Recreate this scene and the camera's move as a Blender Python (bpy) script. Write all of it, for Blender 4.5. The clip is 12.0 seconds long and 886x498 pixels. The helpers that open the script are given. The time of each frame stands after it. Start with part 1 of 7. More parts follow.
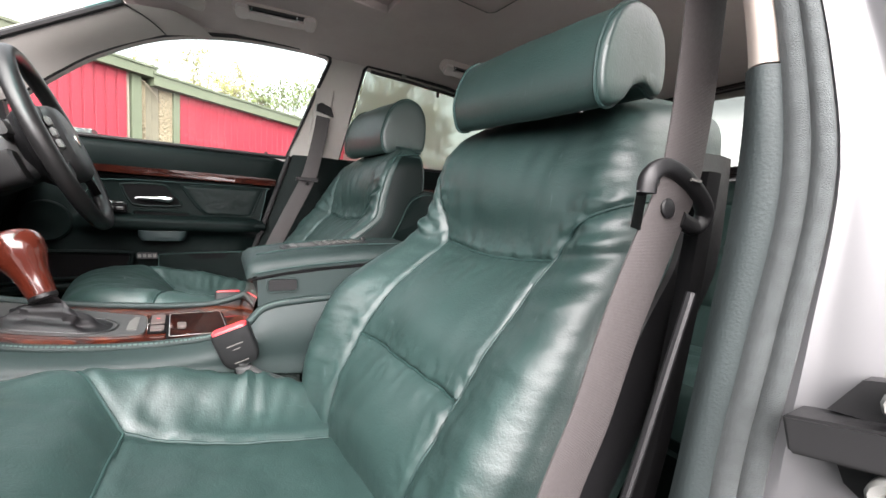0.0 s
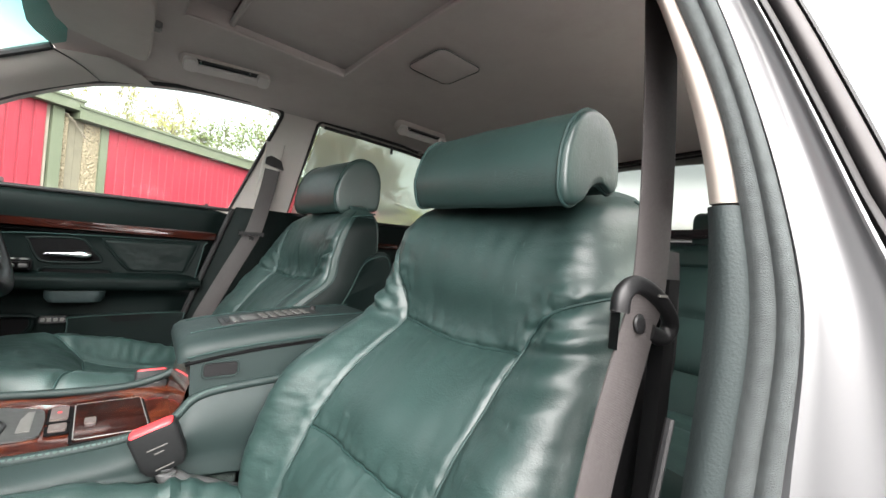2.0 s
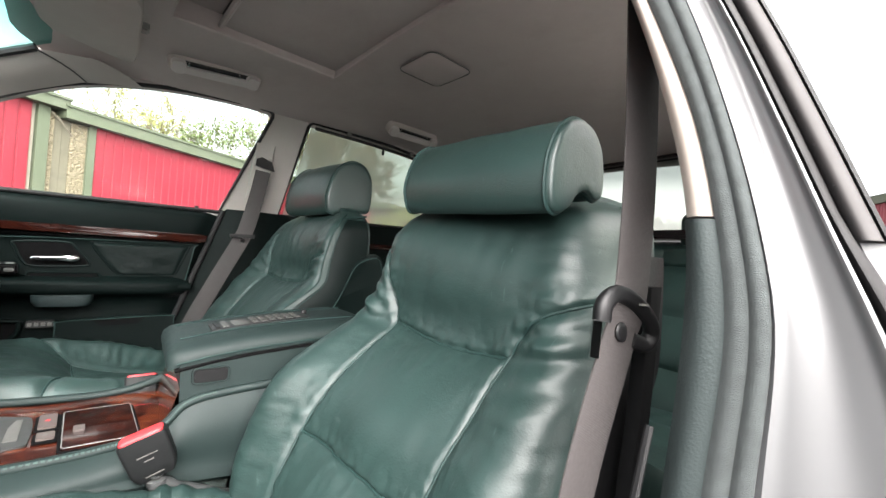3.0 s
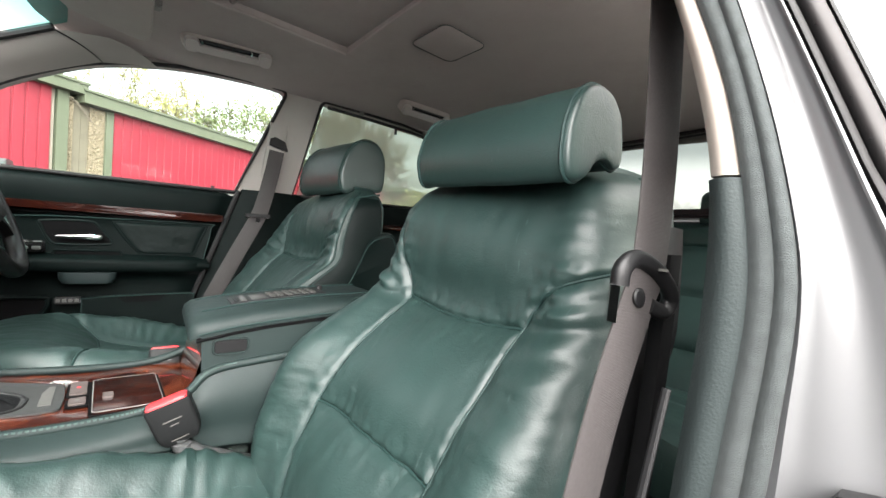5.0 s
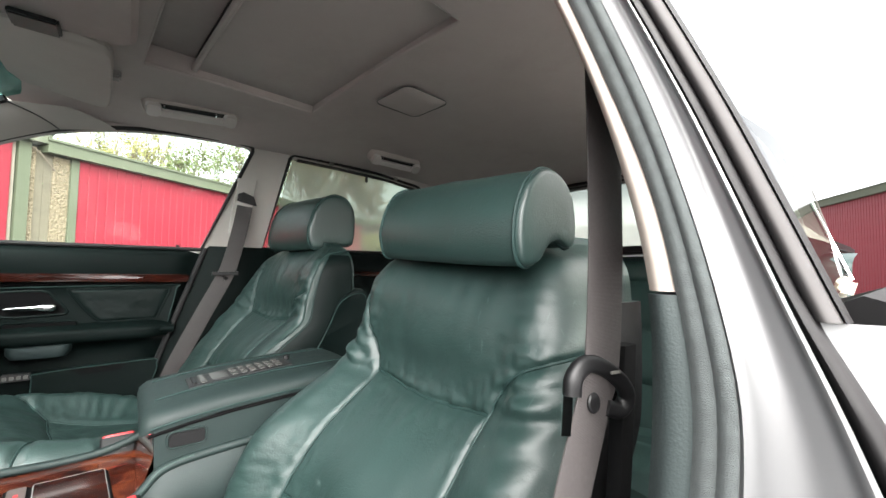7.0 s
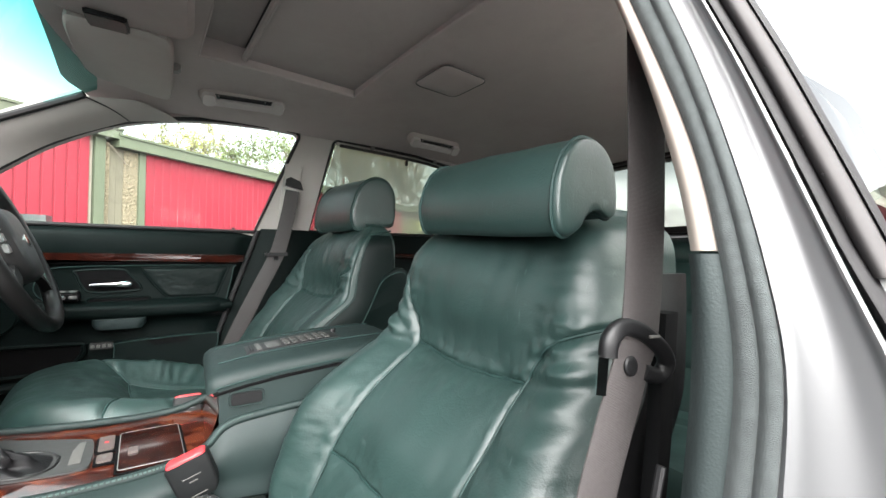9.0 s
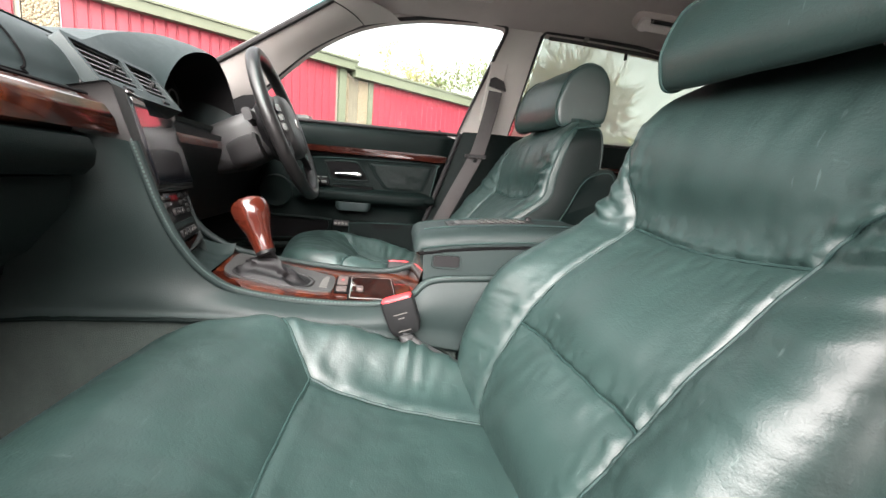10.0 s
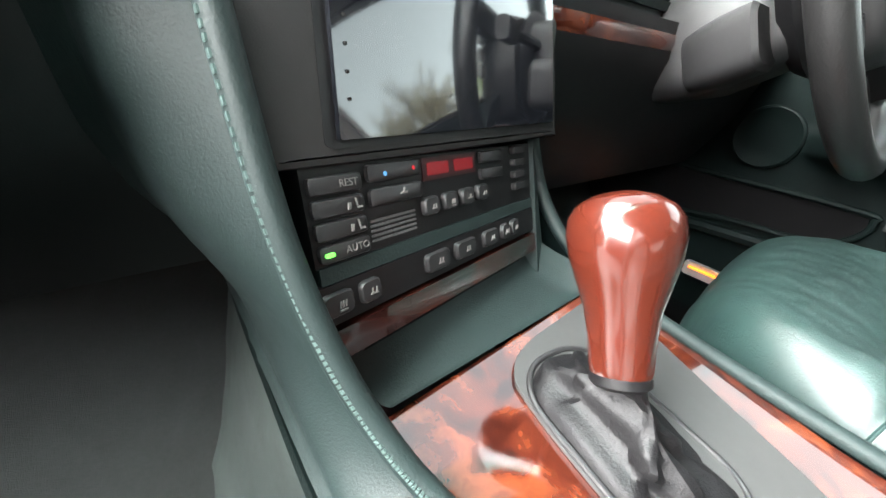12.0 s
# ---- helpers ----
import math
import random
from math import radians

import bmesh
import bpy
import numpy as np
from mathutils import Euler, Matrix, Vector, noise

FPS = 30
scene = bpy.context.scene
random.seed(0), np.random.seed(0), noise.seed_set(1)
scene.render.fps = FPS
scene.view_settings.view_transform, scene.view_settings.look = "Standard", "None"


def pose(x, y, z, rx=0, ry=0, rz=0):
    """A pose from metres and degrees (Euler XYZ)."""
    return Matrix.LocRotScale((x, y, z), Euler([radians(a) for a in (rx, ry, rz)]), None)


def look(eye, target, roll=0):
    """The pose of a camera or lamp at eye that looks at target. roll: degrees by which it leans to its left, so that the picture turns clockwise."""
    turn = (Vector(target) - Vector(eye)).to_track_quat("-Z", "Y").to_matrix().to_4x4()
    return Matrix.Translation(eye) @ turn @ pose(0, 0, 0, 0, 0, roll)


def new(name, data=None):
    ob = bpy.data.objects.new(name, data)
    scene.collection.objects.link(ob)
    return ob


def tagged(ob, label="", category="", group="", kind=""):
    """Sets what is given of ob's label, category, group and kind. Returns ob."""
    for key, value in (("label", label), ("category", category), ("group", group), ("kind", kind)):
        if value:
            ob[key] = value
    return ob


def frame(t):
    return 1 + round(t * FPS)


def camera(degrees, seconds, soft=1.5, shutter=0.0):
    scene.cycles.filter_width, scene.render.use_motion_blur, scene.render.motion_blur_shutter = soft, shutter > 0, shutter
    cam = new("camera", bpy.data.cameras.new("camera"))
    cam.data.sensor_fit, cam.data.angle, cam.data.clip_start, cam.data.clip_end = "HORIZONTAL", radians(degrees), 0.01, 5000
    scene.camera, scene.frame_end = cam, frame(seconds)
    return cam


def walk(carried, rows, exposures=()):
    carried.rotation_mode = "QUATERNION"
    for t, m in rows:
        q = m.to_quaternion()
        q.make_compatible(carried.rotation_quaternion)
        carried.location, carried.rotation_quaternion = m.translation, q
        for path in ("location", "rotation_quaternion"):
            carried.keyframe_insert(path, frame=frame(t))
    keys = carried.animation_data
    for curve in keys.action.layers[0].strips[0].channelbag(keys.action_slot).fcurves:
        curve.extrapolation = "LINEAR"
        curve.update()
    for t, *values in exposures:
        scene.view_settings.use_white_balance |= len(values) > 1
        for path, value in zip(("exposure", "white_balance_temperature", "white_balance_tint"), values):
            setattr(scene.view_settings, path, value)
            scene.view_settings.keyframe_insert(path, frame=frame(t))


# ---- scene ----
cam = camera(97.6, 12.0)
PATH = [
    (0, (-0.788, 0.166, 0.783), (0.944, -0.816, 0.599), 3.4),
    (0.5, (-0.787, 0.171, 0.78), (0.949, -0.802, 0.577), 3.2),
    (1, (-0.784, 0.178, 0.764), (0.924, -0.849, 0.591), 3.7),
    (1.5, (-0.772, 0.174, 0.818), (0.864, -0.976, 0.827), 4.1),
    (2, (-0.76, 0.175, 0.835), (0.84, -1.024, 0.882), 4.0),
    (2.5, (-0.763, 0.173, 0.845), (0.817, -1.052, 0.899), 3.7),
    (3, (-0.767, 0.174, 0.845), (0.813, -1.052, 0.885), 3.7),
    (5, (-0.765, 0.174, 0.83), (0.85, -1.005, 0.784), 3.7),
    (5.5, (-0.778, 0.176, 0.81), (0.855, -0.975, 0.727), 3.2),
    (6, (-0.781, 0.178, 0.801), (0.862, -0.959, 0.711), 2.0),
    (6.5, (-0.774, 0.158, 0.858), (0.817, -1.052, 0.893), 1.1),
    (7, (-0.776, 0.154, 0.894), (0.782, -1.095, 0.997), 0.9),
    (9, (-0.785, 0.157, 0.877), (0.895, -0.927, 0.906), 0.9),
    (9.5, (-0.778, 0.19, 0.826), (1.071, -0.565, 0.72), 3.1),
    (10, (-0.733, 0.161, 0.78), (1.224, -0.067, 0.434), 4.9),
    (10.5, (-0.651, 0.149, 0.88), (1.23, 0.403, 0.251), 4.3),
    (11, (-0.552, 0.193, 0.838), (1.138, 0.922, 0.055), 3.4),
    (11.5, (-0.347, 0.253, 0.816), (1.107, 1.339, -0.025), 7.7),
    (12, (-0.225, 0.314, 0.779), (0.816, 1.781, -0.096), 5.1),
]
walk(cam, [(t, look(eye, target, roll)) for t, eye, target, roll in PATH], exposures=((0.0, 3.25, 6500, 15), (1.5, 3.2, 6500, 11), (2.5, 3.15, 6500, 10), (9.0, 3.1, 6350, 8), (9.6, 3.15, 6300, 8), (10.0, 3.45, 6700, 15), (10.5, 3.52, 6900, 29), (11.5, 4.08, 6700, 20), (12.0, 4.65, 6350, 8)))

# ---- daylight: a bright overcast sky ----
SUN_UP, SUN_ROUND = radians(42), radians(283)
world = bpy.data.worlds.new("overcast")
scene.world = world
world.use_nodes = True
wn, wl = world.node_tree.nodes, world.node_tree.links
sky = wn.new("ShaderNodeTexSky")
sky.sky_type, sky.sun_disc = "NISHITA", False
sky.sun_elevation, sky.sun_rotation = SUN_UP, SUN_ROUND
sky.air_density, sky.dust_density, sky.ozone_density = 1.0, 4.0, 1.0
grey = wn.new("ShaderNodeHueSaturation")
grey.inputs["Saturation"].default_value = 0.12
wl.new(sky.outputs[0], grey.inputs["Color"])
wl.new(grey.outputs[0], wn["Background"].inputs["Color"])
wn["Background"].inputs["Strength"].default_value = 0.085
sun = new("sun", bpy.data.lights.new("sun", "SUN"))
sun.data.energy, sun.data.angle, sun.data.color = 3.0, radians(100), (1.0, 0.945, 0.91)
sun.matrix_world = look((0, 0, 30), Vector((0, 0, 30)) - Vector((math.sin(SUN_ROUND) * math.cos(SUN_UP), math.cos(SUN_ROUND) * math.cos(SUN_UP), math.sin(SUN_UP))))

# ---- materials ----
def material(name, colour, rough=0.5, metal=0.0, vary=0.15, scale=12.0, bump=0.0, bump_scale=200.0, coat=0.0, specular=0.5, fine=0.0, sheen=0.0):
    """Principled surface with a slow variation of colour, a finer one of gloss, and a fine relief."""
    m = bpy.data.materials.new(name)
    m.use_nodes = True
    n, l = m.node_tree.nodes, m.node_tree.links
    b = n["Principled BSDF"]
    b.inputs["Metallic"].default_value = metal
    b.inputs["Coat Weight"].default_value = coat
    b.inputs["Coat Roughness"].default_value = 0.08
    b.inputs["Specular IOR Level"].default_value = specular
    b.inputs["Sheen Weight"].default_value = sheen
    tc = n.new("ShaderNodeTexCoord")
    nz = n.new("ShaderNodeTexNoise")
    nz.inputs["Scale"].default_value, nz.inputs["Detail"].default_value = scale, 6
    l.new(tc.outputs["Object"], nz.inputs["Vector"])
    mix = n.new("ShaderNodeMix")
    mix.data_type = "RGBA"
    dark = [c * (1 - vary) for c in colour]
    light = [min(1, c * (1 + vary)) for c in colour]
    mix.inputs["A"].default_value, mix.inputs["B"].default_value = (*dark, 1), (*light, 1)
    l.new(nz.outputs["Fac"], mix.inputs["Factor"])
    l.new(mix.outputs["Result"], b.inputs["Base Color"])
    rr = n.new("ShaderNodeMapRange")
    rr.inputs["To Min"].default_value, rr.inputs["To Max"].default_value = rough * 0.85, min(1, rough * 1.15)
    nf = n.new("ShaderNodeTexNoise")
    nf.inputs["Scale"].default_value, nf.inputs["Detail"].default_value = scale * 6, 4
    l.new(tc.outputs["Object"], nf.inputs["Vector"])
    l.new(nf.outputs["Fac"], rr.inputs["Value"])
    l.new(rr.outputs["Result"], b.inputs["Roughness"])
    if bump:
        nb = n.new("ShaderNodeTexNoise")
        nb.inputs["Scale"].default_value, nb.inputs["Detail"].default_value = bump_scale, 5
        l.new(tc.outputs["Object"], nb.inputs["Vector"])
        bp = n.new("ShaderNodeBump")
        bp.inputs["Strength"].default_value, bp.inputs["Distance"].default_value = bump, 0.002
        l.new(nb.outputs["Fac"], bp.inputs["Height"])
        l.new(bp.outputs["Normal"], b.inputs["Normal"])
    return m


LEATHER = material("green_leather", (0.0124, 0.0270, 0.0245), 0.42, specular=0.46, vary=0.3, scale=9, bump=0.16, bump_scale=420)
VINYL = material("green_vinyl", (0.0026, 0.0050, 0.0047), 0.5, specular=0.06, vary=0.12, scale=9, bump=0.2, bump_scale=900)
PADDED = material("green_dash_skin", (0.0115, 0.0195, 0.02), 0.5, specular=0.35, vary=0.1, scale=9, bump=0.2, bump_scale=1000)
CARPET = material("green_carpet", (0.015, 0.024, 0.021), 0.95, vary=0.5, scale=30, bump=0.8, bump_scale=700)
HEADLINER = material("headliner_cloth", (0.34, 0.3, 0.29), 0.95, vary=0.06, scale=14, bump=0.15, bump_scale=900)
PILLAR = material("pillar_cloth", (0.3, 0.28, 0.265), 0.9, vary=0.08, scale=14, bump=0.15, bump_scale=900)
BLACK = material("black_plastic", (0.005, 0.005, 0.0054), 0.42, specular=0.28, vary=0.2, scale=20, bump=0.1, bump_scale=1200)
# near-black that carries the shade of hollows, gaps and dark corners as colour
DARK = material("void_shade", (0.0018, 0.0018, 0.002), 0.9, specular=0.1, vary=0.2)
RUBBER = material("black_rubber", (0.01, 0.0095, 0.01), 0.65, specular=0.25, vary=0.3, scale=20)
FLOCK = material("flocked_green_seal", (0.056, 0.063, 0.063), 0.95, vary=0.3, scale=120, bump=0.5, bump_scale=1500, sheen=0.1, specular=0.1)
BEIGE = material("beige_seal", (0.30, 0.265, 0.235), 0.95, specular=0.1, vary=0.1, scale=30)
PAINT = material("silver_paint", (0.115, 0.116, 0.119), 0.5, metal=0.15, vary=0.03, scale=4, coat=0.25)
BELT = material("grey_webbing", (0.023, 0.0195, 0.0192), 0.75, vary=0.12, scale=60)
CHROME = material("chrome", (0.75, 0.75, 0.76), 0.12, metal=1.0, vary=0.03)
RED = material("red_plastic", (0.55, 0.02, 0.03), 0.4, vary=0.08)
PIPING = material("piping_leather", (0.011, 0.027, 0.025), 0.6, specular=0.25, vary=0.15, scale=60)
STITCH = material("green_thread", (0.05, 0.076, 0.071), 0.8, specular=0.15, vary=0.2, scale=200)
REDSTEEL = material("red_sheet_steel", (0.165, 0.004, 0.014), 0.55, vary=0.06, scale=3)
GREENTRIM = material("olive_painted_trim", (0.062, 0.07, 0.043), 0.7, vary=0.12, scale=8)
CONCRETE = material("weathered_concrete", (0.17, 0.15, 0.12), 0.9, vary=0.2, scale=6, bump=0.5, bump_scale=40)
PEBBLES = material("pebble_dash", (0.17, 0.135, 0.09), 0.85, vary=0.75, scale=60, bump=0.3, bump_scale=200)
ASPHALT = material("asphalt", (0.1, 0.1, 0.098), 0.9, vary=0.25, scale=3, bump=0.5, bump_scale=120)
LEAF = material("spring_leaf", (0.085, 0.11, 0.03), 0.6, vary=0.35, scale=3)
BARK = material("bark", (0.1, 0.08, 0.06), 0.9, vary=0.3, scale=20)
KNOB = material("cherry_wood", (0.042, 0.0075, 0.004), 0.2, vary=0.35, scale=14, coat=0.6)
WOODBEIGE = material("pale_board", (0.1, 0.085, 0.06), 0.8, vary=0.15, scale=8)


def glass(name, tint=(0.92, 0.97, 0.95), gloss=0.04):
    m = bpy.data.materials.new(name)
    m.use_nodes = True
    n, l = m.node_tree.nodes, m.node_tree.links
    n.remove(n["Principled BSDF"])
    mix, tr, gl = n.new("ShaderNodeMixShader"), n.new("ShaderNodeBsdfTransparent"), n.new("ShaderNodeBsdfGlossy")
    lw, pw, ad = n.new("ShaderNodeLayerWeight"), n.new("ShaderNodeMath"), n.new("ShaderNodeMath")
    pw.operation, ad.operation = "POWER", "MULTIPLY_ADD"
    pw.inputs[1].default_value = 5.0
    ad.inputs[1].default_value, ad.inputs[2].default_value = 0.6, gloss
    tr.inputs["Color"].default_value = (*tint, 1)
    gl.inputs["Roughness"].default_value = 0.02
    l.new(lw.outputs["Facing"], pw.inputs[0])
    l.new(pw.outputs[0], ad.inputs[0])
    l.new(ad.outputs[0], mix.inputs[0])
    l.new(tr.outputs[0], mix.inputs[1])
    l.new(gl.outputs[0], mix.inputs[2])
    l.new(mix.outputs[0], n["Material Output"].inputs["Surface"])
    return m


def net(name, through_it, thread):
    """Fine blind fabric: part open mesh, part thread."""
    m = bpy.data.materials.new(name)
    m.use_nodes = True
    n, l = m.node_tree.nodes, m.node_tree.links
    n.remove(n["Principled BSDF"])
    mix, tr, df = n.new("ShaderNodeMixShader"), n.new("ShaderNodeBsdfTransparent"), n.new("ShaderNodeBsdfTranslucent")
    tc, nz, mr = n.new("ShaderNodeTexCoord"), n.new("ShaderNodeTexNoise"), n.new("ShaderNodeMapRange")
    nz.inputs["Scale"].default_value = 9.0
    mr.inputs["To Min"].default_value, mr.inputs["To Max"].default_value = 1 - through_it - 0.05, 1 - through_it + 0.05
    df.inputs["Color"].default_value = (*thread, 1)
    l.new(tc.outputs["Object"], nz.inputs["Vector"])
    l.new(nz.outputs["Fac"], mr.inputs["Value"])
    l.new(mr.outputs[0], mix.inputs[0])
    l.new(tr.outputs[0], mix.inputs[1])
    l.new(df.outputs[0], mix.inputs[2])
    l.new(mix.outputs[0], n["Material Output"].inputs["Surface"])
    return m


def add_relief(m, kind, scale, strength, distance=0.002, stretch=(1, 1, 1)):
    """Lays a second, larger relief over a material: leather cells, creases, pebbles or weave."""
    n, l = m.node_tree.nodes, m.node_tree.links
    b = n["Principled BSDF"]
    tc, mp, bp = n.new("ShaderNodeTexCoord"), n.new("ShaderNodeMapping"), n.new("ShaderNodeBump")
    mp.inputs["Scale"].default_value = stretch
    l.new(tc.outputs["Object"], mp.inputs["Vector"])
    if kind == "creases":
        tx = n.new("ShaderNodeTexVoronoi")
        tx.feature = "DISTANCE_TO_EDGE"
        wz = n.new("ShaderNodeTexNoise")
        wz.inputs["Scale"].default_value = scale * 0.7
        mx = n.new("ShaderNodeMix")
        mx.data_type = "VECTOR"
        mx.inputs["Factor"].default_value = 0.12
        l.new(mp.outputs[0], wz.inputs["Vector"])
        l.new(mp.outputs[0], mx.inputs[4])
        l.new(wz.outputs["Color"], mx.inputs[5])
        l.new(mx.outputs[1], tx.inputs["Vector"])
        cr = n.new("ShaderNodeMapRange")
        cr.inputs["From Max"].default_value = 0.08
        l.new(tx.outputs["Distance"], cr.inputs["Value"])
        out = cr.outputs[0]
    elif kind == "weave":
        tx = n.new("ShaderNodeTexWave")
        tx.inputs["Distortion"].default_value = 0.3
        out = tx.outputs["Fac"]
        l.new(mp.outputs[0], tx.inputs["Vector"])
    else:
        tx = n.new("ShaderNodeTexVoronoi" if kind in ("cells", "pebbles") else "ShaderNodeTexNoise")
        out = tx.outputs[0]
        l.new(mp.outputs[0], tx.inputs["Vector"])
    tx.inputs["Scale"].default_value = scale
    bp.inputs["Strength"].default_value, bp.inputs["Distance"].default_value = strength, distance
    bp.invert = kind in ("cells", "pebbles")
    l.new(out, bp.inputs["Height"])
    old = b.inputs["Normal"].links
    if old:
        l.new(old[0].from_socket, bp.inputs["Normal"])
    l.new(bp.outputs[0], b.inputs["Normal"])
    return tx


def add_scuffs(m, colour, scale, low=0.62, high=0.72, amount=0.5):
    """Worn, paler or darker patches with a ragged outline."""
    n, l = m.node_tree.nodes, m.node_tree.links
    b = n["Principled BSDF"]
    tc, nz, mr, mx = n.new("ShaderNodeTexCoord"), n.new("ShaderNodeTexNoise"), n.new("ShaderNodeMapRange"), n.new("ShaderNodeMix")
    mx.data_type = "RGBA"
    nz.inputs["Scale"].default_value, nz.inputs["Detail"].default_value, nz.inputs["Roughness"].default_value = scale, 9, 0.7
    mr.inputs["From Min"].default_value, mr.inputs["From Max"].default_value, mr.inputs["To Max"].default_value = low, high, amount
    mx.inputs["B"].default_value = (*colour, 1)
    l.new(tc.outputs["Object"], nz.inputs["Vector"])
    l.new(nz.outputs["Fac"], mr.inputs["Value"])
    l.new(mr.outputs[0], mx.inputs["Factor"])
    l.new(b.inputs["Base Color"].links[0].from_socket, mx.inputs["A"])
    l.new(mx.outputs["Result"], b.inputs["Base Color"])


def burl(name, dark, mid, light, rough=0.1):
    """Lacquered burl walnut: swirled figure with dark eyes."""
    m = bpy.data.materials.new(name)
    m.use_nodes = True
    n, l = m.node_tree.nodes, m.node_tree.links
    b = n["Principled BSDF"]
    b.inputs["Roughness"].default_value = rough
    b.inputs["Coat Weight"].default_value, b.inputs["Coat Roughness"].default_value = 1.0, 0.04
    tc, n1, n2, mx, rp = n.new("ShaderNodeTexCoord"), n.new("ShaderNodeTexNoise"), n.new("ShaderNodeTexNoise"), n.new("ShaderNodeMix"), n.new("ShaderNodeValToRGB")
    mx.data_type = "VECTOR"
    mx.inputs["Factor"].default_value = 0.10
    n1.inputs["Scale"].default_value, n1.inputs["Detail"].default_value = 14, 5
    n2.inputs["Scale"].default_value, n2.inputs["Detail"].default_value, n2.inputs["Roughness"].default_value, n2.inputs["Distortion"].default_value = 20, 6, 0.55, 1.2
    l.new(tc.outputs["Object"], n1.inputs["Vector"])
    l.new(tc.outputs["Object"], mx.inputs[4])
    l.new(n1.outputs["Color"], mx.inputs[5])
    l.new(mx.outputs[1], n2.inputs["Vector"])
    l.new(n2.outputs["Fac"], rp.inputs["Fac"])
    el = rp.color_ramp.elements
    el[0].position, el[0].color = 0.34, (*dark, 1)
    el[1].position, el[1].color = 0.68, (*light, 1)
    e = el.new(0.5)
    e.color = (*mid, 1)
    l.new(rp.outputs["Color"], b.inputs["Base Color"])
    return m


GLASS = glass("window_glass", gloss=0.015)
GLASSTINT = glass("sun_strip_glass", (0.05, 0.75, 0.62))
# the strip's green dye thickens towards the roof
gn, gl = GLASSTINT.node_tree.nodes, GLASSTINT.node_tree.links
gtc, gsx, gmx = gn.new("ShaderNodeTexCoord"), gn.new("ShaderNodeSeparateXYZ"), gn.new("ShaderNodeMix")
gmx.data_type = "RGBA"
gmx.inputs["A"].default_value, gmx.inputs["B"].default_value = (0.55, 0.9, 0.86, 1), (0.008, 0.42, 0.37, 1)
gl.new(gtc.outputs["Generated"], gsx.inputs[0])
gl.new(gsx.outputs["Z"], gmx.inputs["Factor"])
gl.new(gmx.outputs["Result"], gn["Transparent BSDF"].inputs["Color"])
GREYPLASTIC = material("grey_plastic", (0.16, 0.16, 0.155), 0.45, vary=0.1, scale=30)
GREYBLACK = material("charcoal_plastic", (0.014, 0.014, 0.0145), 0.45, specular=0.35, vary=0.15, scale=30, bump=0.1, bump_scale=1500)
GREYPLATE = material("grey_lacquered_plate", (0.035, 0.036, 0.035), 0.5, specular=0.4, vary=0.06, scale=20)
PALEGREY = material("pale_grey_keys", (0.09, 0.088, 0.082), 0.4, vary=0.08, scale=30)
SURROUND = material("matt_dark_surround", (0.014, 0.0137, 0.0134), 0.6, specular=0.22, vary=0.1, scale=30, bump=0.1, bump_scale=1200)
# floor carpet darkened to hold the footwell's shade
FOOTSHADE = material("footwell_shade", (0.0075, 0.0085, 0.0082), 0.95, specular=0.1, vary=0.3, scale=30, bump=0.6, bump_scale=700)
PADKEY = material("dull_grey_keys", (0.05, 0.049, 0.046), 0.4, vary=0.12, scale=40)
PALE = material("pale_print", (0.12, 0.115, 0.11), 0.6, vary=0.05)
BLUEDOT = material("blue_print", (0.1, 0.3, 0.6), 0.5, vary=0.05)
CONSOLEHIDE = material("console_leather", (0.0092, 0.0172, 0.0164), 0.56, specular=0.3, vary=0.15, scale=9, bump=0.2, bump_scale=700)
REDSTICKER = material("red_sticker", (0.4, 0.008, 0.015), 0.4, vary=0.05)
# shaded copy of the green carpet, for the bulkhead
SHADEDCARPET = material("shaded_carpet", (0.012, 0.016, 0.015), 0.95, vary=0.4, scale=30, bump=0.6, bump_scale=700)
WOOD = burl("burl_walnut", (0.01, 0.0025, 0.002), (0.05, 0.0098, 0.005), (0.135, 0.033, 0.012))
WOODDARK = burl("dark_burl", (0.008, 0.003, 0.0025), (0.017, 0.0045, 0.0032), (0.04, 0.0095, 0.005))
BOOTLEATHER = material("black_leather", (0.0055, 0.0055, 0.006), 0.5, specular=0.24, vary=0.2, scale=40, bump=0.25, bump_scale=600)
WHEELLEATHER = material("worn_black_leather", (0.008, 0.008, 0.008), 0.35, specular=0.35, vary=0.3, scale=30, bump=0.15, bump_scale=500)
WHEELGREY = material("dark_grey_vinyl", (0.012, 0.012, 0.0123), 0.55, vary=0.12, scale=30, bump=0.15, bump_scale=900)
SCREEN = material("screen_glass", (0.006, 0.007, 0.009), 0.04, vary=0.1, coat=0.5)


def lit(name, colour, strength):
    m = material(name, colour, 0.4, vary=0.2, scale=300)
    b = m.node_tree.nodes["Principled BSDF"]
    b.inputs["Emission Color"].default_value = (*colour, 1)
    b.inputs["Emission Strength"].default_value = strength
    return m


REDLIT = lit("red_display", (0.012, 0.0004, 0.0008), 0.03)
REDGLOW = lit("red_digits", (0.06, 0.001, 0.002), 0.12)
SLAT = material("slat_plastic", (0.06, 0.062, 0.062), 0.45, vary=0.1, scale=30)
WARMGREY = material("warm_grey_keys", (0.075, 0.06, 0.055), 0.45, vary=0.08, scale=30)
GREENLIT = lit("green_lamp", (0.1, 0.8, 0.05), 0.15)
AMBERLIT = lit("amber_lamp", (1.0, 0.16, 0.008), 0.17)
GLASSDARK = glass("tinted_glass", (0.62, 0.68, 0.62))
VISORCLOTH = material("visor_cloth", (0.34, 0.31, 0.29), 0.9, vary=0.06, scale=20, bump=0.15, bump_scale=900)
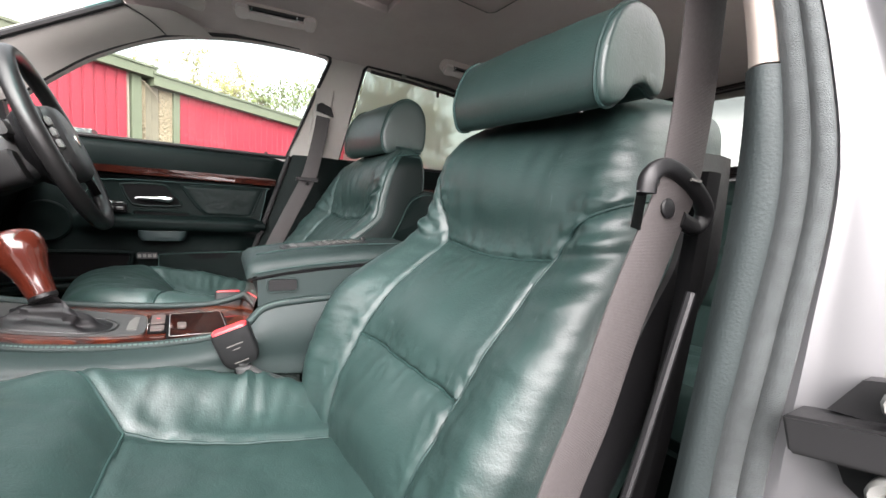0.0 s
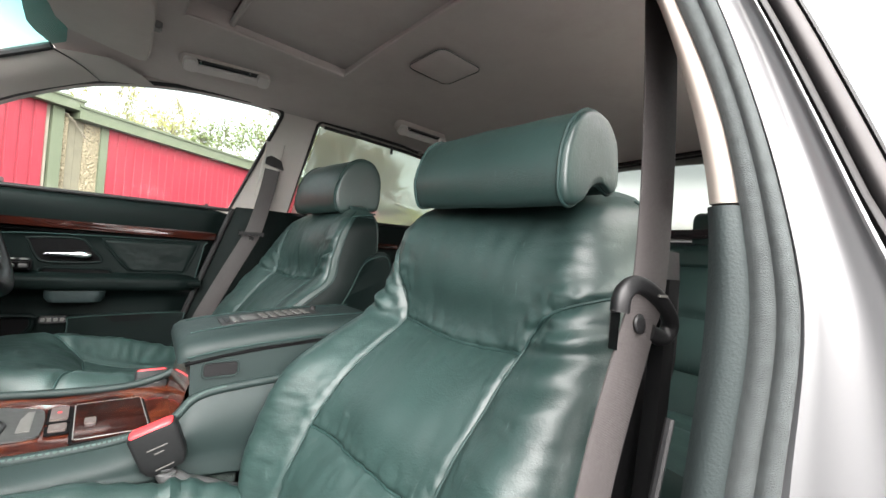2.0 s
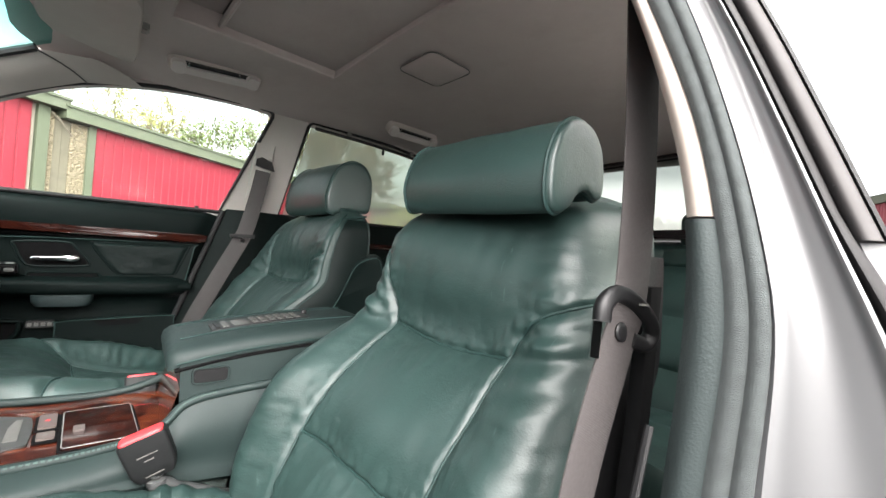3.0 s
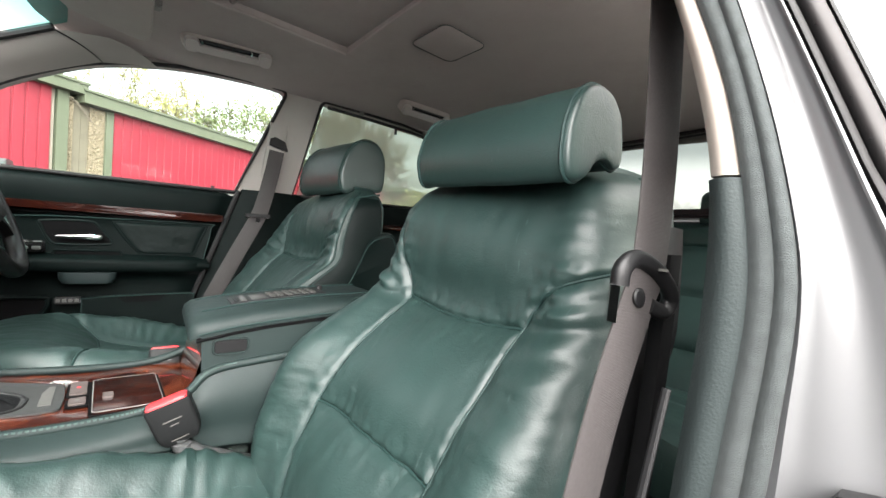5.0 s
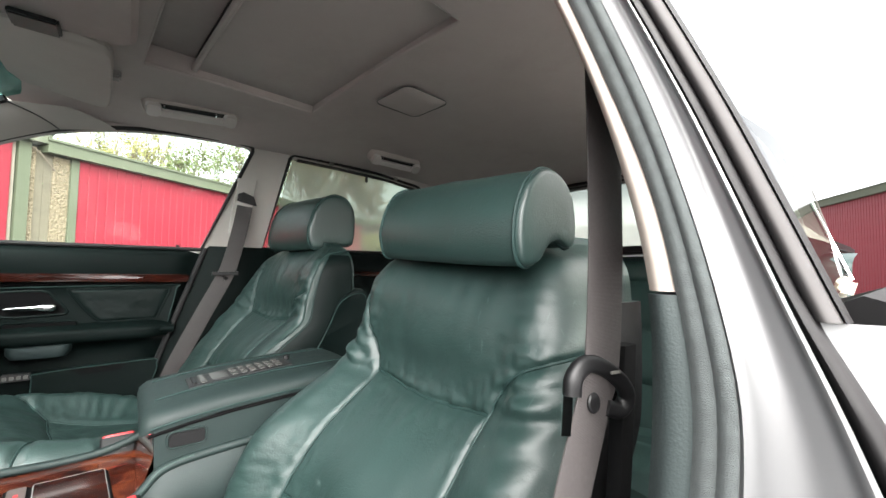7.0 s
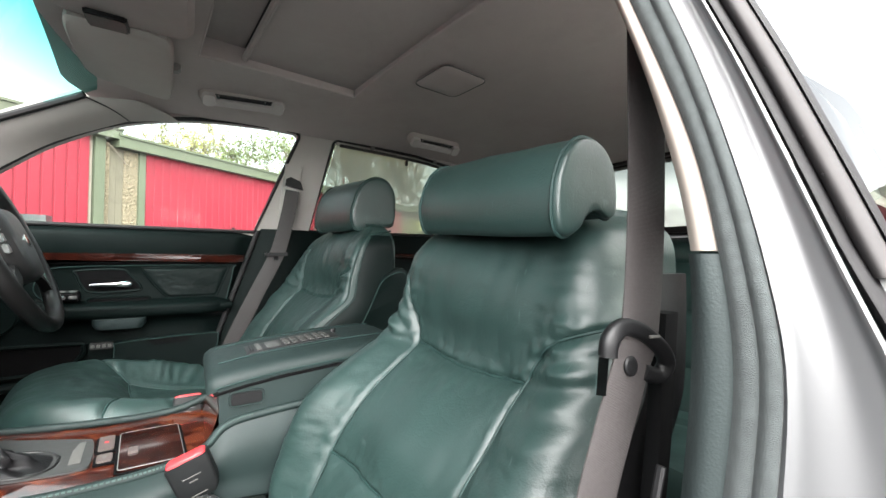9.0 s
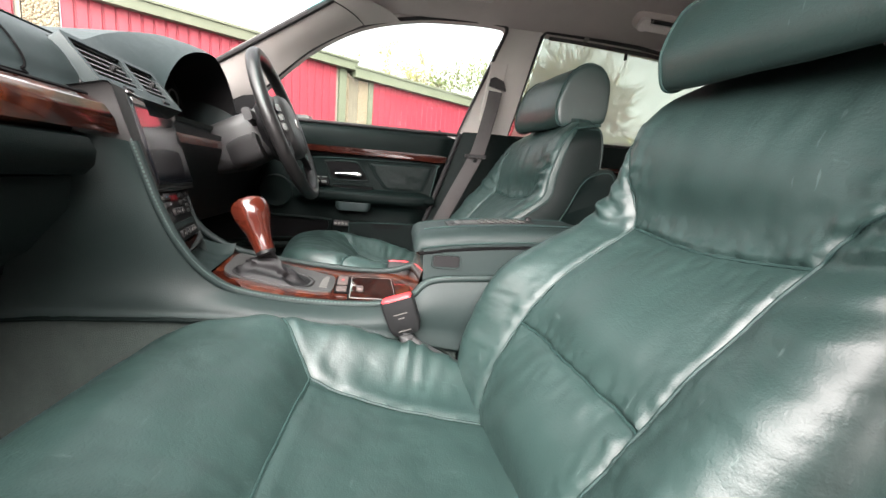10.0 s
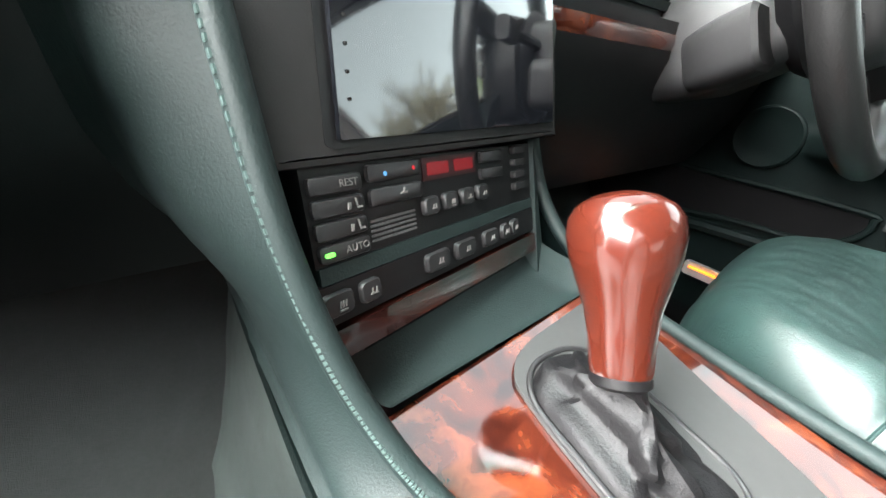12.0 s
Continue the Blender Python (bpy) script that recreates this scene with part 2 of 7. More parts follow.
GRABGREY = material("grey_handle_plastic", (0.38, 0.355, 0.34), 0.55, vary=0.06, scale=20)
VINYLPALE = material("green_pillar_vinyl", (0.021, 0.028, 0.028), 0.65, specular=0.25, vary=0.12, scale=20, bump=0.15, bump_scale=700)
FRAMEGREY = material("frame_grey", (0.058, 0.055, 0.055), 0.75, specular=0.2, vary=0.12, scale=14)
BOLT = material("zinc_bolt", (0.26, 0.265, 0.25), 0.4, metal=0.6, vary=0.15, scale=80)
BUCKLEBLACK = material("buckle_black", (0.006, 0.0065, 0.0068), 0.55, specular=0.22, vary=0.15, scale=40, bump=0.15, bump_scale=900)
REDBUCKLE = material("buckle_red", (0.5, 0.03, 0.035), 0.45, vary=0.08)
SLEEVE = material("sleeve_vinyl", (0.05, 0.052, 0.052), 0.4, vary=0.25, scale=60, bump=0.5, bump_scale=160)

BLINDNET = net("blind_net", 0.42, (0.42, 0.42, 0.40))
REARNET = net("rear_blind_net", 0.3, (0.2, 0.205, 0.195))
hide = LEATHER.node_tree.nodes["Principled BSDF"]
hide.inputs["Coat Weight"].default_value, hide.inputs["Coat Roughness"].default_value = 0.12, 0.32
add_relief(LEATHER, "cells", 620, 0.10, 0.001)
add_relief(LEATHER, "creases", 26, 0.045, 0.002, (1, 1, 1.4))
add_relief(LEATHER, "creases", 75, 0.05, 0.001, (1, 1, 1.2))
add_relief(LEATHER, "noise", 24, 0.08, 0.004)
add_scuffs(LEATHER, (0.02, 0.037, 0.0345), 11, 0.6, 0.75, 0.45)
add_scuffs(LEATHER, (0.16, 0.2, 0.19), 95, 0.70, 0.725, 0.55)
def add_scratches(m, colour, scale, stretch, turn, amount):
    """Thin pale scratches that run mostly one way."""
    n, l = m.node_tree.nodes, m.node_tree.links
    b = n["Principled BSDF"]
    tc, mp, nz, mr, mx = n.new("ShaderNodeTexCoord"), n.new("ShaderNodeMapping"), n.new("ShaderNodeTexNoise"), n.new("ShaderNodeMapRange"), n.new("ShaderNodeMix")
    mx.data_type = "RGBA"
    mp.inputs["Scale"].default_value, mp.inputs["Rotation"].default_value = stretch, turn
    nz.inputs["Scale"].default_value, nz.inputs["Detail"].default_value = scale, 3
    mr.inputs["From Min"].default_value, mr.inputs["From Max"].default_value, mr.inputs["To Max"].default_value = 0.70, 0.74, amount
    mx.inputs["B"].default_value = (*colour, 1)
    l.new(tc.outputs["Object"], mp.inputs["Vector"])
    l.new(mp.outputs[0], nz.inputs["Vector"])
    l.new(nz.outputs["Fac"], mr.inputs["Value"])
    l.new(mr.outputs[0], mx.inputs["Factor"])
    l.new(b.inputs["Base Color"].links[0].from_socket, mx.inputs["A"])
    l.new(mx.outputs["Result"], b.inputs["Base Color"])


add_scratches(LEATHER, (0.05, 0.075, 0.07), 30, (7, 0.8, 1.2), (0.4, 0.3, 0.7), 0.6)
add_scratches(LEATHER, (0.045, 0.07, 0.065), 24, (1.0, 8, 0.9), (0.5, 0.2, -0.4), 0.5)
add_relief(VINYL, "cells", 800, 0.15, 0.001)
add_relief(PADDED, "cells", 900, 0.15, 0.001)
add_relief(VINYLPALE, "cells", 420, 0.12, 0.0015)
add_relief(BOOTLEATHER, "creases", 60, 0.08, 0.002)
add_relief(BELT, "weave", 300, 0.22, 0.001).bands_direction = "Z"
add_relief(PEBBLES, "pebbles", 45, 1.0, 0.02)
add_scuffs(PAINT, (0.115, 0.115, 0.118), 5, 0.55, 0.75, 0.4)
add_scuffs(HEADLINER, (0.22, 0.19, 0.18), 4, 0.5, 0.75, 0.35)
add_scuffs(CARPET, (0.023, 0.033, 0.029), 14, 0.55, 0.7, 0.5)
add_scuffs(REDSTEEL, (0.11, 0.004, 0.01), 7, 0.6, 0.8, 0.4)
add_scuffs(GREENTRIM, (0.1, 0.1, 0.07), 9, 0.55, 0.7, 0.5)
add_scuffs(WOODBEIGE, (0.055, 0.045, 0.033), 12, 0.5, 0.7, 0.6)
# shaded copy of the green leather, for the driver side's dim faces
SHADELEATHER = material("shaded_leather", (0.0026, 0.0056, 0.0052), 0.5, specular=0.1, vary=0.2, scale=9, bump=0.15, bump_scale=420)
TWIG = material("pale_twig", (0.1, 0.08, 0.05), 0.9, vary=0.3, scale=3)
NEWLEAF = material("fresh_leaf", (0.19, 0.185, 0.055), 0.6, vary=0.4, scale=2)
HEDGE = material("far_trees", (0.08, 0.1, 0.07), 0.95, vary=0.4, scale=0.4)
BROWNWALL = material("brown_fence_boards", (0.12, 0.09, 0.07), 0.9, vary=0.3, scale=5, bump=0.3, bump_scale=30)
WHITECAP = material("cream_cap", (0.6, 0.56, 0.46), 0.45, vary=0.08, scale=40)
add_relief(CONSOLEHIDE, "creases", 120, 0.06, 0.001)

# ---- building tools ----
ORG = {}


def thing(name, at, label, category, group="", kind=""):
    ob = new(name)
    ob.location = at
    ORG[ob] = Vector(at)
    return tagged(ob, label, category, group, kind)


def part(name, bm, mat, parent=None, label="", smooth=True, category="", kind="", group="", bevel=0.0):
    """Links a bmesh, in world coordinates, as one mesh object under a thing or a part."""
    if bevel:
        edges = [e for e in bm.edges if len(e.link_faces) == 2 and e.calc_face_angle(0) > 0.5]
        bmesh.ops.bevel(bm, geom=edges, offset=bevel, segments=2, affect="EDGES", clamp_overlap=True)
    bmesh.ops.recalc_face_normals(bm, faces=bm.faces)
    if parent is not None:
        bmesh.ops.translate(bm, verts=bm.verts, vec=-ORG[parent])
    me = bpy.data.meshes.new(name)
    bm.to_mesh(me)
    bm.free()
    for p in me.polygons:
        p.use_smooth = smooth
    if smooth:
        me.set_sharp_from_angle(angle=radians(40))
    me.materials.append(mat)
    ob = new(name, me)
    if parent is not None:
        ob.parent = parent
        ORG[ob] = ORG[parent]
    return tagged(ob, label, category, group, kind)


def sheet(fn, nu, nv, close=False):
    """A grid of the points fn(u, v), u and v from 0 to 1."""
    bm = bmesh.new()
    rows = [[bm.verts.new(fn(i / nu, j / nv)) for i in range(nu + (0 if close else 1))] for j in range(nv + 1)]
    w = len(rows[0])
    for j in range(nv):
        for i in range(w if close else w - 1):
            bm.faces.new((rows[j][i], rows[j][(i + 1) % w], rows[j + 1][(i + 1) % w], rows[j + 1][i]))
    return bm


def loft(rings, bm=None, cap=True):
    """A skin over closed rings of points, with both ends closed."""
    bm = bm or bmesh.new()
    vs = [[bm.verts.new(p) for p in r] for r in rings]
    n = len(vs[0])
    for a, b in zip(vs, vs[1:]):
        for i in range(n):
            bm.faces.new((a[i], a[(i + 1) % n], b[(i + 1) % n], b[i]))
    if cap:
        bm.faces.new(vs[0])
        bm.faces.new(vs[-1][::-1])
    return bm


def smoothed(pts, n=6, closed=False):
    """Catmull-Rom points through pts."""
    pts = [Vector(p) for p in pts]
    k = len(pts)
    out = []
    for i in range(k if closed else k - 1):
        a, b, c, d = (pts[j % k] if closed else pts[max(0, min(k - 1, j))] for j in (i - 1, i, i + 1, i + 2))
        for s in range(n):
            t = s / n
            out.append(0.5 * ((2 * b) + (c - a) * t + (2 * a - 5 * b + 4 * c - d) * t * t + (3 * b - a - 3 * c + d) * t ** 3))
    if not closed:
        out.append(pts[-1])
    return out


def sweep(pts, shape, bm=None, closed=False, up=(0, 0, 1), scale=None):
    """Carries a closed outline (pairs: across, up) along pts."""
    pts = [Vector(p) for p in pts]
    rings = []
    k = len(pts)
    for i, p in enumerate(pts):
        t = (pts[(i + 1) % k] - pts[i - 1]) if closed else (pts[min(i + 1, k - 1)] - pts[max(i - 1, 0)])
        t.normalize()
        side = t.cross(Vector(up)).normalized()
        top = side.cross(t)
        f = scale(i / max(1, k - 1)) if scale else 1
        rings.append([p + side * (a * f) + top * (b * f) for a, b in shape])
    if closed:
        bm = bm or bmesh.new()
        vs = [[bm.verts.new(p) for p in r] for r in rings]
        n = len(shape)
        for a, b in zip(vs, vs[1:] + vs[:1]):
            for i in range(n):
                bm.faces.new((a[i], a[(i + 1) % n], b[(i + 1) % n], b[i]))
        return bm
    return loft(rings, bm)


def circle(r, n=10, ry=None):
    return [(r * math.cos(2 * math.pi * i / n), (ry or r) * math.sin(2 * math.pi * i / n)) for i in range(n)]


def tube(pts, r, n=8, bm=None, closed=False, up=(0.13, 0.27, 0.95)):
    return sweep(pts, circle(r, n), bm, closed, up)


def block(c, s, m=None, bm=None):
    """A box of size s about c, turned by the pose m."""
    bm = bm or bmesh.new()
    t = Matrix.Translation(c) @ (m or Matrix()) @ Matrix.Diagonal((*s, 1))
    bmesh.ops.create_cube(bm, size=1, matrix=t)
    return bm


def slab(outline, a, b, place, bm=None):
    """Extrudes an outline of pairs from depth a to b; place(p, q, depth) gives the point."""
    return loft([[place(p, q, d) for p, q in outline] for d in (a, b)], bm)


def roundrect(w, h, r, n=4, cx=0, cy=0):
    out = []
    for qx, qy, a0 in ((1, 1, 0), (-1, 1, 90), (-1, -1, 180), (1, -1, 270)):
        for i in range(n + 1):
            a = radians(a0 + 90 * i / n)
            out.append((cx + qx * (w / 2 - r) + r * math.cos(a), cy + qy * (h / 2 - r) + r * math.sin(a)))
    return out


def lerp(a, b, t):
    return a + (b - a) * t


def curve1(pairs):
    """A smooth function through (x, y) pairs."""
    xs, ys = [p[0] for p in pairs], [p[1] for p in pairs]

    def f(x):
        if x <= xs[0]:
            return ys[0]
        if x >= xs[-1]:
            return ys[-1]
        i = max(k for k in range(len(xs) - 1) if xs[k] <= x)
        def slope(k):
            if k == 0:
                return (ys[1] - ys[0]) / (xs[1] - xs[0])
            if k == len(xs) - 1:
                return (ys[-1] - ys[-2]) / (xs[-1] - xs[-2])
            return (ys[k + 1] - ys[k - 1]) / (xs[k + 1] - xs[k - 1])
        h = xs[i + 1] - xs[i]
        t = (x - xs[i]) / h
        return (2 * t ** 3 - 3 * t * t + 1) * ys[i] + (t ** 3 - 2 * t * t + t) * h * slope(i) + (3 * t * t - 2 * t ** 3) * ys[i + 1] + (t ** 3 - t * t) * h * slope(i + 1)
    return f


def hump(x, w):
    return math.exp(-(x / w) ** 2)


def seg_dist(p, q, line):
    """Distance of (p, q) to a polyline of pairs."""
    best = 9
    for (a, b), (c, d) in zip(line, line[1:]):
        l2 = (c - a) ** 2 + (d - b) ** 2
        t = max(0, min(1, ((p - a) * (c - a) + (q - b) * (d - b)) / l2))
        best = min(best, math.hypot(p - a - t * (c - a), q - b - t * (d - b)))
    return best

# ---- the car's shell ----
def pane_x(z, side=1):
    """The side wall leans inwards towards the roof."""
    return side * (0.705 - 0.3 * (z - 0.94))


def pierced(outer, holes, place, thick):
    """A plate with real openings: outlines of pairs, place(p, q, depth)."""
    bm = bmesh.new()
    edges = []
    for ring in (outer, *holes):
        vs = [bm.verts.new((p, q, 0)) for p, q in ring]
        edges += [bm.edges.new((vs[i], vs[(i + 1) % len(vs)])) for i in range(len(vs))]
    bmesh.ops.triangle_fill(bm, edges=edges, use_beauty=True, use_dissolve=False)
    got = bmesh.ops.extrude_face_region(bm, geom=list(bm.faces))
    for v in got["geom"]:
        if isinstance(v, bmesh.types.BMVert):
            v.co.z = thick
    for v in bm.verts:
        v.co = place(*v.co)
    return bm


WIN_FRONT = [(p.x, p.y) for p in smoothed([(0.80, 0.945, 0), (0.661, 1.014, 0), (0.561, 1.094, 0), (0.468, 1.163, 0), (0.323, 1.236, 0), (0.141, 1.277, 0), (-0.05, 1.289, 0), (-0.132, 1.287, 0)], 4)] + [(-0.141, 1.28), (-0.142, 1.27), (-0.09, 1.13), (-0.02, 0.945)]
WIN_REAR = [(-0.205, 0.955), (-0.262, 1.27), (-0.274, 1.285), (-0.4, 1.283), (-0.6, 1.275), (-0.8, 1.253), (-0.93, 1.2), (-1.08, 1.09), (-1.12, 0.965)]
SIDE = [(1.1, 0.93), (0.95, 0.99), (0.72, 1.135), (0.42, 1.3), (0.2, 1.33), (-0.4, 1.335), (-0.9, 1.31), (-1.25, 1.27), (-1.75, 1.0), (-1.75, 0.93)]
for side, nm in ((1, "wall_right"), (-1, "wall_left")):
    # the near front door stands open: only what lies behind the B-pillar stays
    outer = SIDE if side > 0 else [(-0.16, 0.93), (-0.16, 1.33), (-0.4, 1.335), (-0.9, 1.31), (-1.25, 1.27), (-1.75, 1.0), (-1.75, 0.93)]
    holes = (WIN_FRONT, WIN_REAR) if side > 0 else (WIN_REAR,)
    part(nm, pierced(outer, holes, lambda p, q, d, side=side: (pane_x(q, side) + side * d + (0.05 + 0.22 * max(0, -0.9 - p) + (0.3 + 0.55 * min(1, max(0, (-p - 0.5) / 0.15))) * max(0, q - 1.15) if side < 0 else 0.0), p, q), 0.045), PILLAR, label="grey cloth-covered pillars and window surrounds of the cabin", category="wall", kind="structure")


def outline_tube(name, ring, r, off, mat, label, side=1):
    return part(name, tube([(pane_x(q, side) - side * off, p, q) for p, q in ring], r, 8, closed=True, up=(1, 0.05, 0.1)), mat, label=label, category="seal", kind="structure")


outline_tube("window_seal", WIN_FRONT, 0.006, 0.001, RUBBER, "black rubber seal round the driver window")
outline_tube("window_seal", WIN_REAR, 0.006, 0.001, RUBBER, "black rubber seal round the rear window")
for nm, ring in (("window_1", WIN_FRONT), ("window_2", WIN_REAR)):
    ob = part(nm, slab(ring, 0.03, 0.034, lambda p, q, d: (pane_x(q) + d, p, q)), GLASS if nm == "window_1" else GLASSDARK, label="car side window glass", category="window", kind="structure", smooth=False)
    ob.visible_shadow = False
# windscreen with its green sun strip
def screen_at(u, v):
    x = lerp(-0.64, 0.64, u)
    b = 0.12 * (1 - (x / 0.64) ** 2)
    return Vector((x * lerp(1.04, 0.79, v), lerp(1.02, 0.395, v) + b * (1 - 0.75 * v), lerp(0.945, 1.262, v) + 0.03 * (1 - (x / 0.64) ** 2)))


for nm, v0, v1, mat, lab in (("windscreen", 0.0, 0.89, GLASS, "clear windscreen glass"), ("windscreen_sun_strip", 0.89, 1.07, GLASSTINT, "green-tinted sun strip of the windscreen")):
    ob = part(nm, sheet(lambda u, v, v0=v0, v1=v1: screen_at(u, lerp(v0, v1, v)), 24, 10), mat, label=lab, category="window", kind="structure")
    ob.visible_shadow = False
part("windscreen_edge", tube([screen_at(1.0, i / 12) + Vector((0.004, -0.004, 0)) for i in range(13)], 0.009, 8), RUBBER, label="black edge of the windscreen along the pillar", category="seal", kind="structure")
PIL_E = smoothed([(0.20, 1.262, 0), (0.30, 1.243, 0), (0.34, 1.229, 0), (0.468, 1.163, 0), (0.561, 1.094, 0), (0.661, 1.014, 0), (0.80, 0.945, 0)], 5)
NP = len(PIL_E) - 1


def pillar_skin(u, v, side=1):
    """A-pillar trim from the windscreen's edge to the door window."""
    q = PIL_E[round(u * NP)]
    b = Vector((pane_x(q.y) * 0.985, q.x, q.y - 0.004))
    w = max(0, (u - 0.2) / 0.8)
    a = screen_at(1.0, 1 - w * 0.98) + Vector((0.002, -0.006 - 0.5 * max(0, 0.2 - u), -0.004 + 0.06 * max(0, 0.2 - u)))
    p = a.lerp(b, v) + Vector((-0.55, -0.3, 0.0)) * 0.022 * math.sin(math.pi * v)
    return Vector((p.x * side, p.y, p.z))


part("pillar_front", sheet(pillar_skin, NP, 10), PILLAR, label="pale grey trim of the windscreen pillar", category="pillar", kind="structure")
part("pillar_seam", tube([pillar_skin(0.2, i / 8) + Vector((-0.002, 0.0, -0.003)) for i in range(9)], 0.0016, 6), GREYBLACK, label="thin seam between pillar trim and headliner", category="trim", kind="structure")
ob = part("rear_window", sheet(lambda u, v: Vector((lerp(-0.56, 0.56, u), lerp(-1.3, -1.72, v) - 0.06 * math.sin(math.pi * u), lerp(1.275, 1.0, v))), 16, 6), GLASSDARK, label="tinted rear window glass", category="window", kind="structure")
ob.visible_shadow = False
part("rear_shelf", block((0, -1.52, 0.975), (1.25, 0.5, 0.03)), BLACK, label="black rear parcel shelf", category="shelf", kind="structure", bevel=0.008)
part("rear_blind_rail", block((0.02, -1.31, 1.262), (0.95, 0.014, 0.012)), BLACK, label="black rail at the head of the rear window", category="rail", kind="structure", bevel=0.003)
rear_blind = thing("rear_sun_blind", (0.02, -1.32, 1.25), "fine grey sun blind drawn up behind the rear window", "blind")
part("fabric", sheet(lambda u, v: Vector((lerp(-0.47, 0.50, u), lerp(-1.315, -1.62, v), lerp(1.258, 0.99, v))), 6, 6), REARNET, rear_blind)
part("rod", tube([(-0.47, -1.318, 1.25), (0.50, -1.318, 1.25)], 0.004, 8), BLACK, rear_blind, "thin black draw rod")


def roof_z(x, y):
    return 1.337 - 0.1 * x * x - 0.12 * max(0, abs(x) - 0.45) - 0.2 * max(0, y + 0.02) ** 2 - 0.1 * max(0, -y - 0.5) ** 2




def K(x, y, z):
    """Roof fittings stand slightly askew to the plan's axes."""
    return Vector((x - 0.09 * (y + 0.1), y + 0.09 * x, z))


# headliner: strips round the sunroof opening
def liner(x0, x1, y0, y1, nx, ny):
    def at(u, v):
        x = lerp(x0, x1, u)
        top = min(y0, 0.378 - 0.62 * max(0, abs(x) - 0.5))
        p = K(x, lerp(top, y1, v), 0)
        return Vector((p.x, p.y, roof_z(p.x, p.y)))
    return sheet(at, nx, ny)


bm = bmesh.new()
for a in ((-0.64, 0.61, 0.5, 0.13, 40, 14), (-0.64, -0.29, 0.13, -0.255, 14, 14), (0.29, 0.61, 0.13, -0.255, 14, 14), (-0.57, 0.61, -0.255, -1.4, 40, 34)):
    t = liner(*a)
    me = bpy.data.meshes.new("strip")
    t.to_mesh(me)
    t.free()
    bm.from_mesh(me)
bmesh.ops.remove_doubles(bm, verts=bm.verts, dist=0.0005)
part("ceiling", bm, HEADLINER, label="grey cloth headliner with sunroof opening", category="ceiling", kind="structure")
sunroof = thing("sunroof", (0, -0.06, 1.33), "grey cloth sunroof shade in its recess", "sunroof")
part("shade", sheet(lambda u, v: K(lerp(-0.29, 0.29, u), lerp(0.035, -0.255, v), 1.352), 6, 6), HEADLINER, sunroof)
part("shade_lip", tube([K(-0.285, 0.035, 1.347), K(0.285, 0.035, 1.347)], 0.007, 8), HEADLINER, sunroof)
part("inner_panel", sheet(lambda u, v: K(lerp(-0.29, 0.29, u), lerp(0.13, 0.035, v), 1.376), 4, 4), HEADLINER, sunroof)
for a, b in (((-0.29, 0.13), (0.29, 0.13)), ((-0.29, -0.255), (0.29, -0.255)), ((-0.29, 0.13), (-0.29, -0.255)), ((0.29, 0.13), (0.29, -0.255))):
    pa, pb = K(*a, 0), K(*b, 0)
    part("recess_wall", sheet(lambda u, v: (lambda p: Vector((p.x, p.y, lerp(roof_z(p.x, p.y), 1.378, v))))(pa.lerp(pb, u)), 10, 2), HEADLINER, sunroof)
    part("edge_roll", tube([Vector((p.x, p.y, roof_z(p.x, p.y) + 0.004)) for p in (pa.lerp(pb, i / 12) for i in range(13))], 0.0045, 8), HEADLINER, sunroof)
part("roof", sheet(lambda u, v: (lerp(lerp(-0.6, -0.40, v), 0.6, u), lerp(0.38, -1.4, v), 1.40 - 0.18 * (u - 0.5) ** 2 - 0.12 * (v - 0.4) ** 2), 12, 12), PAINT, label="silver painted car roof", category="roof", kind="structure")

# roof lamp cover, visor, grab handles, mirror
lamp = thing("roof_lamp", (0.03, -0.4, 1.32), "flat grey rounded lamp cover on the headliner", "lamp")
part("cover", loft([[K(0.028 + a * f, -0.402 + b * f, 1.329 - z) for a, b in roundrect(0.135, 0.135, 0.02, 5)] for z, f in ((0.0, 1.02), (0.002, 1.0), (0.004, 0.95), (0.005, 0.5))]), HEADLINER, lamp)
part("rim", tube([K(0.028 + a, -0.402 + b, 1.3275) for a, b in roundrect(0.14, 0.14, 0.022, 5)], 0.0013, 6, closed=True), SLAT, lamp)
visor = thing("sun_visor", (0.36, 0.28, 1.29), "grey cloth sun visor folded up against the roof", "sun visor")
VIS = [(p.x, p.y) for p in smoothed([(0.16, 0.21, 0), (0.34, 0.205, 0), (0.50, 0.215, 0), (0.525, 0.235, 0), (0.56, 0.31, 0), (0.53, 0.365, 0), (0.36, 0.375, 0), (0.18, 0.365, 0), (0.155, 0.33, 0)], 4, True)]
part("pad", loft([[Vector((a * f + 0.36 * (1 - f), b * f + 0.29 * (1 - f), z)) for a, b in VIS] for z, f in ((1.312, 0.97), (1.308, 1), (1.294, 1), (1.289, 0.96))]), VISORCLOTH, visor)
part("mount", block((0.335, 0.20, 1.312), (0.03, 0.02, 0.02)), GREYPLASTIC, visor, bevel=0.004)
part("label_bar", block((0.50, 0.33, 1.2885), (0.03, 0.002, 0.001)), GREYBLACK, visor)
visor2 = thing("sun_visor", (-0.3, 0.3, 1.29), "grey cloth sun visor folded up against the roof", "sun visor")
part("pad", loft([[Vector((-a * f - 0.36 * (1 - f), b * f + 0.25 * (1 - f), z)) for a, b in VIS] for z, f in ((1.312, 0.97), (1.308, 1), (1.294, 1), (1.289, 0.96))]), VISORCLOTH, visor2)
roofbox = thing("overhead_console", (0.0, 0.3, 1.3), "grey overhead console above the mirror", "console")
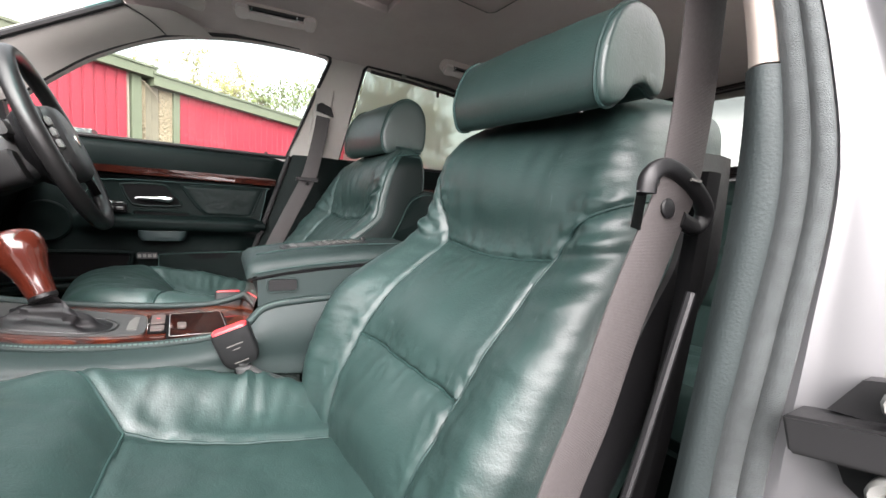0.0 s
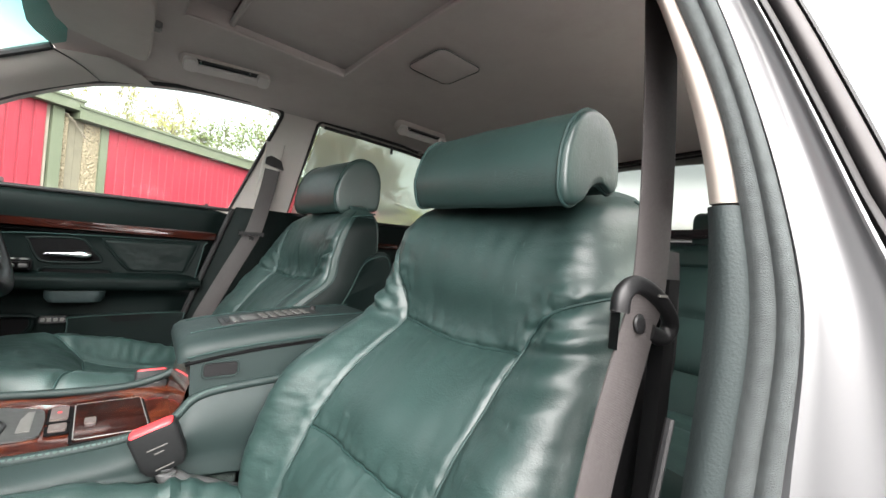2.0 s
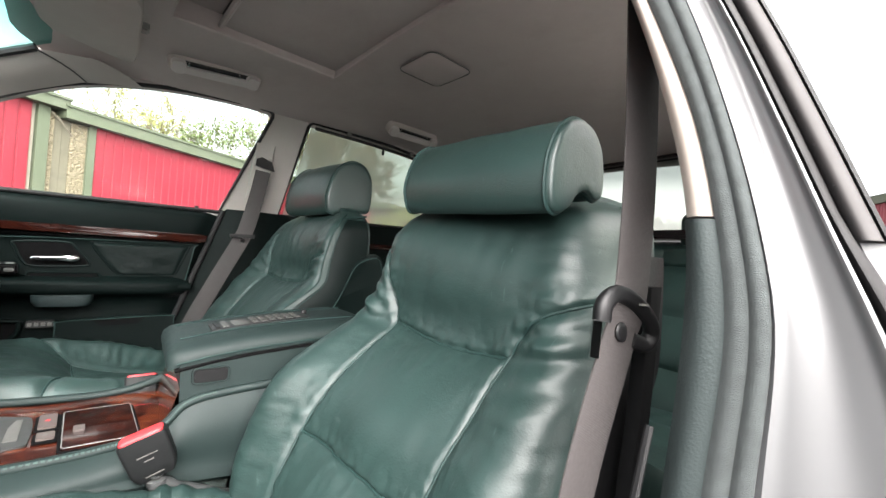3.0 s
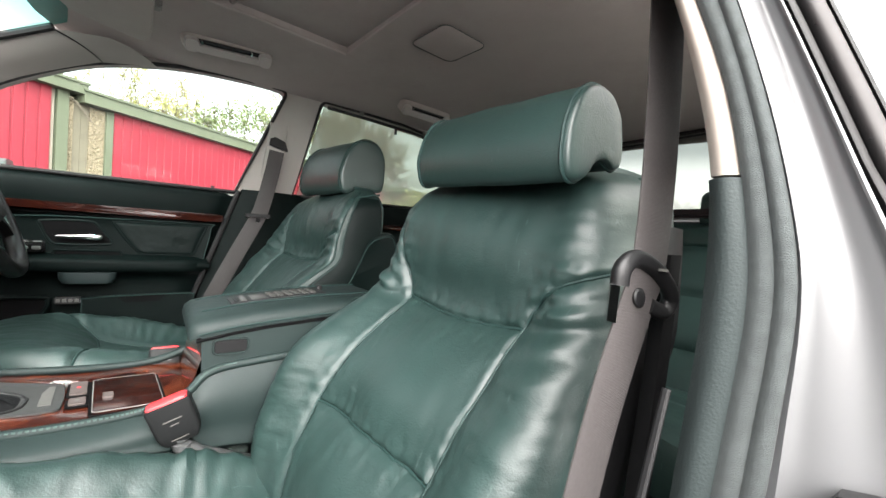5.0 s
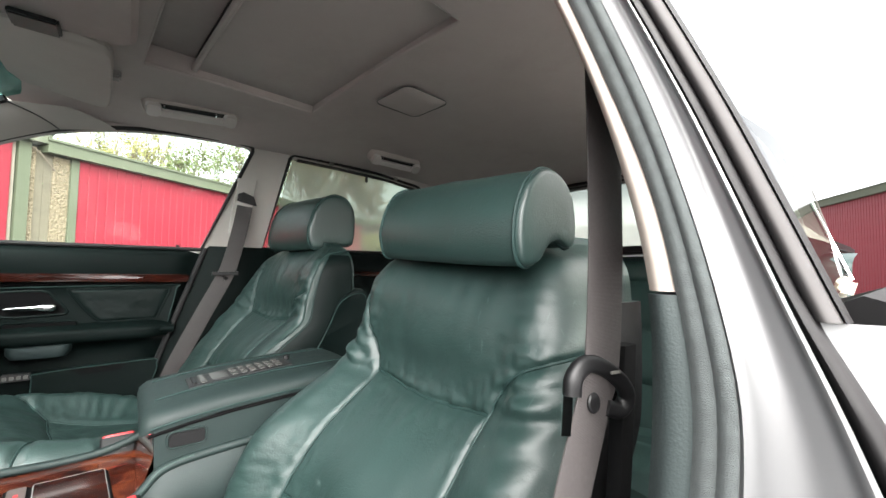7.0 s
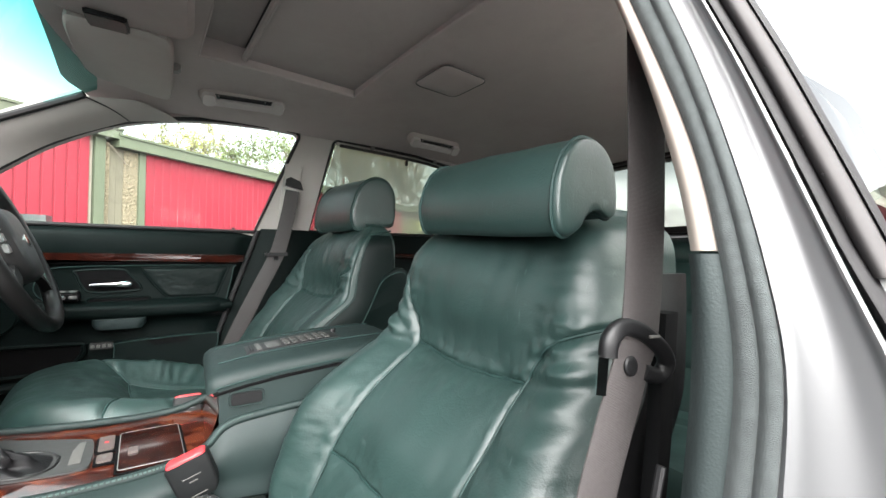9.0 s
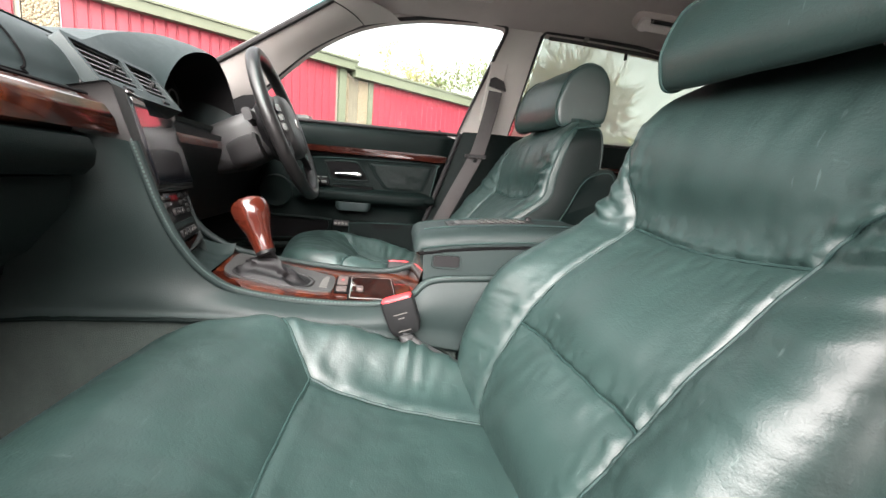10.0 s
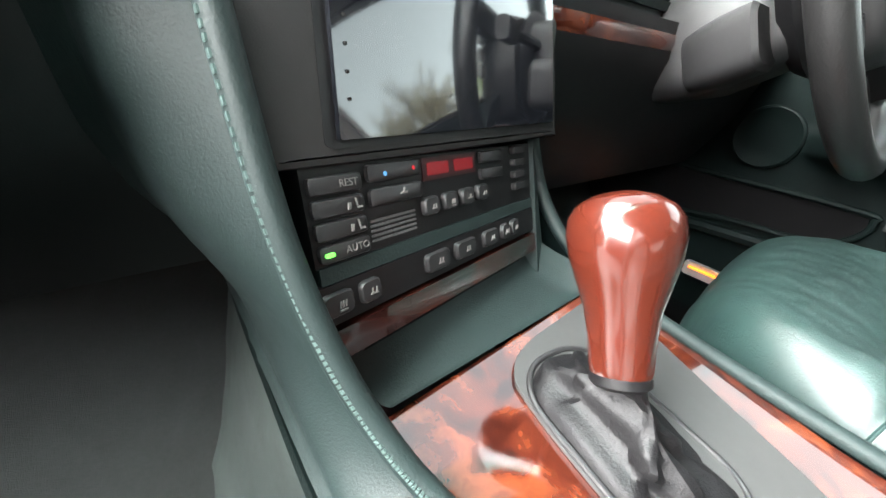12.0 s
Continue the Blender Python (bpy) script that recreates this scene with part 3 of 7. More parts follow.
part("body", loft([[Vector((0.015 + a * f, 0.27 + b * f, z)) for a, b in roundrect(0.26, 0.21, 0.03, 4)] for z, f in ((1.315, 1.02), (1.30, 1.0), (1.292, 0.93))]), HEADLINER, roofbox)
part("button_panel", block((0.13, 0.295, 1.290), (0.05, 0.06, 0.014)), BLACK, roofbox, bevel=0.003)
mirror = thing("rear_view_mirror", (0.0, 0.42, 1.24), "black rear-view mirror under the windscreen's head", "mirror")
part("housing", loft([[Vector((a * f, 0.44 + d, 1.235 + b * f)) for a, b in roundrect(0.23, 0.065, 0.025, 5)] for d, f in ((0.0, 0.95), (0.004, 1), (0.02, 0.95), (0.035, 0.7))]), BLACK, mirror)
part("glass", slab(roundrect(0.215, 0.054, 0.02, 5), -0.001, 0.002, lambda p, q, d: Vector((p, 0.44 + d, 1.235 + q))), CHROME, mirror)
part("stem", tube([Vector((0, 0.46, 1.24)), Vector((0, 0.49, 1.29))], 0.009, 8), BLACK, mirror)


def grab_handle(mid, along, size, label):
    """A folded roof handle: moulded plate, two end lugs, grip and a black pad for the shaded gap over it."""
    mid, u = Vector(mid), Vector(along).normalized()
    n = Vector((-0.62, 0, -0.78))
    v = n.cross(u).normalized()
    v = v if v.z < 0 else -v
    n = (n - u * n.dot(u)).normalized()
    h = thing("grab_handle", mid, label, "handle", group="roof grab handles")

    def place(p, q, d):
        return mid + u * (p * size) + v * (q * size) + n * (d * size)

    def pad_(name, w, t, r, cx, cy, steps, mat, lab=""):
        return part(name, loft([[place(cx + a * f, cy + b * (1 - (1 - f) * w / t), d) for a, b in roundrect(w, t, r, 4)] for d, f in steps]), mat, h, lab)
    pad_("plate", 0.235, 0.046, 0.020, 0, 0, ((-0.02, 1.03), (0.002, 1.0), (0.006, 0.98)), VISORCLOTH)
    # charcoal pad coloured as the shade behind the grip
    pad_("recess", 0.165, 0.036, 0.006, 0, 0.0, ((0.004, 1.0), (0.0066, 1.0)), GREYBLACK, "dark pad for the shaded hollow behind the grip")
    pad_("grip", 0.165, 0.024, 0.006, 0, 0.0075, ((0.005, 1.0), (0.012, 1.0), (0.016, 0.97)), GRABGREY)
    for sg in (-1, 1):
        pad_("end_lug", 0.036, 0.040, 0.012, sg * 0.094, 0.0, ((0.004, 1.04), (0.013, 1.0), (0.019, 0.9)), GRABGREY)
    # the shadow between grip and roof, as a raised black pad
    pad_("gap_shade", 0.128, 0.009, 0.003, 0.008, -0.0125, ((0.006, 1.0), (0.0125, 1.0), (0.014, 0.97)), BLACK)
    for p in (-0.056, 0.07):
        pad_("hinge_pin", 0.004, 0.009, 0.001, p, -0.0125, ((0.006, 1.0), (0.0155, 1.0)), CHROME)
    return h


grab_handle((0.448, 0.042, 1.302), (0.01, 1, -0.06), 0.92, "grey roof grab handle above the driver door")
grab_handle((0.455, -0.60, 1.288), (-0.02, 1, 0.02), 0.92, "grey roof grab handle above the rear door")

# blind rail in the rear door window
rail = thing("window_blind", (0.6, -0.5, 1.27), "fine grey roller blind drawn up in the rear door window", "blind")
BLIND_TOP = curve1([(-1.1, 1.1), (-0.95, 1.18), (-0.8, 1.236), (-0.65, 1.255), (-0.45, 1.264), (-0.285, 1.268)])
part("fabric", sheet(lambda u, v: (lambda y: (lambda z: Vector((pane_x(z) + 0.004, y - 0.04 * (1 - v) * (u - 1), z)))(lerp(0.955, BLIND_TOP(y), v)))(lerp(-1.09, -0.272 + 0.052 * (1 - v), u)), 20, 8), BLINDNET, rail)
part("rail", tube([(pane_x(z) - 0.004, y, z) for y, z in ((-0.285, 1.268), (-0.45, 1.264), (-0.65, 1.255), (-0.8, 1.236))], 0.006, 8), BLACK, rail)
for y, z in ((-0.41, 1.278), (-0.69, 1.266)):
    part("clip", block((pane_x(z) - 0.006, y, z), (0.012, 0.016, 0.014)), PALE, rail, bevel=0.002)
part("pull_tab", block((pane_x(1.245) - 0.006, -0.56, 1.243), (0.008, 0.010, 0.022)), BLACK, rail, bevel=0.002)

# blind added on the near side to cut the skylight on the rear bench
near_blind = thing("window_blind", (-0.6, -0.6, 1.0), "fine grey roller blind added in the rear passenger window to dim the bench", "blind")


def near_net(u, v):
    y = lerp(-1.09, -0.23, u)
    z = lerp(0.955, BLIND_TOP(y), v)
    return Vector((pane_x(z, -1) + 0.062 + 0.22 * max(0, -0.9 - y) + 0.3 * max(0, z - 1.15), y, z))


part("fabric", sheet(near_net, 20, 8), BLINDNET, near_blind)
part("rail", tube([near_net(i / 8, 1.0) for i in range(9)], 0.005, 8), BLACK, near_blind)

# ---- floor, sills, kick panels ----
# floor and passenger side panel: footwell shade is in the base colour
part("floor", block((0, 0.1, 0.17), (1.5, 3.4, 0.04)), FOOTSHADE, label="carpet on the car's floor, footwell shade put into its colour", category="floor", kind="structure")
part("kick_panel", block((-0.74, 1.00, 0.56), (0.03, 0.5, 0.78)), FOOTSHADE, label="side panel of the passenger footwell, shade put into its colour", category="wall", kind="structure", bevel=0.004)
# driver side: the footwell's shade is the panel's near-black colour
part("kick_panel", block((0.745, 0.85, 0.56), (0.03, 0.62, 0.78)), DARK, label="side panel of the driver footwell, shade put into its colour", category="wall", kind="structure", bevel=0.004)
part("front_wing", block((0.83, 1.0, 0.6), (0.10, 1.0, 0.75)), PAINT, label="silver painted front wing", category="wall", kind="structure", bevel=0.02)
part("front_wing", block((-0.82, 1.15, 0.6), (0.10, 0.8, 0.75)), PAINT, label="silver painted front wing", category="wall", kind="structure", bevel=0.02)
part("door_sill", block((-0.735, 0.2, 0.30), (0.11, 1.0, 0.22)), VINYL, label="dark green door sill", category="sill", kind="structure", bevel=0.02)
part("bonnet", sheet(lambda u, v: (lerp(-0.85, 0.85, u), lerp(1.1, 2.4, v), 0.90 - 0.12 * v - 0.25 * (u - 0.5) ** 2), 8, 8), PAINT, label="silver painted bonnet", category="bonnet", kind="structure")

# ---- driver door lining ----
DOOR_X = curve1([(0.3, 0.72), (0.45, 0.715), (0.6, 0.712), (0.655, 0.708), (0.672, 0.69), (0.68, 0.666), (0.70, 0.66), (0.714, 0.664), (0.722, 0.685), (0.735, 0.702), (0.83, 0.704), (0.845, 0.70), (0.856, 0.69), (0.88, 0.684), (0.915, 0.683), (0.932, 0.690), (0.942, 0.712)])


def door_rear(z):
    return -0.025 + 0.33 * (0.94 - z) if z > 0.4 else 0.153


def door_skin(u, v):
    """The arm rest swells out of the lining behind the wheel and fades towards the loudspeaker's flat panel."""
    z = lerp(0.3, 0.942, v)
    y = lerp(door_rear(z), 1.0, u)
    flat = 0.706 if 0.6 < z < 0.835 else DOOR_X(z)
    fade = 1 / (1 + math.exp(-(y - 0.515) / 0.014))
    return Vector((lerp(DOOR_X(z), flat, fade) + 0.02 * hump(u, 0.03), y, z))


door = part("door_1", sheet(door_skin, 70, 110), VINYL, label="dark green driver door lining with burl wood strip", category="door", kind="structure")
ORG[door] = Vector((0, 0, 0))
part("wood_strip", loft([[Vector((0.682 + a, y, lerp(0.8525, 0.858, (y) / 0.8) + b)) for a, b in ((0.012, -h), (-0.001, -h), (-0.004, 0), (-0.0055, h), (0.012, h))] for y, h in ((0.012, 0.010), (0.04, 0.0125), (0.2, 0.0115), (0.5, 0.0095), (0.95, 0.009))]), WOODDARK, door, "glossy dark burl wood strip", bevel=0.001)
part("strip_groove", tube([Vector((0.695, 0.03, 0.833)), Vector((0.695, 0.5, 0.838)), Vector((0.695, 0.95, 0.838))], 0.0035, 6), DARK, door)
part("door_edge_seal", tube([Vector((0.70, door_rear(z) - 0.004, z)) for z in (0.42, 0.6, 0.8, 0.93, 0.95)], 0.008, 8), RUBBER, door)


def on_door(p, q, d):
    """p along the car, q height, d out of the lining into the cabin."""
    return Vector((0.702 - d, p, q))


def ring_on_door(pts, n=5):
    return [(p.x, p.y) for p in smoothed([(a, b, 0) for a, b in pts], n, True)]


def shrunk(ring, f):
    cx, cy = sum(a for a, b in ring) / len(ring), sum(b for a, b in ring) / len(ring)
    return [(lerp(cx, a, f), lerp(cy, b, f)) for a, b in ring]


# padded panel that holds the handle, the leather insert and the pull
CARD = ring_on_door([(0.46, 0.826), (0.25, 0.832), (0.045, 0.833), (0.038, 0.82), (0.05, 0.75), (0.060, 0.712), (0.09, 0.704), (0.25, 0.706), (0.43, 0.714), (0.50, 0.735), (0.52, 0.77), (0.50, 0.81)], 4)
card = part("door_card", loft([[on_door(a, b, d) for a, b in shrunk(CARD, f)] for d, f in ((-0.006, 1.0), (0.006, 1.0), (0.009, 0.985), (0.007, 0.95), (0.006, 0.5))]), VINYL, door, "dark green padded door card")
part("card_seam", tube([on_door(a, b, 0.0085) for a, b in shrunk(CARD, 0.985)], 0.0016, 6, closed=True, up=(1, 0, 0.1)), PIPING, card)
RECESS = ring_on_door([(0.425, 0.813), (0.338, 0.817), (0.315, 0.80), (0.289, 0.764), (0.31, 0.756), (0.392, 0.754), (0.412, 0.765), (0.427, 0.80)], 4)
# a raised dark plate, coloured as the shade inside the handle's hollow
handle = part("recess_shade", loft([[on_door(a, b, d) for a, b in shrunk(RECESS, f)] for d, f in ((0.006, 1.04), (0.0085, 1.0), (0.0085, 0.97))]), DARK, door, "dark plate for the shaded hollow behind the door handle")
part("handle_surround", tube([on_door(a, b, 0.007) for a, b in shrunk(RECESS, 1.05)], 0.0035, 8, closed=True, up=(1, 0, 0.1)), SHADELEATHER, handle)
part("chrome_handle", loft([[on_door(0.400 - 0.092 * t, 0.773 + 0.003 * t + a, 0.018 + b * 0.7) for a, b in circle(r, 12)] for t, r in ((0, 0.003), (0.05, 0.0055), (0.6, 0.0065), (0.72, 0.009), (0.92, 0.0105), (1.0, 0.0085), (1.03, 0.005))]), CHROME, handle, "bright chrome door handle")


def insert(u, v):
    top = lerp(0.287, 0.052, u)
    low = lerp(0.214, 0.088, u)
    p = lerp(low, top, v ** (0.75 if u < 0.5 else 1.0))
    q = lerp(lerp(0.729, 0.731, u), lerp(0.822, 0.827, u), v)
    e = min(1, 14 * u * (1 - u)) * min(1, 14 * v * (1 - v))
    wr = noise.fractal(Vector((p * 16 + q * 9, q * 22 - p * 8, 4)), 0.8, 2.0, 4)
    return on_door(p, q, 0.004 + 0.007 * e ** 0.5 + 0.0018 * e * wr)


# insert in the darkened leather: the door's shade is in its colour
pouch = part("leather_insert", sheet(insert, 60, 30), SHADELEATHER, door, "gathered leather insert in shade-darkened green")
part("insert_frame", tube([insert(u, v) for u, v in [(i / 10, 0) for i in range(10)] + [(1, i / 8) for i in range(8)] + [(1 - i / 10, 1) for i in range(10)] + [(0, 1 - i / 8) for i in range(8)]], 0.0042, 8, closed=True, up=(1, 0, 0.1)), VINYL, pouch)
# the hollow's shade as a near-black pad on the lining
part("hollow_shade", loft([[on_door(0.334 + a, 0.7265 + b, d) for a, b in roundrect(0.135, 0.014, 0.006, 3)] for d in (0.006, 0.0115)]), DARK, door, "dark pad for the shaded grip hollow in the armrest")
part("grip_rim", tube([on_door(0.334 + a, 0.7265 + b, 0.010) for a, b in roundrect(0.142, 0.020, 0.008, 3)], 0.003, 6, closed=True, up=(1, 0, 0.1)), VINYL, door)
sw2 = part("window_switch", block((0.684, 0.445, 0.745), (0.02, 0.05, 0.03), pose(0, 0, 0, 0, -25, 0)), BLACK, door, bevel=0.004)
for dy in (-0.012, 0.012):
    for dz in (-0.007, 0.007):
        part("switch_key", block((0.674 + dz * 0.45, 0.445 + dy, 0.749 + dz), (0.006, 0.018, 0.010), pose(0, 0, 0, 0, -25, 0)), GREYPLASTIC, sw2, bevel=0.002)
part("armrest_roll", tube([Vector((0.682, 0.045, 0.700)), Vector((0.676, 0.2, 0.699)), Vector((0.676, 0.4, 0.702)), Vector((0.684, 0.47, 0.708)), Vector((0.704, 0.525, 0.722))], 0.012, 12), VINYL, door)
part("lower_groove", tube([on_door(0.045, 0.678, 0.004), on_door(0.26, 0.677, 0.004)], 0.004, 6), DARK, door)
part("pull_cup", loft([[Vector((0.680 + a * f, 0.331 + b * f, z)) for a, b in roundrect(0.05, 0.124, 0.022, 5)] for z, f in ((0.678, 1), (0.66, 0.98), (0.648, 0.84))]), PADDED, door, "grey-green door pull cup")
LIDR = ring_on_door([(0.336, 0.604), (0.21, 0.61), (0.09, 0.612), (0.080, 0.60), (0.083, 0.57), (0.11, 0.50), (0.14, 0.455), (0.20, 0.445), (0.336, 0.445), (0.345, 0.47), (0.345, 0.59)], 4)
lid = part("pocket_lid", loft([[on_door(a, b, d) for a, b in shrunk(LIDR, f)] for d, f in ((-0.006, 1.0), (0.012, 1.0), (0.016, 0.98), (0.016, 0.5))]), VINYL, door, "dark green map pocket")
part("pocket_edge", tube([on_door(a, b, 0.015) for a, b in shrunk(LIDR, 0.985)], 0.0018, 6, closed=True, up=(1, 0, 0.1)), PIPING, lid)
# near-black slab in place of the shade in the pocket's opening
part("slot_shade", slab([(0.272, 0.606), (0.152, 0.609), (0.168, 0.591), (0.248, 0.588)], 0.012, 0.0175, on_door), DARK, lid)
sw = part("memory_switch", slab(roundrect(0.052, 0.018, 0.003, 2, 0.3725, 0.5985), 0.0, 0.014, on_door), GREYBLACK, door)
for k in range(4):
    part("memory_key", slab(roundrect(0.008, 0.009, 0.001, 1, 0.354 + 0.0125 * k, 0.5985), 0.013, 0.016, on_door), PALEGREY, sw)
BIN = ring_on_door([(0.90, 0.605), (0.62, 0.611), (0.43, 0.608), (0.413, 0.598), (0.416, 0.575), (0.445, 0.545), (0.50, 0.534), (0.62, 0.528), (0.90, 0.50)], 4)
# the bin has no depth here: its inner shade is a dark sheet
part("bin_shadow", loft([[on_door(a, b, d) for a, b in BIN] for d in (0.0, 0.003)]), DARK, door, "dark sheet for the shade in the door bin's mouth")
part("bin_rim", tube([on_door(a, b, 0.003) for a, b in BIN], 0.006, 8, closed=True, up=(1, 0, 0.1)), VINYL, door)
part("bin_lip", tube([on_door(0.40, 0.50, 0.02), on_door(0.5, 0.515, 0.04), on_door(0.62, 0.512, 0.045), on_door(0.88, 0.49, 0.045)], 0.012, 8), VINYL, door, "rounded lip of the door bin")
spk = part("loudspeaker", loft([[on_door(0.602 + a, 0.697 + b, d) for a, b in circle(r, 32)] for d, r in ((0, 0.058), (0.004, 0.057), (0.006, 0.053), (0.0045, 0.051), (0.006, 0.02))]), VINYL, door, "round loudspeaker cover")
# lock pin on the sill
pin = thing("lock_pin", (0.71, 0.042, 0.94), "small black door lock pin on the window sill", "lock")
part("stem", tube([(0.71, 0.042, 0.935), (0.71, 0.042, 0.95)], 0.003, 8), BLACK, pin)
part("head", tube([(0.71, 0.042, 0.947), (0.71, 0.042, 0.9575)], 0.0055, 12), BLACK, pin)
# mirror sail and outside mirror
part("mirror_sail", slab([(0.82, 0.945), (0.66, 0.945), (0.665, 1.005), (0.70, 1.0)], -0.004, 0.02, lambda p, q, d: (pane_x(q) - d, p, q)), BLACK, label="black corner panel behind the outside mirror", category="trim", kind="structure", bevel=0.003)
om = thing("outside_mirror", (0.93, 0.72, 0.98), "pale silver outside mirror housing", "mirror")
part("housing", loft([[Vector((0.93 + a * f, 0.74 + d, 1.01 + b * f)) for a, b in roundrect(0.19, 0.12, 0.04, 5)] for d, f in ((0.0, 0.96), (0.01, 1), (0.05, 0.95), (0.09, 0.7))]), PAINT, om)
part("glass", slab(roundrect(0.165, 0.10, 0.03, 5), -0.003, 0.002, lambda p, q, d: Vector((0.93 + p, 0.74 + d, 1.01 + q))), CHROME, om)
part("arm", block((0.80, 0.76, 0.97), (0.12, 0.05, 0.04)), BLACK, om, bevel=0.008)

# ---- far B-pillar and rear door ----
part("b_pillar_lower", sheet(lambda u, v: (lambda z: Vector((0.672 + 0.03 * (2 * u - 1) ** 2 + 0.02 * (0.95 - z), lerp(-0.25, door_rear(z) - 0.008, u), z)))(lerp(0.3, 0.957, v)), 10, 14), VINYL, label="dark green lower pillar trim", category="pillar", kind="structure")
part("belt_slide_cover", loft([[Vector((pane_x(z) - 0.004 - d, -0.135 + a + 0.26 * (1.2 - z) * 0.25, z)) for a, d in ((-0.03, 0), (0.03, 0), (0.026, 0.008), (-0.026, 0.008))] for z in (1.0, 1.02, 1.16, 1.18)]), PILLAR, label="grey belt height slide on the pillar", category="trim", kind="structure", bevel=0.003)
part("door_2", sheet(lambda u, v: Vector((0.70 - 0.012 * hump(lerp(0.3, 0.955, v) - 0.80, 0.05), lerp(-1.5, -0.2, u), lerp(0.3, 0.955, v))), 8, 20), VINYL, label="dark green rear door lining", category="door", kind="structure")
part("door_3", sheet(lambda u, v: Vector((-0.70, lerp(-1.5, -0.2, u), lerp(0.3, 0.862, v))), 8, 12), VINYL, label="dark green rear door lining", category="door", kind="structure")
part("wood_strip", tube([(0.69, -0.25, 0.87), (0.69, -0.9, 0.865)], 0.012, 8), WOODDARK, label="dark wood strip on the rear door", category="trim", kind="structure")

# ---- near B-pillar with its seals ----
PILLAR_X = curve1([(0.25, -0.655), (0.55, -0.643), (0.62, -0.648), (0.705, -0.655), (0.803, -0.662), (0.88, -0.66), (0.958, -0.644), (1.056, -0.612), (1.15, -0.572), (1.3, -0.5)])
S1_X = curve1([(0.25, -0.668), (0.62, -0.672), (0.715, -0.680), (0.809, -0.687), (0.881, -0.679), (0.949, -0.664), (1.038, -0.632), (1.15, -0.586), (1.3, -0.515)])
S2_X = curve1([(0.25, -0.69), (0.63, -0.697), (0.727, -0.704), (0.814, -0.708), (0.875, -0.699), (0.944, -0.682), (1.026, -0.656), (1.15, -0.606), (1.3, -0.535)])
SEAL_X = curve1([(0.25, -0.93), (0.6, -0.87), (0.70, -0.80), (0.75, -0.775), (0.824, -0.749), (0.874, -0.730), (0.937, -0.707), (1.016, -0.677), (1.15, -0.62), (1.3, -0.548)])
ZS = [0.25 + 1.07 * i / 64 for i in range(65)]
ZB = 0.876


def strip(x0, x1, y, bulge, zs, mat, name, label, depth=0.05, cat="seal", n=10):
    """A soft profile that bulges towards the door opening, between two lines up the pillar."""
    rings = []
    for z in zs:
        a, b = x0(z), x1(z)
        row = [Vector((lerp(a, b, i / n), y + bulge * math.sin(math.pi * i / n), z)) for i in range(n + 1)]
        row += [Vector((b, y - depth, z)), Vector((a, y - depth, z))]
        rings.append(row)
    return part(name, loft(rings), mat, label=label, category=cat, kind="structure")


strip(PILLAR_X, S1_X, -0.113, 0.007, [z for z in ZS if z <= ZB] + [ZB + 0.004], VINYLPALE, "pillar_trim_lower", "green grained lower trim of the B-pillar", cat="pillar")
strip(lambda z: PILLAR_X(z) - 0.001, lambda z: lerp(PILLAR_X(z), S1_X(z), 0.92), -0.114, 0.005, [ZB + 0.006] + [z for z in ZS if z > ZB + 0.008], BEIGE, "pillar_trim_upper", "beige upper trim of the B-pillar", cat="pillar")
MID_X = lambda z: lerp(S1_X(z), S2_X(z), 0.52)
strip(lambda z: S1_X(z) + 0.0015, MID_X, -0.112, 0.0024, ZS, FLOCK, "door_seal_inner", "grey-green flocked door seal")
strip(lambda z: MID_X(z) + 0.0008, S2_X, -0.113, 0.0028, ZS, FLOCK, "door_seal_outer", "grey-green flocked door seal")
# painted jamb: a shallow flange, the broad face and the raised outer lip
JN = 24


def jamb(u, v):
    z = ZS[round(v * 64)]
    a, b = S2_X(z), SEAL_X(z)
    y = -0.115 + 0.003 * hump(u - 0.05, 0.03) - 0.012 * u - 0.004 * hump(u - 0.5, 0.2) + 0.006 * hump(u - 0.95, 0.08)
    return Vector((lerp(a, b, u), y, z))


part("b_pillar", sheet(jamb, JN, 64), PAINT, label="silver painted door jamb of the B-pillar", category="pillar", kind="structure")
strip(lambda z: SEAL_X(z) + 0.001, lambda z: SEAL_X(z) - lerp(0.012, 0.0042, min(1, max(0, (z - 0.80) / 0.08))), -0.130, 0.005, ZS, RUBBER, "rear_door_gap_seal", "black rubber seal along the rear door's edge", depth=0.02, n=6)
# rear door frame behind it
FR0 = lambda z: SEAL_X(z) - 0.0040
FR1 = lambda z: SEAL_X(z) - 0.0155
strip(FR0, FR1, -0.140, 0.006, [z for z in ZS if z > 0.865], FRAMEGREY, "rear_door_frame", "dark grey rear door window frame", depth=0.014, cat="frame")
strip(FR1, lambda z: SEAL_X(z) - 0.0185, -0.144, 0.004, [z for z in ZS if z > 0.865], RUBBER, "rear_door_glass_seal", "black seal beside the rear door glass", depth=0.008, n=6)
for k, z in enumerate((0.90, 0.925, 0.948, 0.972, 0.995)):
    part("frame_clip", block((FR0(z) - 0.0035, -0.135, z), (0.0018, 0.003, 0.0016)), GREYBLACK, label="small pale clip on the rear door frame", category="clip", kind="structure", bevel=0.001)
part("rear_door_skin", sheet(lambda u, v: Vector((lerp(SEAL_X(lerp(0.3, 0.868, v)) - 0.006, min(-0.86, SEAL_X(lerp(0.3, 0.868, v)) - 0.03), min(1, 2 * u)), -0.143 - 0.05 * min(1, 2 * u) - 1.4 * max(0, u - 0.5), lerp(0.3, 0.868, v))), 12, 10), PAINT, label="silver painted rear door", category="door", kind="structure")
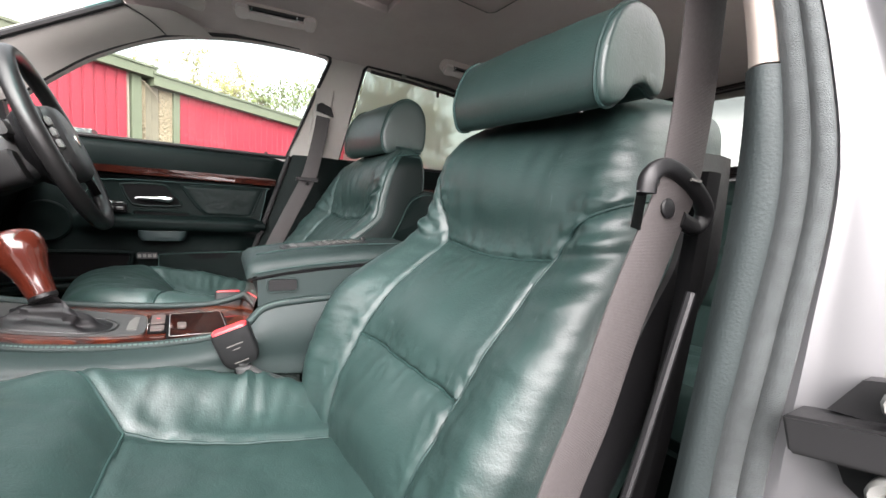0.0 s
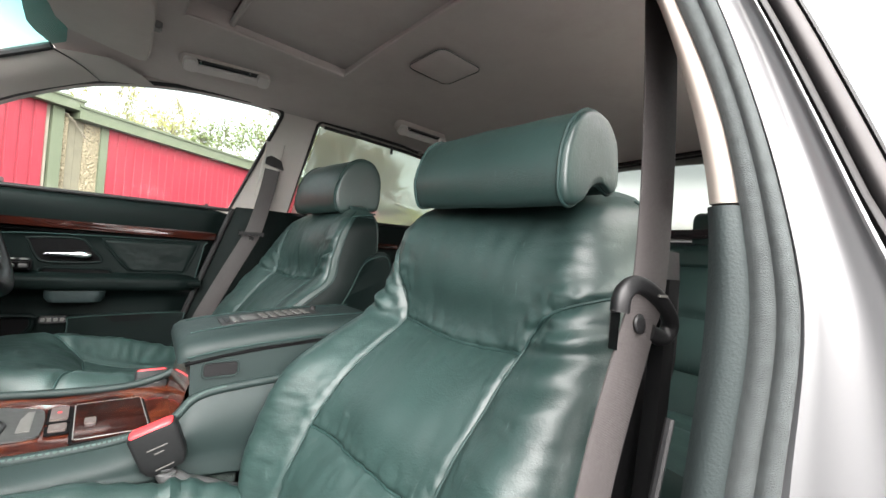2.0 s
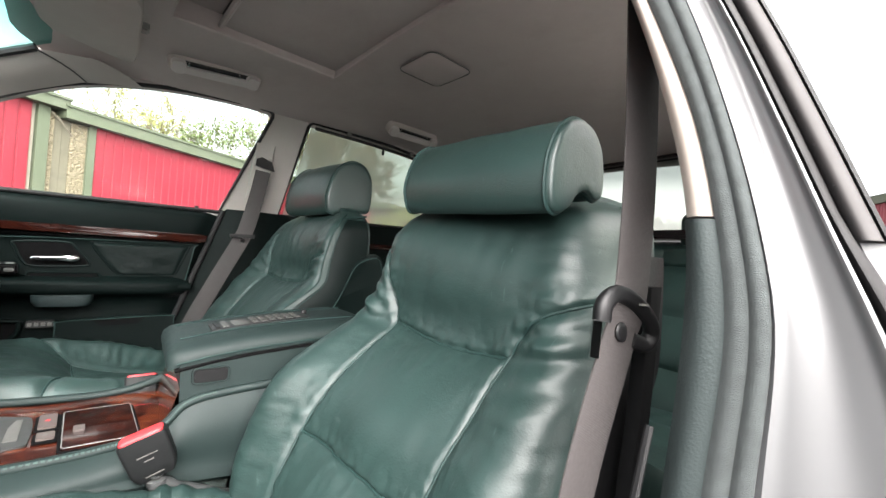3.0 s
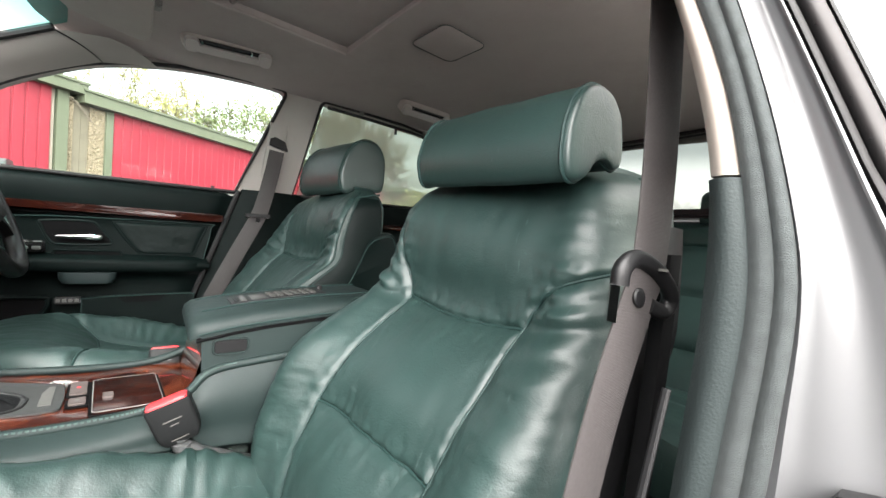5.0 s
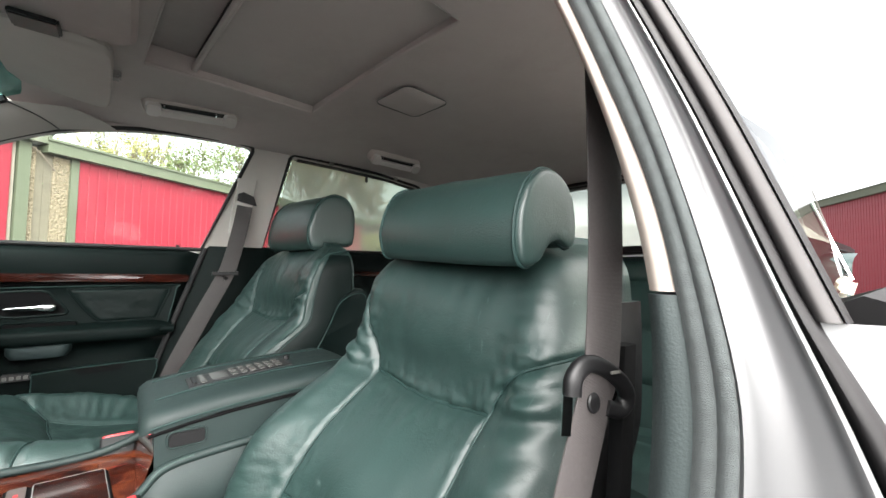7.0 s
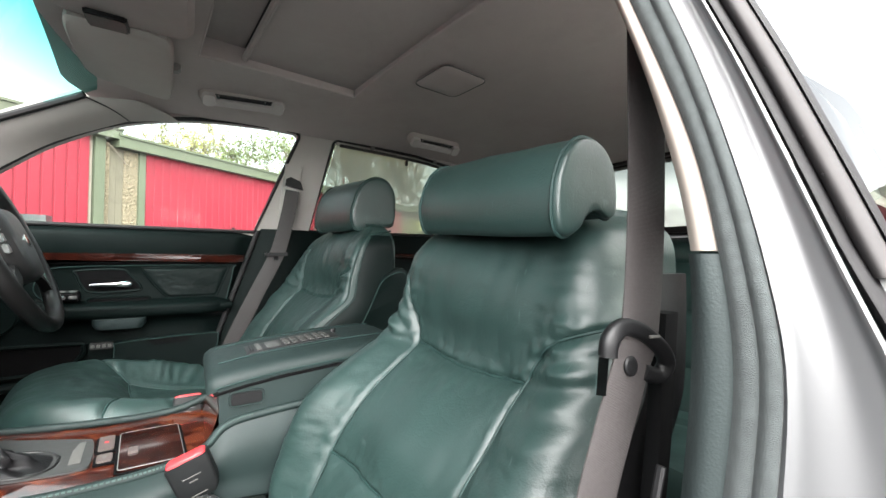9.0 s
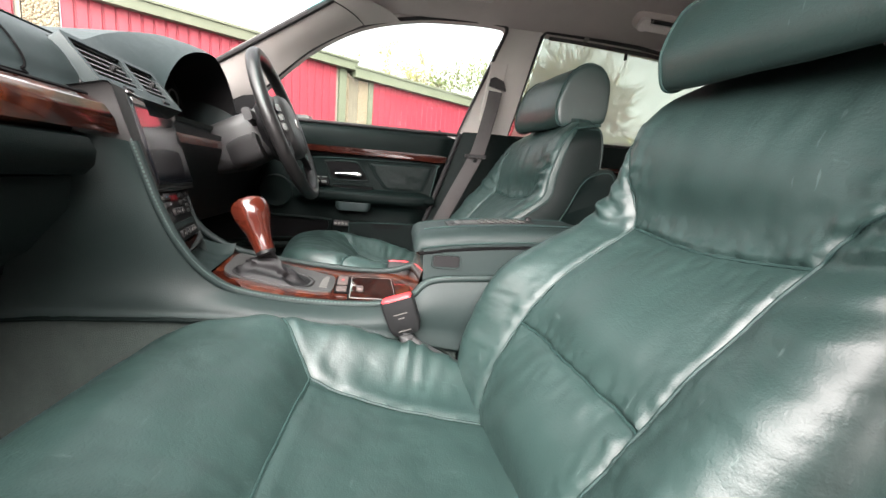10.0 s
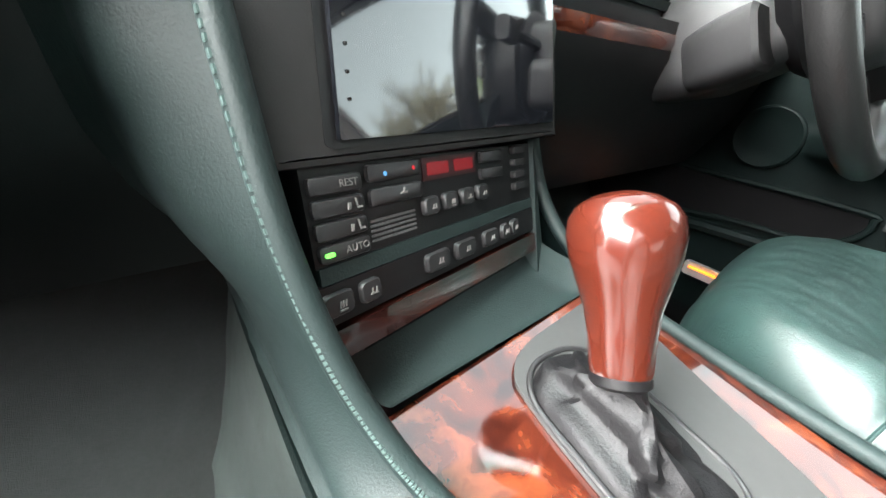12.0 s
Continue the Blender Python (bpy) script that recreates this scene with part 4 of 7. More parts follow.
part("rear_door_waist", tube([Vector((-0.755, -0.16, 0.872)), Vector((-0.80, -0.4, 0.90)), Vector((-0.82, -0.9, 0.93))], 0.011, 8), RUBBER, label="black waist moulding of the rear door", category="trim", kind="structure")
ob = part("window_3", sheet(lambda u, v: Vector((lerp(-0.735, -0.665, v) + 0.055 * u, lerp(-0.175, -0.95, u), lerp(0.875, 1.06, v) + 0.09 * u * v)), 6, 6), GLASSDARK, label="rear door window glass", category="window", kind="structure")
part("window_trim", tube([Vector((-0.683, -0.95, 0.885)), Vector((-0.624, -0.95, 1.056)), Vector((-0.59, -0.95, 1.148))], 0.004, 8), CHROME, label="thin bright trim on the rear edge of the door window", category="trim", kind="structure")
part("window_corner", block((-0.692, -0.75, 0.875), (0.024, 0.03, 0.034), pose(0, 0, 0, 0, -15, 8)), WHITECAP, label="small cream corner cap of the rear door window", category="trim", kind="structure", bevel=0.007)
ob.visible_shadow = False
# door check strap on the jamb
check = thing("door_check", (-0.73, -0.09, 0.69), "black steel door check bracket bolted to the jamb", "bracket")
part("bracket", block((-0.762, -0.103, 0.692), (0.108, 0.026, 0.0195), pose(0, 0, 0, 0, 14, 0)), GREYBLACK, check, bevel=0.0015)
def check_plate(name, outline, y0, y1, mat=BLACK):
    return part(name, slab(outline, y0, y1, lambda p, q, d: Vector((p, d, q))), mat, check, bevel=0.002)
check_plate("top_plate", [(-0.720, 0.694), (-0.731, 0.714), (-0.742, 0.717), (-0.81, 0.73), (-0.81, 0.70)], -0.118, -0.106, GREYBLACK)
check_plate("lower_plate", [(-0.722, 0.680), (-0.730, 0.660), (-0.742, 0.652), (-0.81, 0.655), (-0.81, 0.70)], -0.118, -0.106)
for x, z in ((-0.7495, 0.7105), (-0.749, 0.668)):
    part("bolt", loft([[Vector((x + a, y, z + b)) for a, b in circle(r, 14)] for y, r in ((-0.1, 0.009), (-0.090, 0.009), (-0.088, 0.0075), (-0.089, 0.004), (-0.092, 0.003))]), BOLT, check, "bright steel bolt head")

sticker = thing("warning_sticker", (-0.727, -0.104, 0.622), "round red warning sticker on the painted jamb", "sticker")
part("disc", slab(circle(0.0135, 32), -0.1035, -0.1025, lambda p, q, d: Vector((-0.727 + p, d, 0.6215 + q))), REDSTICKER, sticker)
part("rim", tube([Vector((-0.727 + a, -0.1025, 0.6215 + b)) for a, b in circle(0.0137, 32)], 0.0005, 5, closed=True, up=(0.05, 1, 0.02)), BLACK, sticker)
cu = bpy.data.curves.new("lettering", "FONT")
cu.body, cu.size, cu.align_x, cu.align_y, cu.extrude = "AIRBAG", 0.0052, "CENTER", "CENTER", 0.0001
tmp = bpy.data.objects.new("lettering", cu)
scene.collection.objects.link(tmp)
me = bpy.data.meshes.new_from_object(tmp.evaluated_get(bpy.context.evaluated_depsgraph_get()))
bpy.data.objects.remove(tmp)
me.transform(Matrix.Translation(Vector((-0.727, -0.1022, 0.6305)) - ORG[sticker]) @ pose(0, 0, 0, 90, 0, 180))
me.materials.append(VISORCLOTH)
word = new("lettering", me)
word.parent = sticker

# ---- seat belts ----
def webbing(pts, wide, width, name, parent, n=8):
    """A belt of true thickness along pts; wide gives the direction across it."""
    pts = smoothed(pts, n)
    rings = []
    for i, p in enumerate(pts):
        t = (pts[min(i + 1, len(pts) - 1)] - pts[max(i - 1, 0)]).normalized()
        w = Vector(wide(i / (len(pts) - 1)))
        w = (w - t * w.dot(t)).normalized()
        m = t.cross(w)
        h = width / 2
        rings.append([p + w * a + m * b for a, b in ((-h, -0.0006), (-h + 0.002, -0.0012), (h - 0.002, -0.0012), (h, -0.0006), (h, 0.0006), (h - 0.002, 0.0012), (-h + 0.002, 0.0012), (-h, 0.0006))])
    return part(name, loft(rings), BELT, parent)


belt = thing("seat_belt", (-0.62, -0.12, 0.5), "grey webbing passenger seat belt with black tongue", "seat belt", group="seat belts")
BP = [(-0.585, -0.19, 1.12), (-0.602, -0.165, 1.0), (-0.612, -0.148, 0.90), (-0.617, -0.132, 0.82), (-0.616, -0.12, 0.79), (-0.618, -0.082, 0.718), (-0.62, -0.053, 0.649), (-0.622, -0.026, 0.60), (-0.628, 0.02, 0.50), (-0.63, 0.05, 0.38)]
BW = lambda t: Vector((0.2, 0.97, -0.1)).lerp(Vector((-0.1, 0.97, 0.25)), t)
webbing(BP, BW, 0.042, "webbing", belt)
TW = BW(0.4).normalized()
TC = Vector((-0.6155, -0.128, 0.813))
TN = Vector((-0.85, 0.5, 0.12)).normalized()
TT = -TN.cross(TW).normalized()
TPATH = [p * 0.9 for p in smoothed([(0.036, -0.010, 0.002), (0.033, 0.004, 0.004), (0.016, 0.013, 0.005), (-0.010, 0.006, 0.005), (-0.034, -0.010, 0.003), (-0.040, -0.022, 0.0), (-0.030, -0.031, -0.003), (-0.010, -0.026, -0.004)], 6)]
tong = part("tongue", sweep([TC + TW * p.x + TT * p.y + TN * p.z for p in TPATH], roundrect(0.013, 0.010, 0.004, 3), up=tuple(TN)), BLACK, belt, "black plastic belt tongue")
part("tongue_blade", loft([[TC + TW * w + TT * h + TN * d for w, h in ((0.030, -0.006), (0.041, -0.008), (0.046, -0.034), (0.036, -0.036))] for d in (-0.001, 0.001)]), CHROME, tong, "steel latch blade")
part("print_bar", block(TC + TW * -0.014 + TT * 0.004 + TN * 0.0112, (0.012, 0.002, 0.002), Matrix((TW, TT, TN)).transposed().to_4x4()), PALEGREY, tong)
part("stop_button", loft([[Vector((-0.616, -0.12, 0.796)) + TN * d + TW * a + TT * b for a, b in circle(r, 16)] for d, r in ((0.0, 0.0075), (0.003, 0.0075), (0.0045, 0.006), (0.005, 0.003))]), BLACK, belt, "black stop button")
rod = thing("belt_guide_rail", (-0.62, -0.05, 0.4), "black belt guide rail beside the seat", "rail")
part("rail", tube([Vector((-0.648, -0.105, 0.74)), Vector((-0.645, -0.075, 0.64)), Vector((-0.642, -0.035, 0.52)), Vector((-0.64, 0.0, 0.42))], 0.003, 8), BLACK, rod)
part("cover", loft([[Vector((-0.606 + a, y + b, z)) for a, b in roundrect(0.014, 0.022, 0.004, 2)] for y, z in ((-0.19, 0.83), (-0.18, 0.72), (-0.16, 0.60), (-0.12, 0.45))]), DARK, rod)
belt2 = thing("seat_belt", (0.62, -0.1, 0.6), "dark grey webbing driver seat belt on the pillar", "seat belt", group="seat belts")
webbing([(0.638, -0.132, 1.092), (0.632, -0.12, 1.02), (0.61, -0.095, 0.92), (0.60, -0.075, 0.86), (0.606, -0.02, 0.74), (0.622, 0.04, 0.6), (0.64, 0.07, 0.5)], lambda t: Vector((0.25, 0.95, 0.1)), 0.046, "webbing", belt2)
part("upper_anchor", loft([[Vector((0.638 + a * 0.3, -0.137 + b, 1.108 + c)) for b, c in ((-0.03, -0.012), (0.03, 0.0), (0.028, 0.022), (0.012, 0.03), (-0.02, 0.018))] for a in (-0.02, 0.02)]), BLACK, belt2, "black belt anchor loop", bevel=0.003)
part("tongue", loft([[Vector((0.594 + a * 0.35, -0.076 + b, 0.868 + c)) for b, c in ((-0.035, -0.004), (0.035, -0.004), (0.035, 0.006), (-0.035, 0.008))] for a in (-0.02, 0.025)]), BLACK, belt2, "black plastic belt tongue", bevel=0.003)
part("stop_button", tube([(0.598, -0.076, 0.855), (0.590, -0.078, 0.855)], 0.006, 10), BLACK, belt2)


def buckle(top, base, side, face, label, low=None, wide=0.047, L=0.066):
    """A belt buckle on its sleeved stalk."""
    top, base = Vector(top), Vector(base)
    ax = (top - (Vector(low) if low else base)).normalized()
    w = Vector(side)
    w = (w - ax * w.dot(ax)).normalized()
    n = ax.cross(w)
    b = thing("belt_buckle", base, label, "belt buckle", group="belt buckles")
    body = part("body", loft([[top - ax * (L - h) + w * (a * f) + n * (c * f) for a, c in roundrect(wide, 0.024, 0.005, 3)] for h, f in ((0, 0.72), (0.006, 0.86), (0.015, 0.96), (L - 0.004, 1), (L, 0.97))]), BUCKLEBLACK, b)
    part("release", loft([[top + ax * h + w * (a * f) + n * (c * f) for a, c in roundrect(wide - 0.006, 0.019, 0.004, 3)] for h, f in ((-0.002, 1), (0.002, 1), (0.0035, 0.9))]), REDBUCKLE, b, "red release button")
    for k, (off, ln) in enumerate(((0.022, 0.022), (0.029, 0.010), (0.05, 0.02))):
        part("print_bar", block(top - ax * off + n * 0.0122 * face, (ln, 0.0012, 0.0008), Matrix((w, ax, n)).transposed().to_4x4()), PALEGREY, body)
    sleeve = smoothed([top - ax * (L - 0.004), top - ax * (L + 0.022), base], 6)
    rings = []
    for i, p in enumerate(sleeve):
        t = (sleeve[min(i + 1, len(sleeve) - 1)] - sleeve[max(i - 1, 0)]).normalized()
        s1 = t.cross(Vector((0, 0, 1))).normalized()
        s2 = s1.cross(t)
        r = 0.0075 + 0.004 * min(1, i / 4) + 0.0012 * math.sin(i * 2.4)
        rings.append([p + s1 * (r * 1.25 * math.cos(a)) + s2 * (r * math.sin(a)) for a in (2 * math.pi * k / 12 for k in range(12))])
    part("sleeve", loft(rings), SLEEVE, b, "wrinkled grey sleeve")
    return b


buckle((-0.150, 0.1585, 0.594), (-0.148, 0.045, 0.475), (0.1, 0.95, -0.31), 1, "black belt buckle with red button beside the passenger seat", low=(-0.148, 0.1395, 0.5435), wide=0.053, L=0.058)
buckle((0.130, 0.158, 0.590), (0.12, 0.07, 0.46), (0.0, 1.0, 0.0), 1, "black belt buckle with red button beside the driver seat", low=(0.108, 0.158, 0.530), wide=0.05)


# ---- the open passenger door, swung out ahead of the opening ----
DH, DD = Vector((-0.80, 0.86, 0)), Vector((-0.80, 0.60, 0)).normalized()
DN = Vector((DD.y, -DD.x, 0))


def door_at(p, q, d):
    return DH + DD * p + DN * d + Vector((0, 0, q))


open_door = thing("door_1", tuple(DH), "open front passenger door with dark green lining", "door", kind="structure")
part("shell", slab([(0, 0.28), (1.08, 0.28), (1.1, 0.5), (1.08, 0.93), (0.0, 0.93)], -0.05, 0.02, door_at), PAINT, open_door, "silver painted outer skin", bevel=0.01)
part("lining", slab([(0.04, 0.32), (1.04, 0.32), (1.05, 0.9), (0.04, 0.9)], -0.052, -0.085, door_at), VINYL, open_door, "dark green door lining", bevel=0.015)
part("window_frame", sweep([door_at(p, q, -0.02) for p, q in ((0.1, 0.93), (0.45, 1.2), (0.62, 1.27), (0.95, 1.29), (1.05, 0.93))], circle(0.014, 8)), RUBBER, open_door, "black window frame")

# ---- seats ----
BACK_Y = curve1([(0.40, 0.03), (0.489, 0.02), (0.545, -0.005), (0.60, -0.038), (0.644, -0.066), (0.69, -0.105), (0.737, -0.150), (0.76, -0.158), (0.80, -0.163), (0.86, -0.178), (0.90, -0.197), (0.935, -0.235)])
TWIST = curve1([(0.40, 0.14), (0.66, 0.13), (0.737, 0.03), (0.80, 0.08), (0.87, 0.13), (0.93, 0.13)])
W_IN = curve1([(0.40, 0.195), (0.5, 0.212), (0.58, 0.222), (0.66, 0.224), (0.72, 0.216), (0.76, 0.205), (0.80, 0.194), (0.86, 0.19), (0.905, 0.176), (0.935, 0.135)])
W_OUT = curve1([(0.40, 0.205), (0.5, 0.215), (0.7, 0.222), (0.78, 0.215), (0.86, 0.2), (0.905, 0.182), (0.935, 0.13)])
BOL_IN = curve1([(0.40, 0.0), (0.48, 0.02), (0.55, 0.05), (0.62, 0.066), (0.70, 0.066), (0.75, 0.05), (0.79, 0.032), (0.86, 0.018), (0.935, 0.0)])
BOL_OUT = curve1([(0.40, 0.03), (0.55, 0.035), (0.70, 0.032), (0.76, 0.022), (0.82, 0.012), (0.935, 0.0)])
# seams as lines of (across, height); the console lies towards plus
BACK_SEAMS = [
    [(0.095, 0.45), (0.112, 0.54), (0.120, 0.596), (0.117, 0.68), (0.112, 0.74)],
    [(-0.09, 0.45), (-0.104, 0.54), (-0.107, 0.59), (-0.113, 0.68), (-0.117, 0.737)],
    [(0.112, 0.74), (0.06, 0.733), (0, 0.729), (-0.06, 0.731), (-0.117, 0.737)],
    [(0.120, 0.597), (0.03, 0.596), (-0.05, 0.592), (-0.107, 0.588)],
    [(-0.117, 0.737), (-0.128, 0.765), (-0.15, 0.787), (-0.185, 0.803), (-0.215, 0.815)],
    [(0.112, 0.74), (0.122, 0.765), (0.138, 0.80), (0.152, 0.83), (0.16, 0.86)],
]
CUSH_MID = curve1([(-0.1, 0.46), (0.03, 0.472), (0.10, 0.478), (0.18, 0.484), (0.235, 0.495), (0.266, 0.507), (0.31, 0.54), (0.36, 0.56), (0.41, 0.567), (0.45, 0.558), (0.48, 0.53), (0.50, 0.48), (0.505, 0.42)])
CUSH_SIDE = curve1([(-0.1, 0.47), (0.03, 0.492), (0.10, 0.526), (0.19, 0.55), (0.27, 0.562), (0.33, 0.568), (0.41, 0.566), (0.45, 0.555), (0.48, 0.53), (0.50, 0.48), (0.505, 0.42)])
CUSH_W = curve1([(-0.1, 0.215), (0.2, 0.232), (0.33, 0.23), (0.40, 0.215), (0.45, 0.185), (0.48, 0.15), (0.505, 0.12)])
CUSH_SEAMS = [
    [(0.078, 0.0), (0.085, 0.10), (0.098, 0.18), (0.116, 0.266)],
    [(-0.078, 0.0), (-0.085, 0.10), (-0.098, 0.18), (-0.116, 0.266)],
    [(0.116, 0.266), (0.05, 0.27), (-0.05, 0.27), (-0.116, 0.266)],
    [(0.116, 0.266), (0.15, 0.295), (0.19, 0.325), (0.222, 0.34)],
    [(-0.116, 0.266), (-0.15, 0.295), (-0.19, 0.325), (-0.222, 0.34)],
]


def step(x, at, w):
    return 1 / (1 + math.exp(-max(-40, min(40, (x - at) / w))))


def folds(p, q, across, along, seed):
    """Creases of soft leather: ridges that run along q."""
    n = noise.fractal(Vector((p * across, q * along, seed)), 0.7, 2.1, 4)
    return n


class Build:
    """Outlines of one seat's back: half widths, bolsters and the rounding of its edges."""
    def __init__(self, w_in, w_out, bol_in, bol_out, round_w, round_d, seams):
        self.w_in, self.w_out, self.bol_in, self.bol_out = w_in, w_out, bol_in, bol_out
        self.round_w, self.round_d, self.seams = round_w, round_d, seams


NEAR = Build(W_IN, W_OUT, BOL_IN, BOL_OUT, 0.062, 0.085, BACK_SEAMS)
# the driver seat shows its square shoulder and flat side
SQUARE = curve1([(0.40, 0.225), (0.6, 0.232), (0.86, 0.228), (0.89, 0.222), (0.91, 0.205), (0.935, 0.16)])
FAR = Build(SQUARE, W_OUT, curve1([(0.40, 0.02), (0.62, 0.03), (0.70, 0.036), (0.76, 0.034), (0.82, 0.022), (0.935, 0.004)]), BOL_OUT, 0.018, 0.016, [[(-a, b) for a, b in l] for l in BACK_SEAMS])


def back_front(s, z, seed=0.0, creased=True, form=NEAR):
    a = abs(s)
    w = form.w_in(z) if s > 0 else form.w_out(z)
    bol = form.bol_in(z) if s > 0 else form.bol_out(z)
    y = BACK_Y(z) + TWIST(z) * s
    edge = 0.155 if s > 0 else 0.138
    y += bol * step(a, lerp(0.112, edge, 0.9) + 0.006, 0.021)
    y += 0.012 * hump(s, 0.085) * hump(z - 0.645, 0.05) + 0.018 * hump(s, 0.085) * hump(z - 0.54, 0.045)
    y += 0.006 * hump(s, 0.14) * hump(z - 0.85, 0.06) - 0.006 * hump(s, 0.1) * hump(z - 0.765, 0.03)
    e = max(0, (a - (w - form.round_w)) / form.round_w)
    y -= form.round_d * (1 - math.sqrt(max(0, 1 - min(1, e) ** 2)))
    if creased:
        d = min(seg_dist(s, z, l) for l in form.seams)
        # the stuffing swells between the seams, which pull the hide in
        y += 0.0055 * (1 - math.exp(-d / 0.026)) - 0.0055 * hump(d, 0.0042)
        # gathered leather where the bolsters meet the shoulder panel
        g = hump(a - 0.17, 0.045) * hump(z - 0.762, 0.045)
        y += 0.0030 * g * math.sin(230 * (z - 0.32 * (a - 0.12)) + 3.0 * noise.noise(Vector((s * 14, z * 14, seed)))) + 0.005 * g * folds(s, z - 0.35 * a, 4, 14, seed)
        y += 0.0035 * step(a, 0.12, 0.01) * folds(s, z, 7, 20, seed + 3)
        # short puckers along every seam
        y += 0.0016 * hump(d - 0.009, 0.010) * noise.noise(Vector((s * 95, z * 95, seed + 2)))
        y += 0.0009 * folds(s, z, 10, 9, seed + 7) + 0.0016 * noise.noise(Vector((s * 34 + z * 9, z * 7, seed + 9))) + 0.002 * hump(d, 0.03) * folds(s, z, 55, 30, seed + 5)
    return y


def cush_top(s, y, seed=0.0, creased=True):
    a = abs(s)
    w = CUSH_W(y)
    k = step(a, 0.155, 0.024)
    z = lerp(CUSH_MID(y), CUSH_SIDE(y), k)
    z += 0.012 * hump(a - 0.175, 0.032) * step(-y, -0.34, 0.03)
    e = max(0, (a - (w - 0.06)) / 0.06)
    z -= 0.075 * (1 - math.sqrt(max(0, 1 - min(1, e) ** 2)))
    if creased:
        d = min(seg_dist(s, y, l) for l in CUSH_SEAMS)
        z -= 0.006 * hump(d, 0.006)
        # creases across the side bolsters and round the seam corners
        z += step(a, 0.125, 0.008) * step(-y, -0.25, 0.02) * (0.0034 * math.sin(230 * (y + 0.35 * a) + 3.5 * noise.noise(Vector((s * 12, y * 16, seed)))) * (0.5 + 0.5 * noise.noise(Vector((s * 9, y * 12, seed + 1)))) + 0.006 * folds(a * 0.6 - 0.35 * y, y + 0.4 * a, 4, 18, seed))
        z += 0.006 * hump(math.hypot(a - 0.12, y - 0.27), 0.05) * folds(s, y, 14, 26, seed + 2)
        z += 0.0028 * folds(s, y, 11, 8, seed + 4) + 0.002 * noise.noise(Vector((s * 12 - y * 20, y * 26 + s * 9, seed + 9)))
    return z


FAR_REAR = curve1([(0.40, -0.19), (0.55, -0.235), (0.70, -0.285), (0.80, -0.299), (0.92, -0.296), (0.935, -0.285)])


def build_seat(cx, flip, lift, head_lift, seed, twist, recline, label, form):
    """flip 1: the console lies towards +x; -1: mirrored."""
    seat = thing("front_seat", (cx, 0.1, 0.2), label, "seat", group="front seats")

    def at(s, y, z):
        return Vector((cx + flip * s, y + twist * s - recline * max(0, z - 0.70), z + lift))

    def rear_at(z):
        """The flat back, so that the shown side keeps an upright rear edge."""
        return FAR_REAR(z) - (TWIST(z) + twist) * 0.23 + recline * max(0, z - 0.70)

    def ring(z):
        wi, wo = form.w_in(z), form.w_out(z)
        n = 150
        pts = [at(s, back_front(s, z, seed, True, form), z) for s in (lerp(-wo, wi, i / n) for i in range(n + 1))]
        back = BACK_Y(z) - lerp(0.14, 0.095, max(0, min(1, (z - 0.55) / 0.38))) if flip > 0 else rear_at(z)
        for i in range(15):
            s = lerp(wi, -wo, i / 14)
            pts.append(at(s * 0.98, back + TWIST(z) * s - 0.012 * (1 - (s / 0.24) ** 2), z))
        return pts
    rings = [ring(0.40 + 0.53 * i / 190) for i in range(191)]
    top = rings[-1]
    c = sum(top, Vector()) / len(top)
    for f, up in ((0.97, 0.005), (0.9, 0.009), (0.7, 0.012), (0.4, 0.013)):
        rings.append([c + (p - c) * f + Vector((0, 0, up)) for p in top])
    backrest = part("backrest", loft(rings), LEATHER, seat)
    for l in form.seams:
        pts = [at(p.x, back_front(p.x, p.y, seed, True, form) + 0.0012, p.y) for p in smoothed([(a, b, 0) for a, b in l], 10)]
        part("piping", tube(pts, 0.0017, 6), PIPING, backrest, "thin leather piping along a seam")
    if flip < 0:
        # padded shell over the back, lower than the shoulders and a little wider than the seat
        SH = smoothed([(-0.322, 0.838, 0), (-0.285, 0.832, 0), (-0.255, 0.81, 0), (-0.232, 0.76, 0), (-0.212, 0.72, 0), (-0.175, 0.66, 0), (-0.09, 0.52, 0), (-0.06, 0.42, 0), (-0.20, 0.42, 0), (-0.25, 0.55, 0), (-0.30, 0.66, 0), (-0.338, 0.75, 0), (-0.338, 0.81, 0)], 5, True)
        cy, cz = sum(p.x for p in SH) / len(SH), sum(p.y for p in SH) / len(SH)
        # the shell's shade comes from the darker leather copy
        sh = part("back_shell", loft([[Vector((cx - sx, lerp(cy, p.x, f) - 0.16 * (sx - 0.232), lerp(cz, p.y, f))) for p in SH] for sx, f in ((0.238, 0.8), (0.242, 0.93), (0.238, 0.985), (0.228, 1.0), (-0.2, 1.0), (-0.22, 0.94))]), SHADELEATHER, seat, "leather back shell in shade-darkened green")
        part("shell_seam", tube([Vector((cx - 0.2425, lerp(cy, p.x, 0.935), lerp(cz, p.y, 0.935))) for p in SH], 0.0014, 6, closed=True, up=(1, 0.03, 0.02)), PIPING, sh)
        # side cheek between the front piping and the shell, darkened leather for its shade
        zs = [0.43 + 0.475 * i / 50 for i in range(51)]
        cheek = part("side_cheek", loft([[at(form.w_in(z) + o, lerp(back_front(form.w_in(z) * 0.97, z, seed, False, form) - 0.010, rear_at(z) + TWIST(z) * 0.23, k), z) for k, o in ((0.02, -0.004), (0.10, 0.003), (0.5, 0.006), (0.9, 0.003), (1.0, -0.006), (0.5, -0.012))] for z in zs]), SHADELEATHER, seat, "leather side cheek in shade-darkened green")
        # bold piping down the front edge and back along the top of the side
        edge_line = [at(form.w_in(z) * 0.992, back_front(form.w_in(z) * 0.97, z, seed, False, form) - 0.002, z) for z in zs]
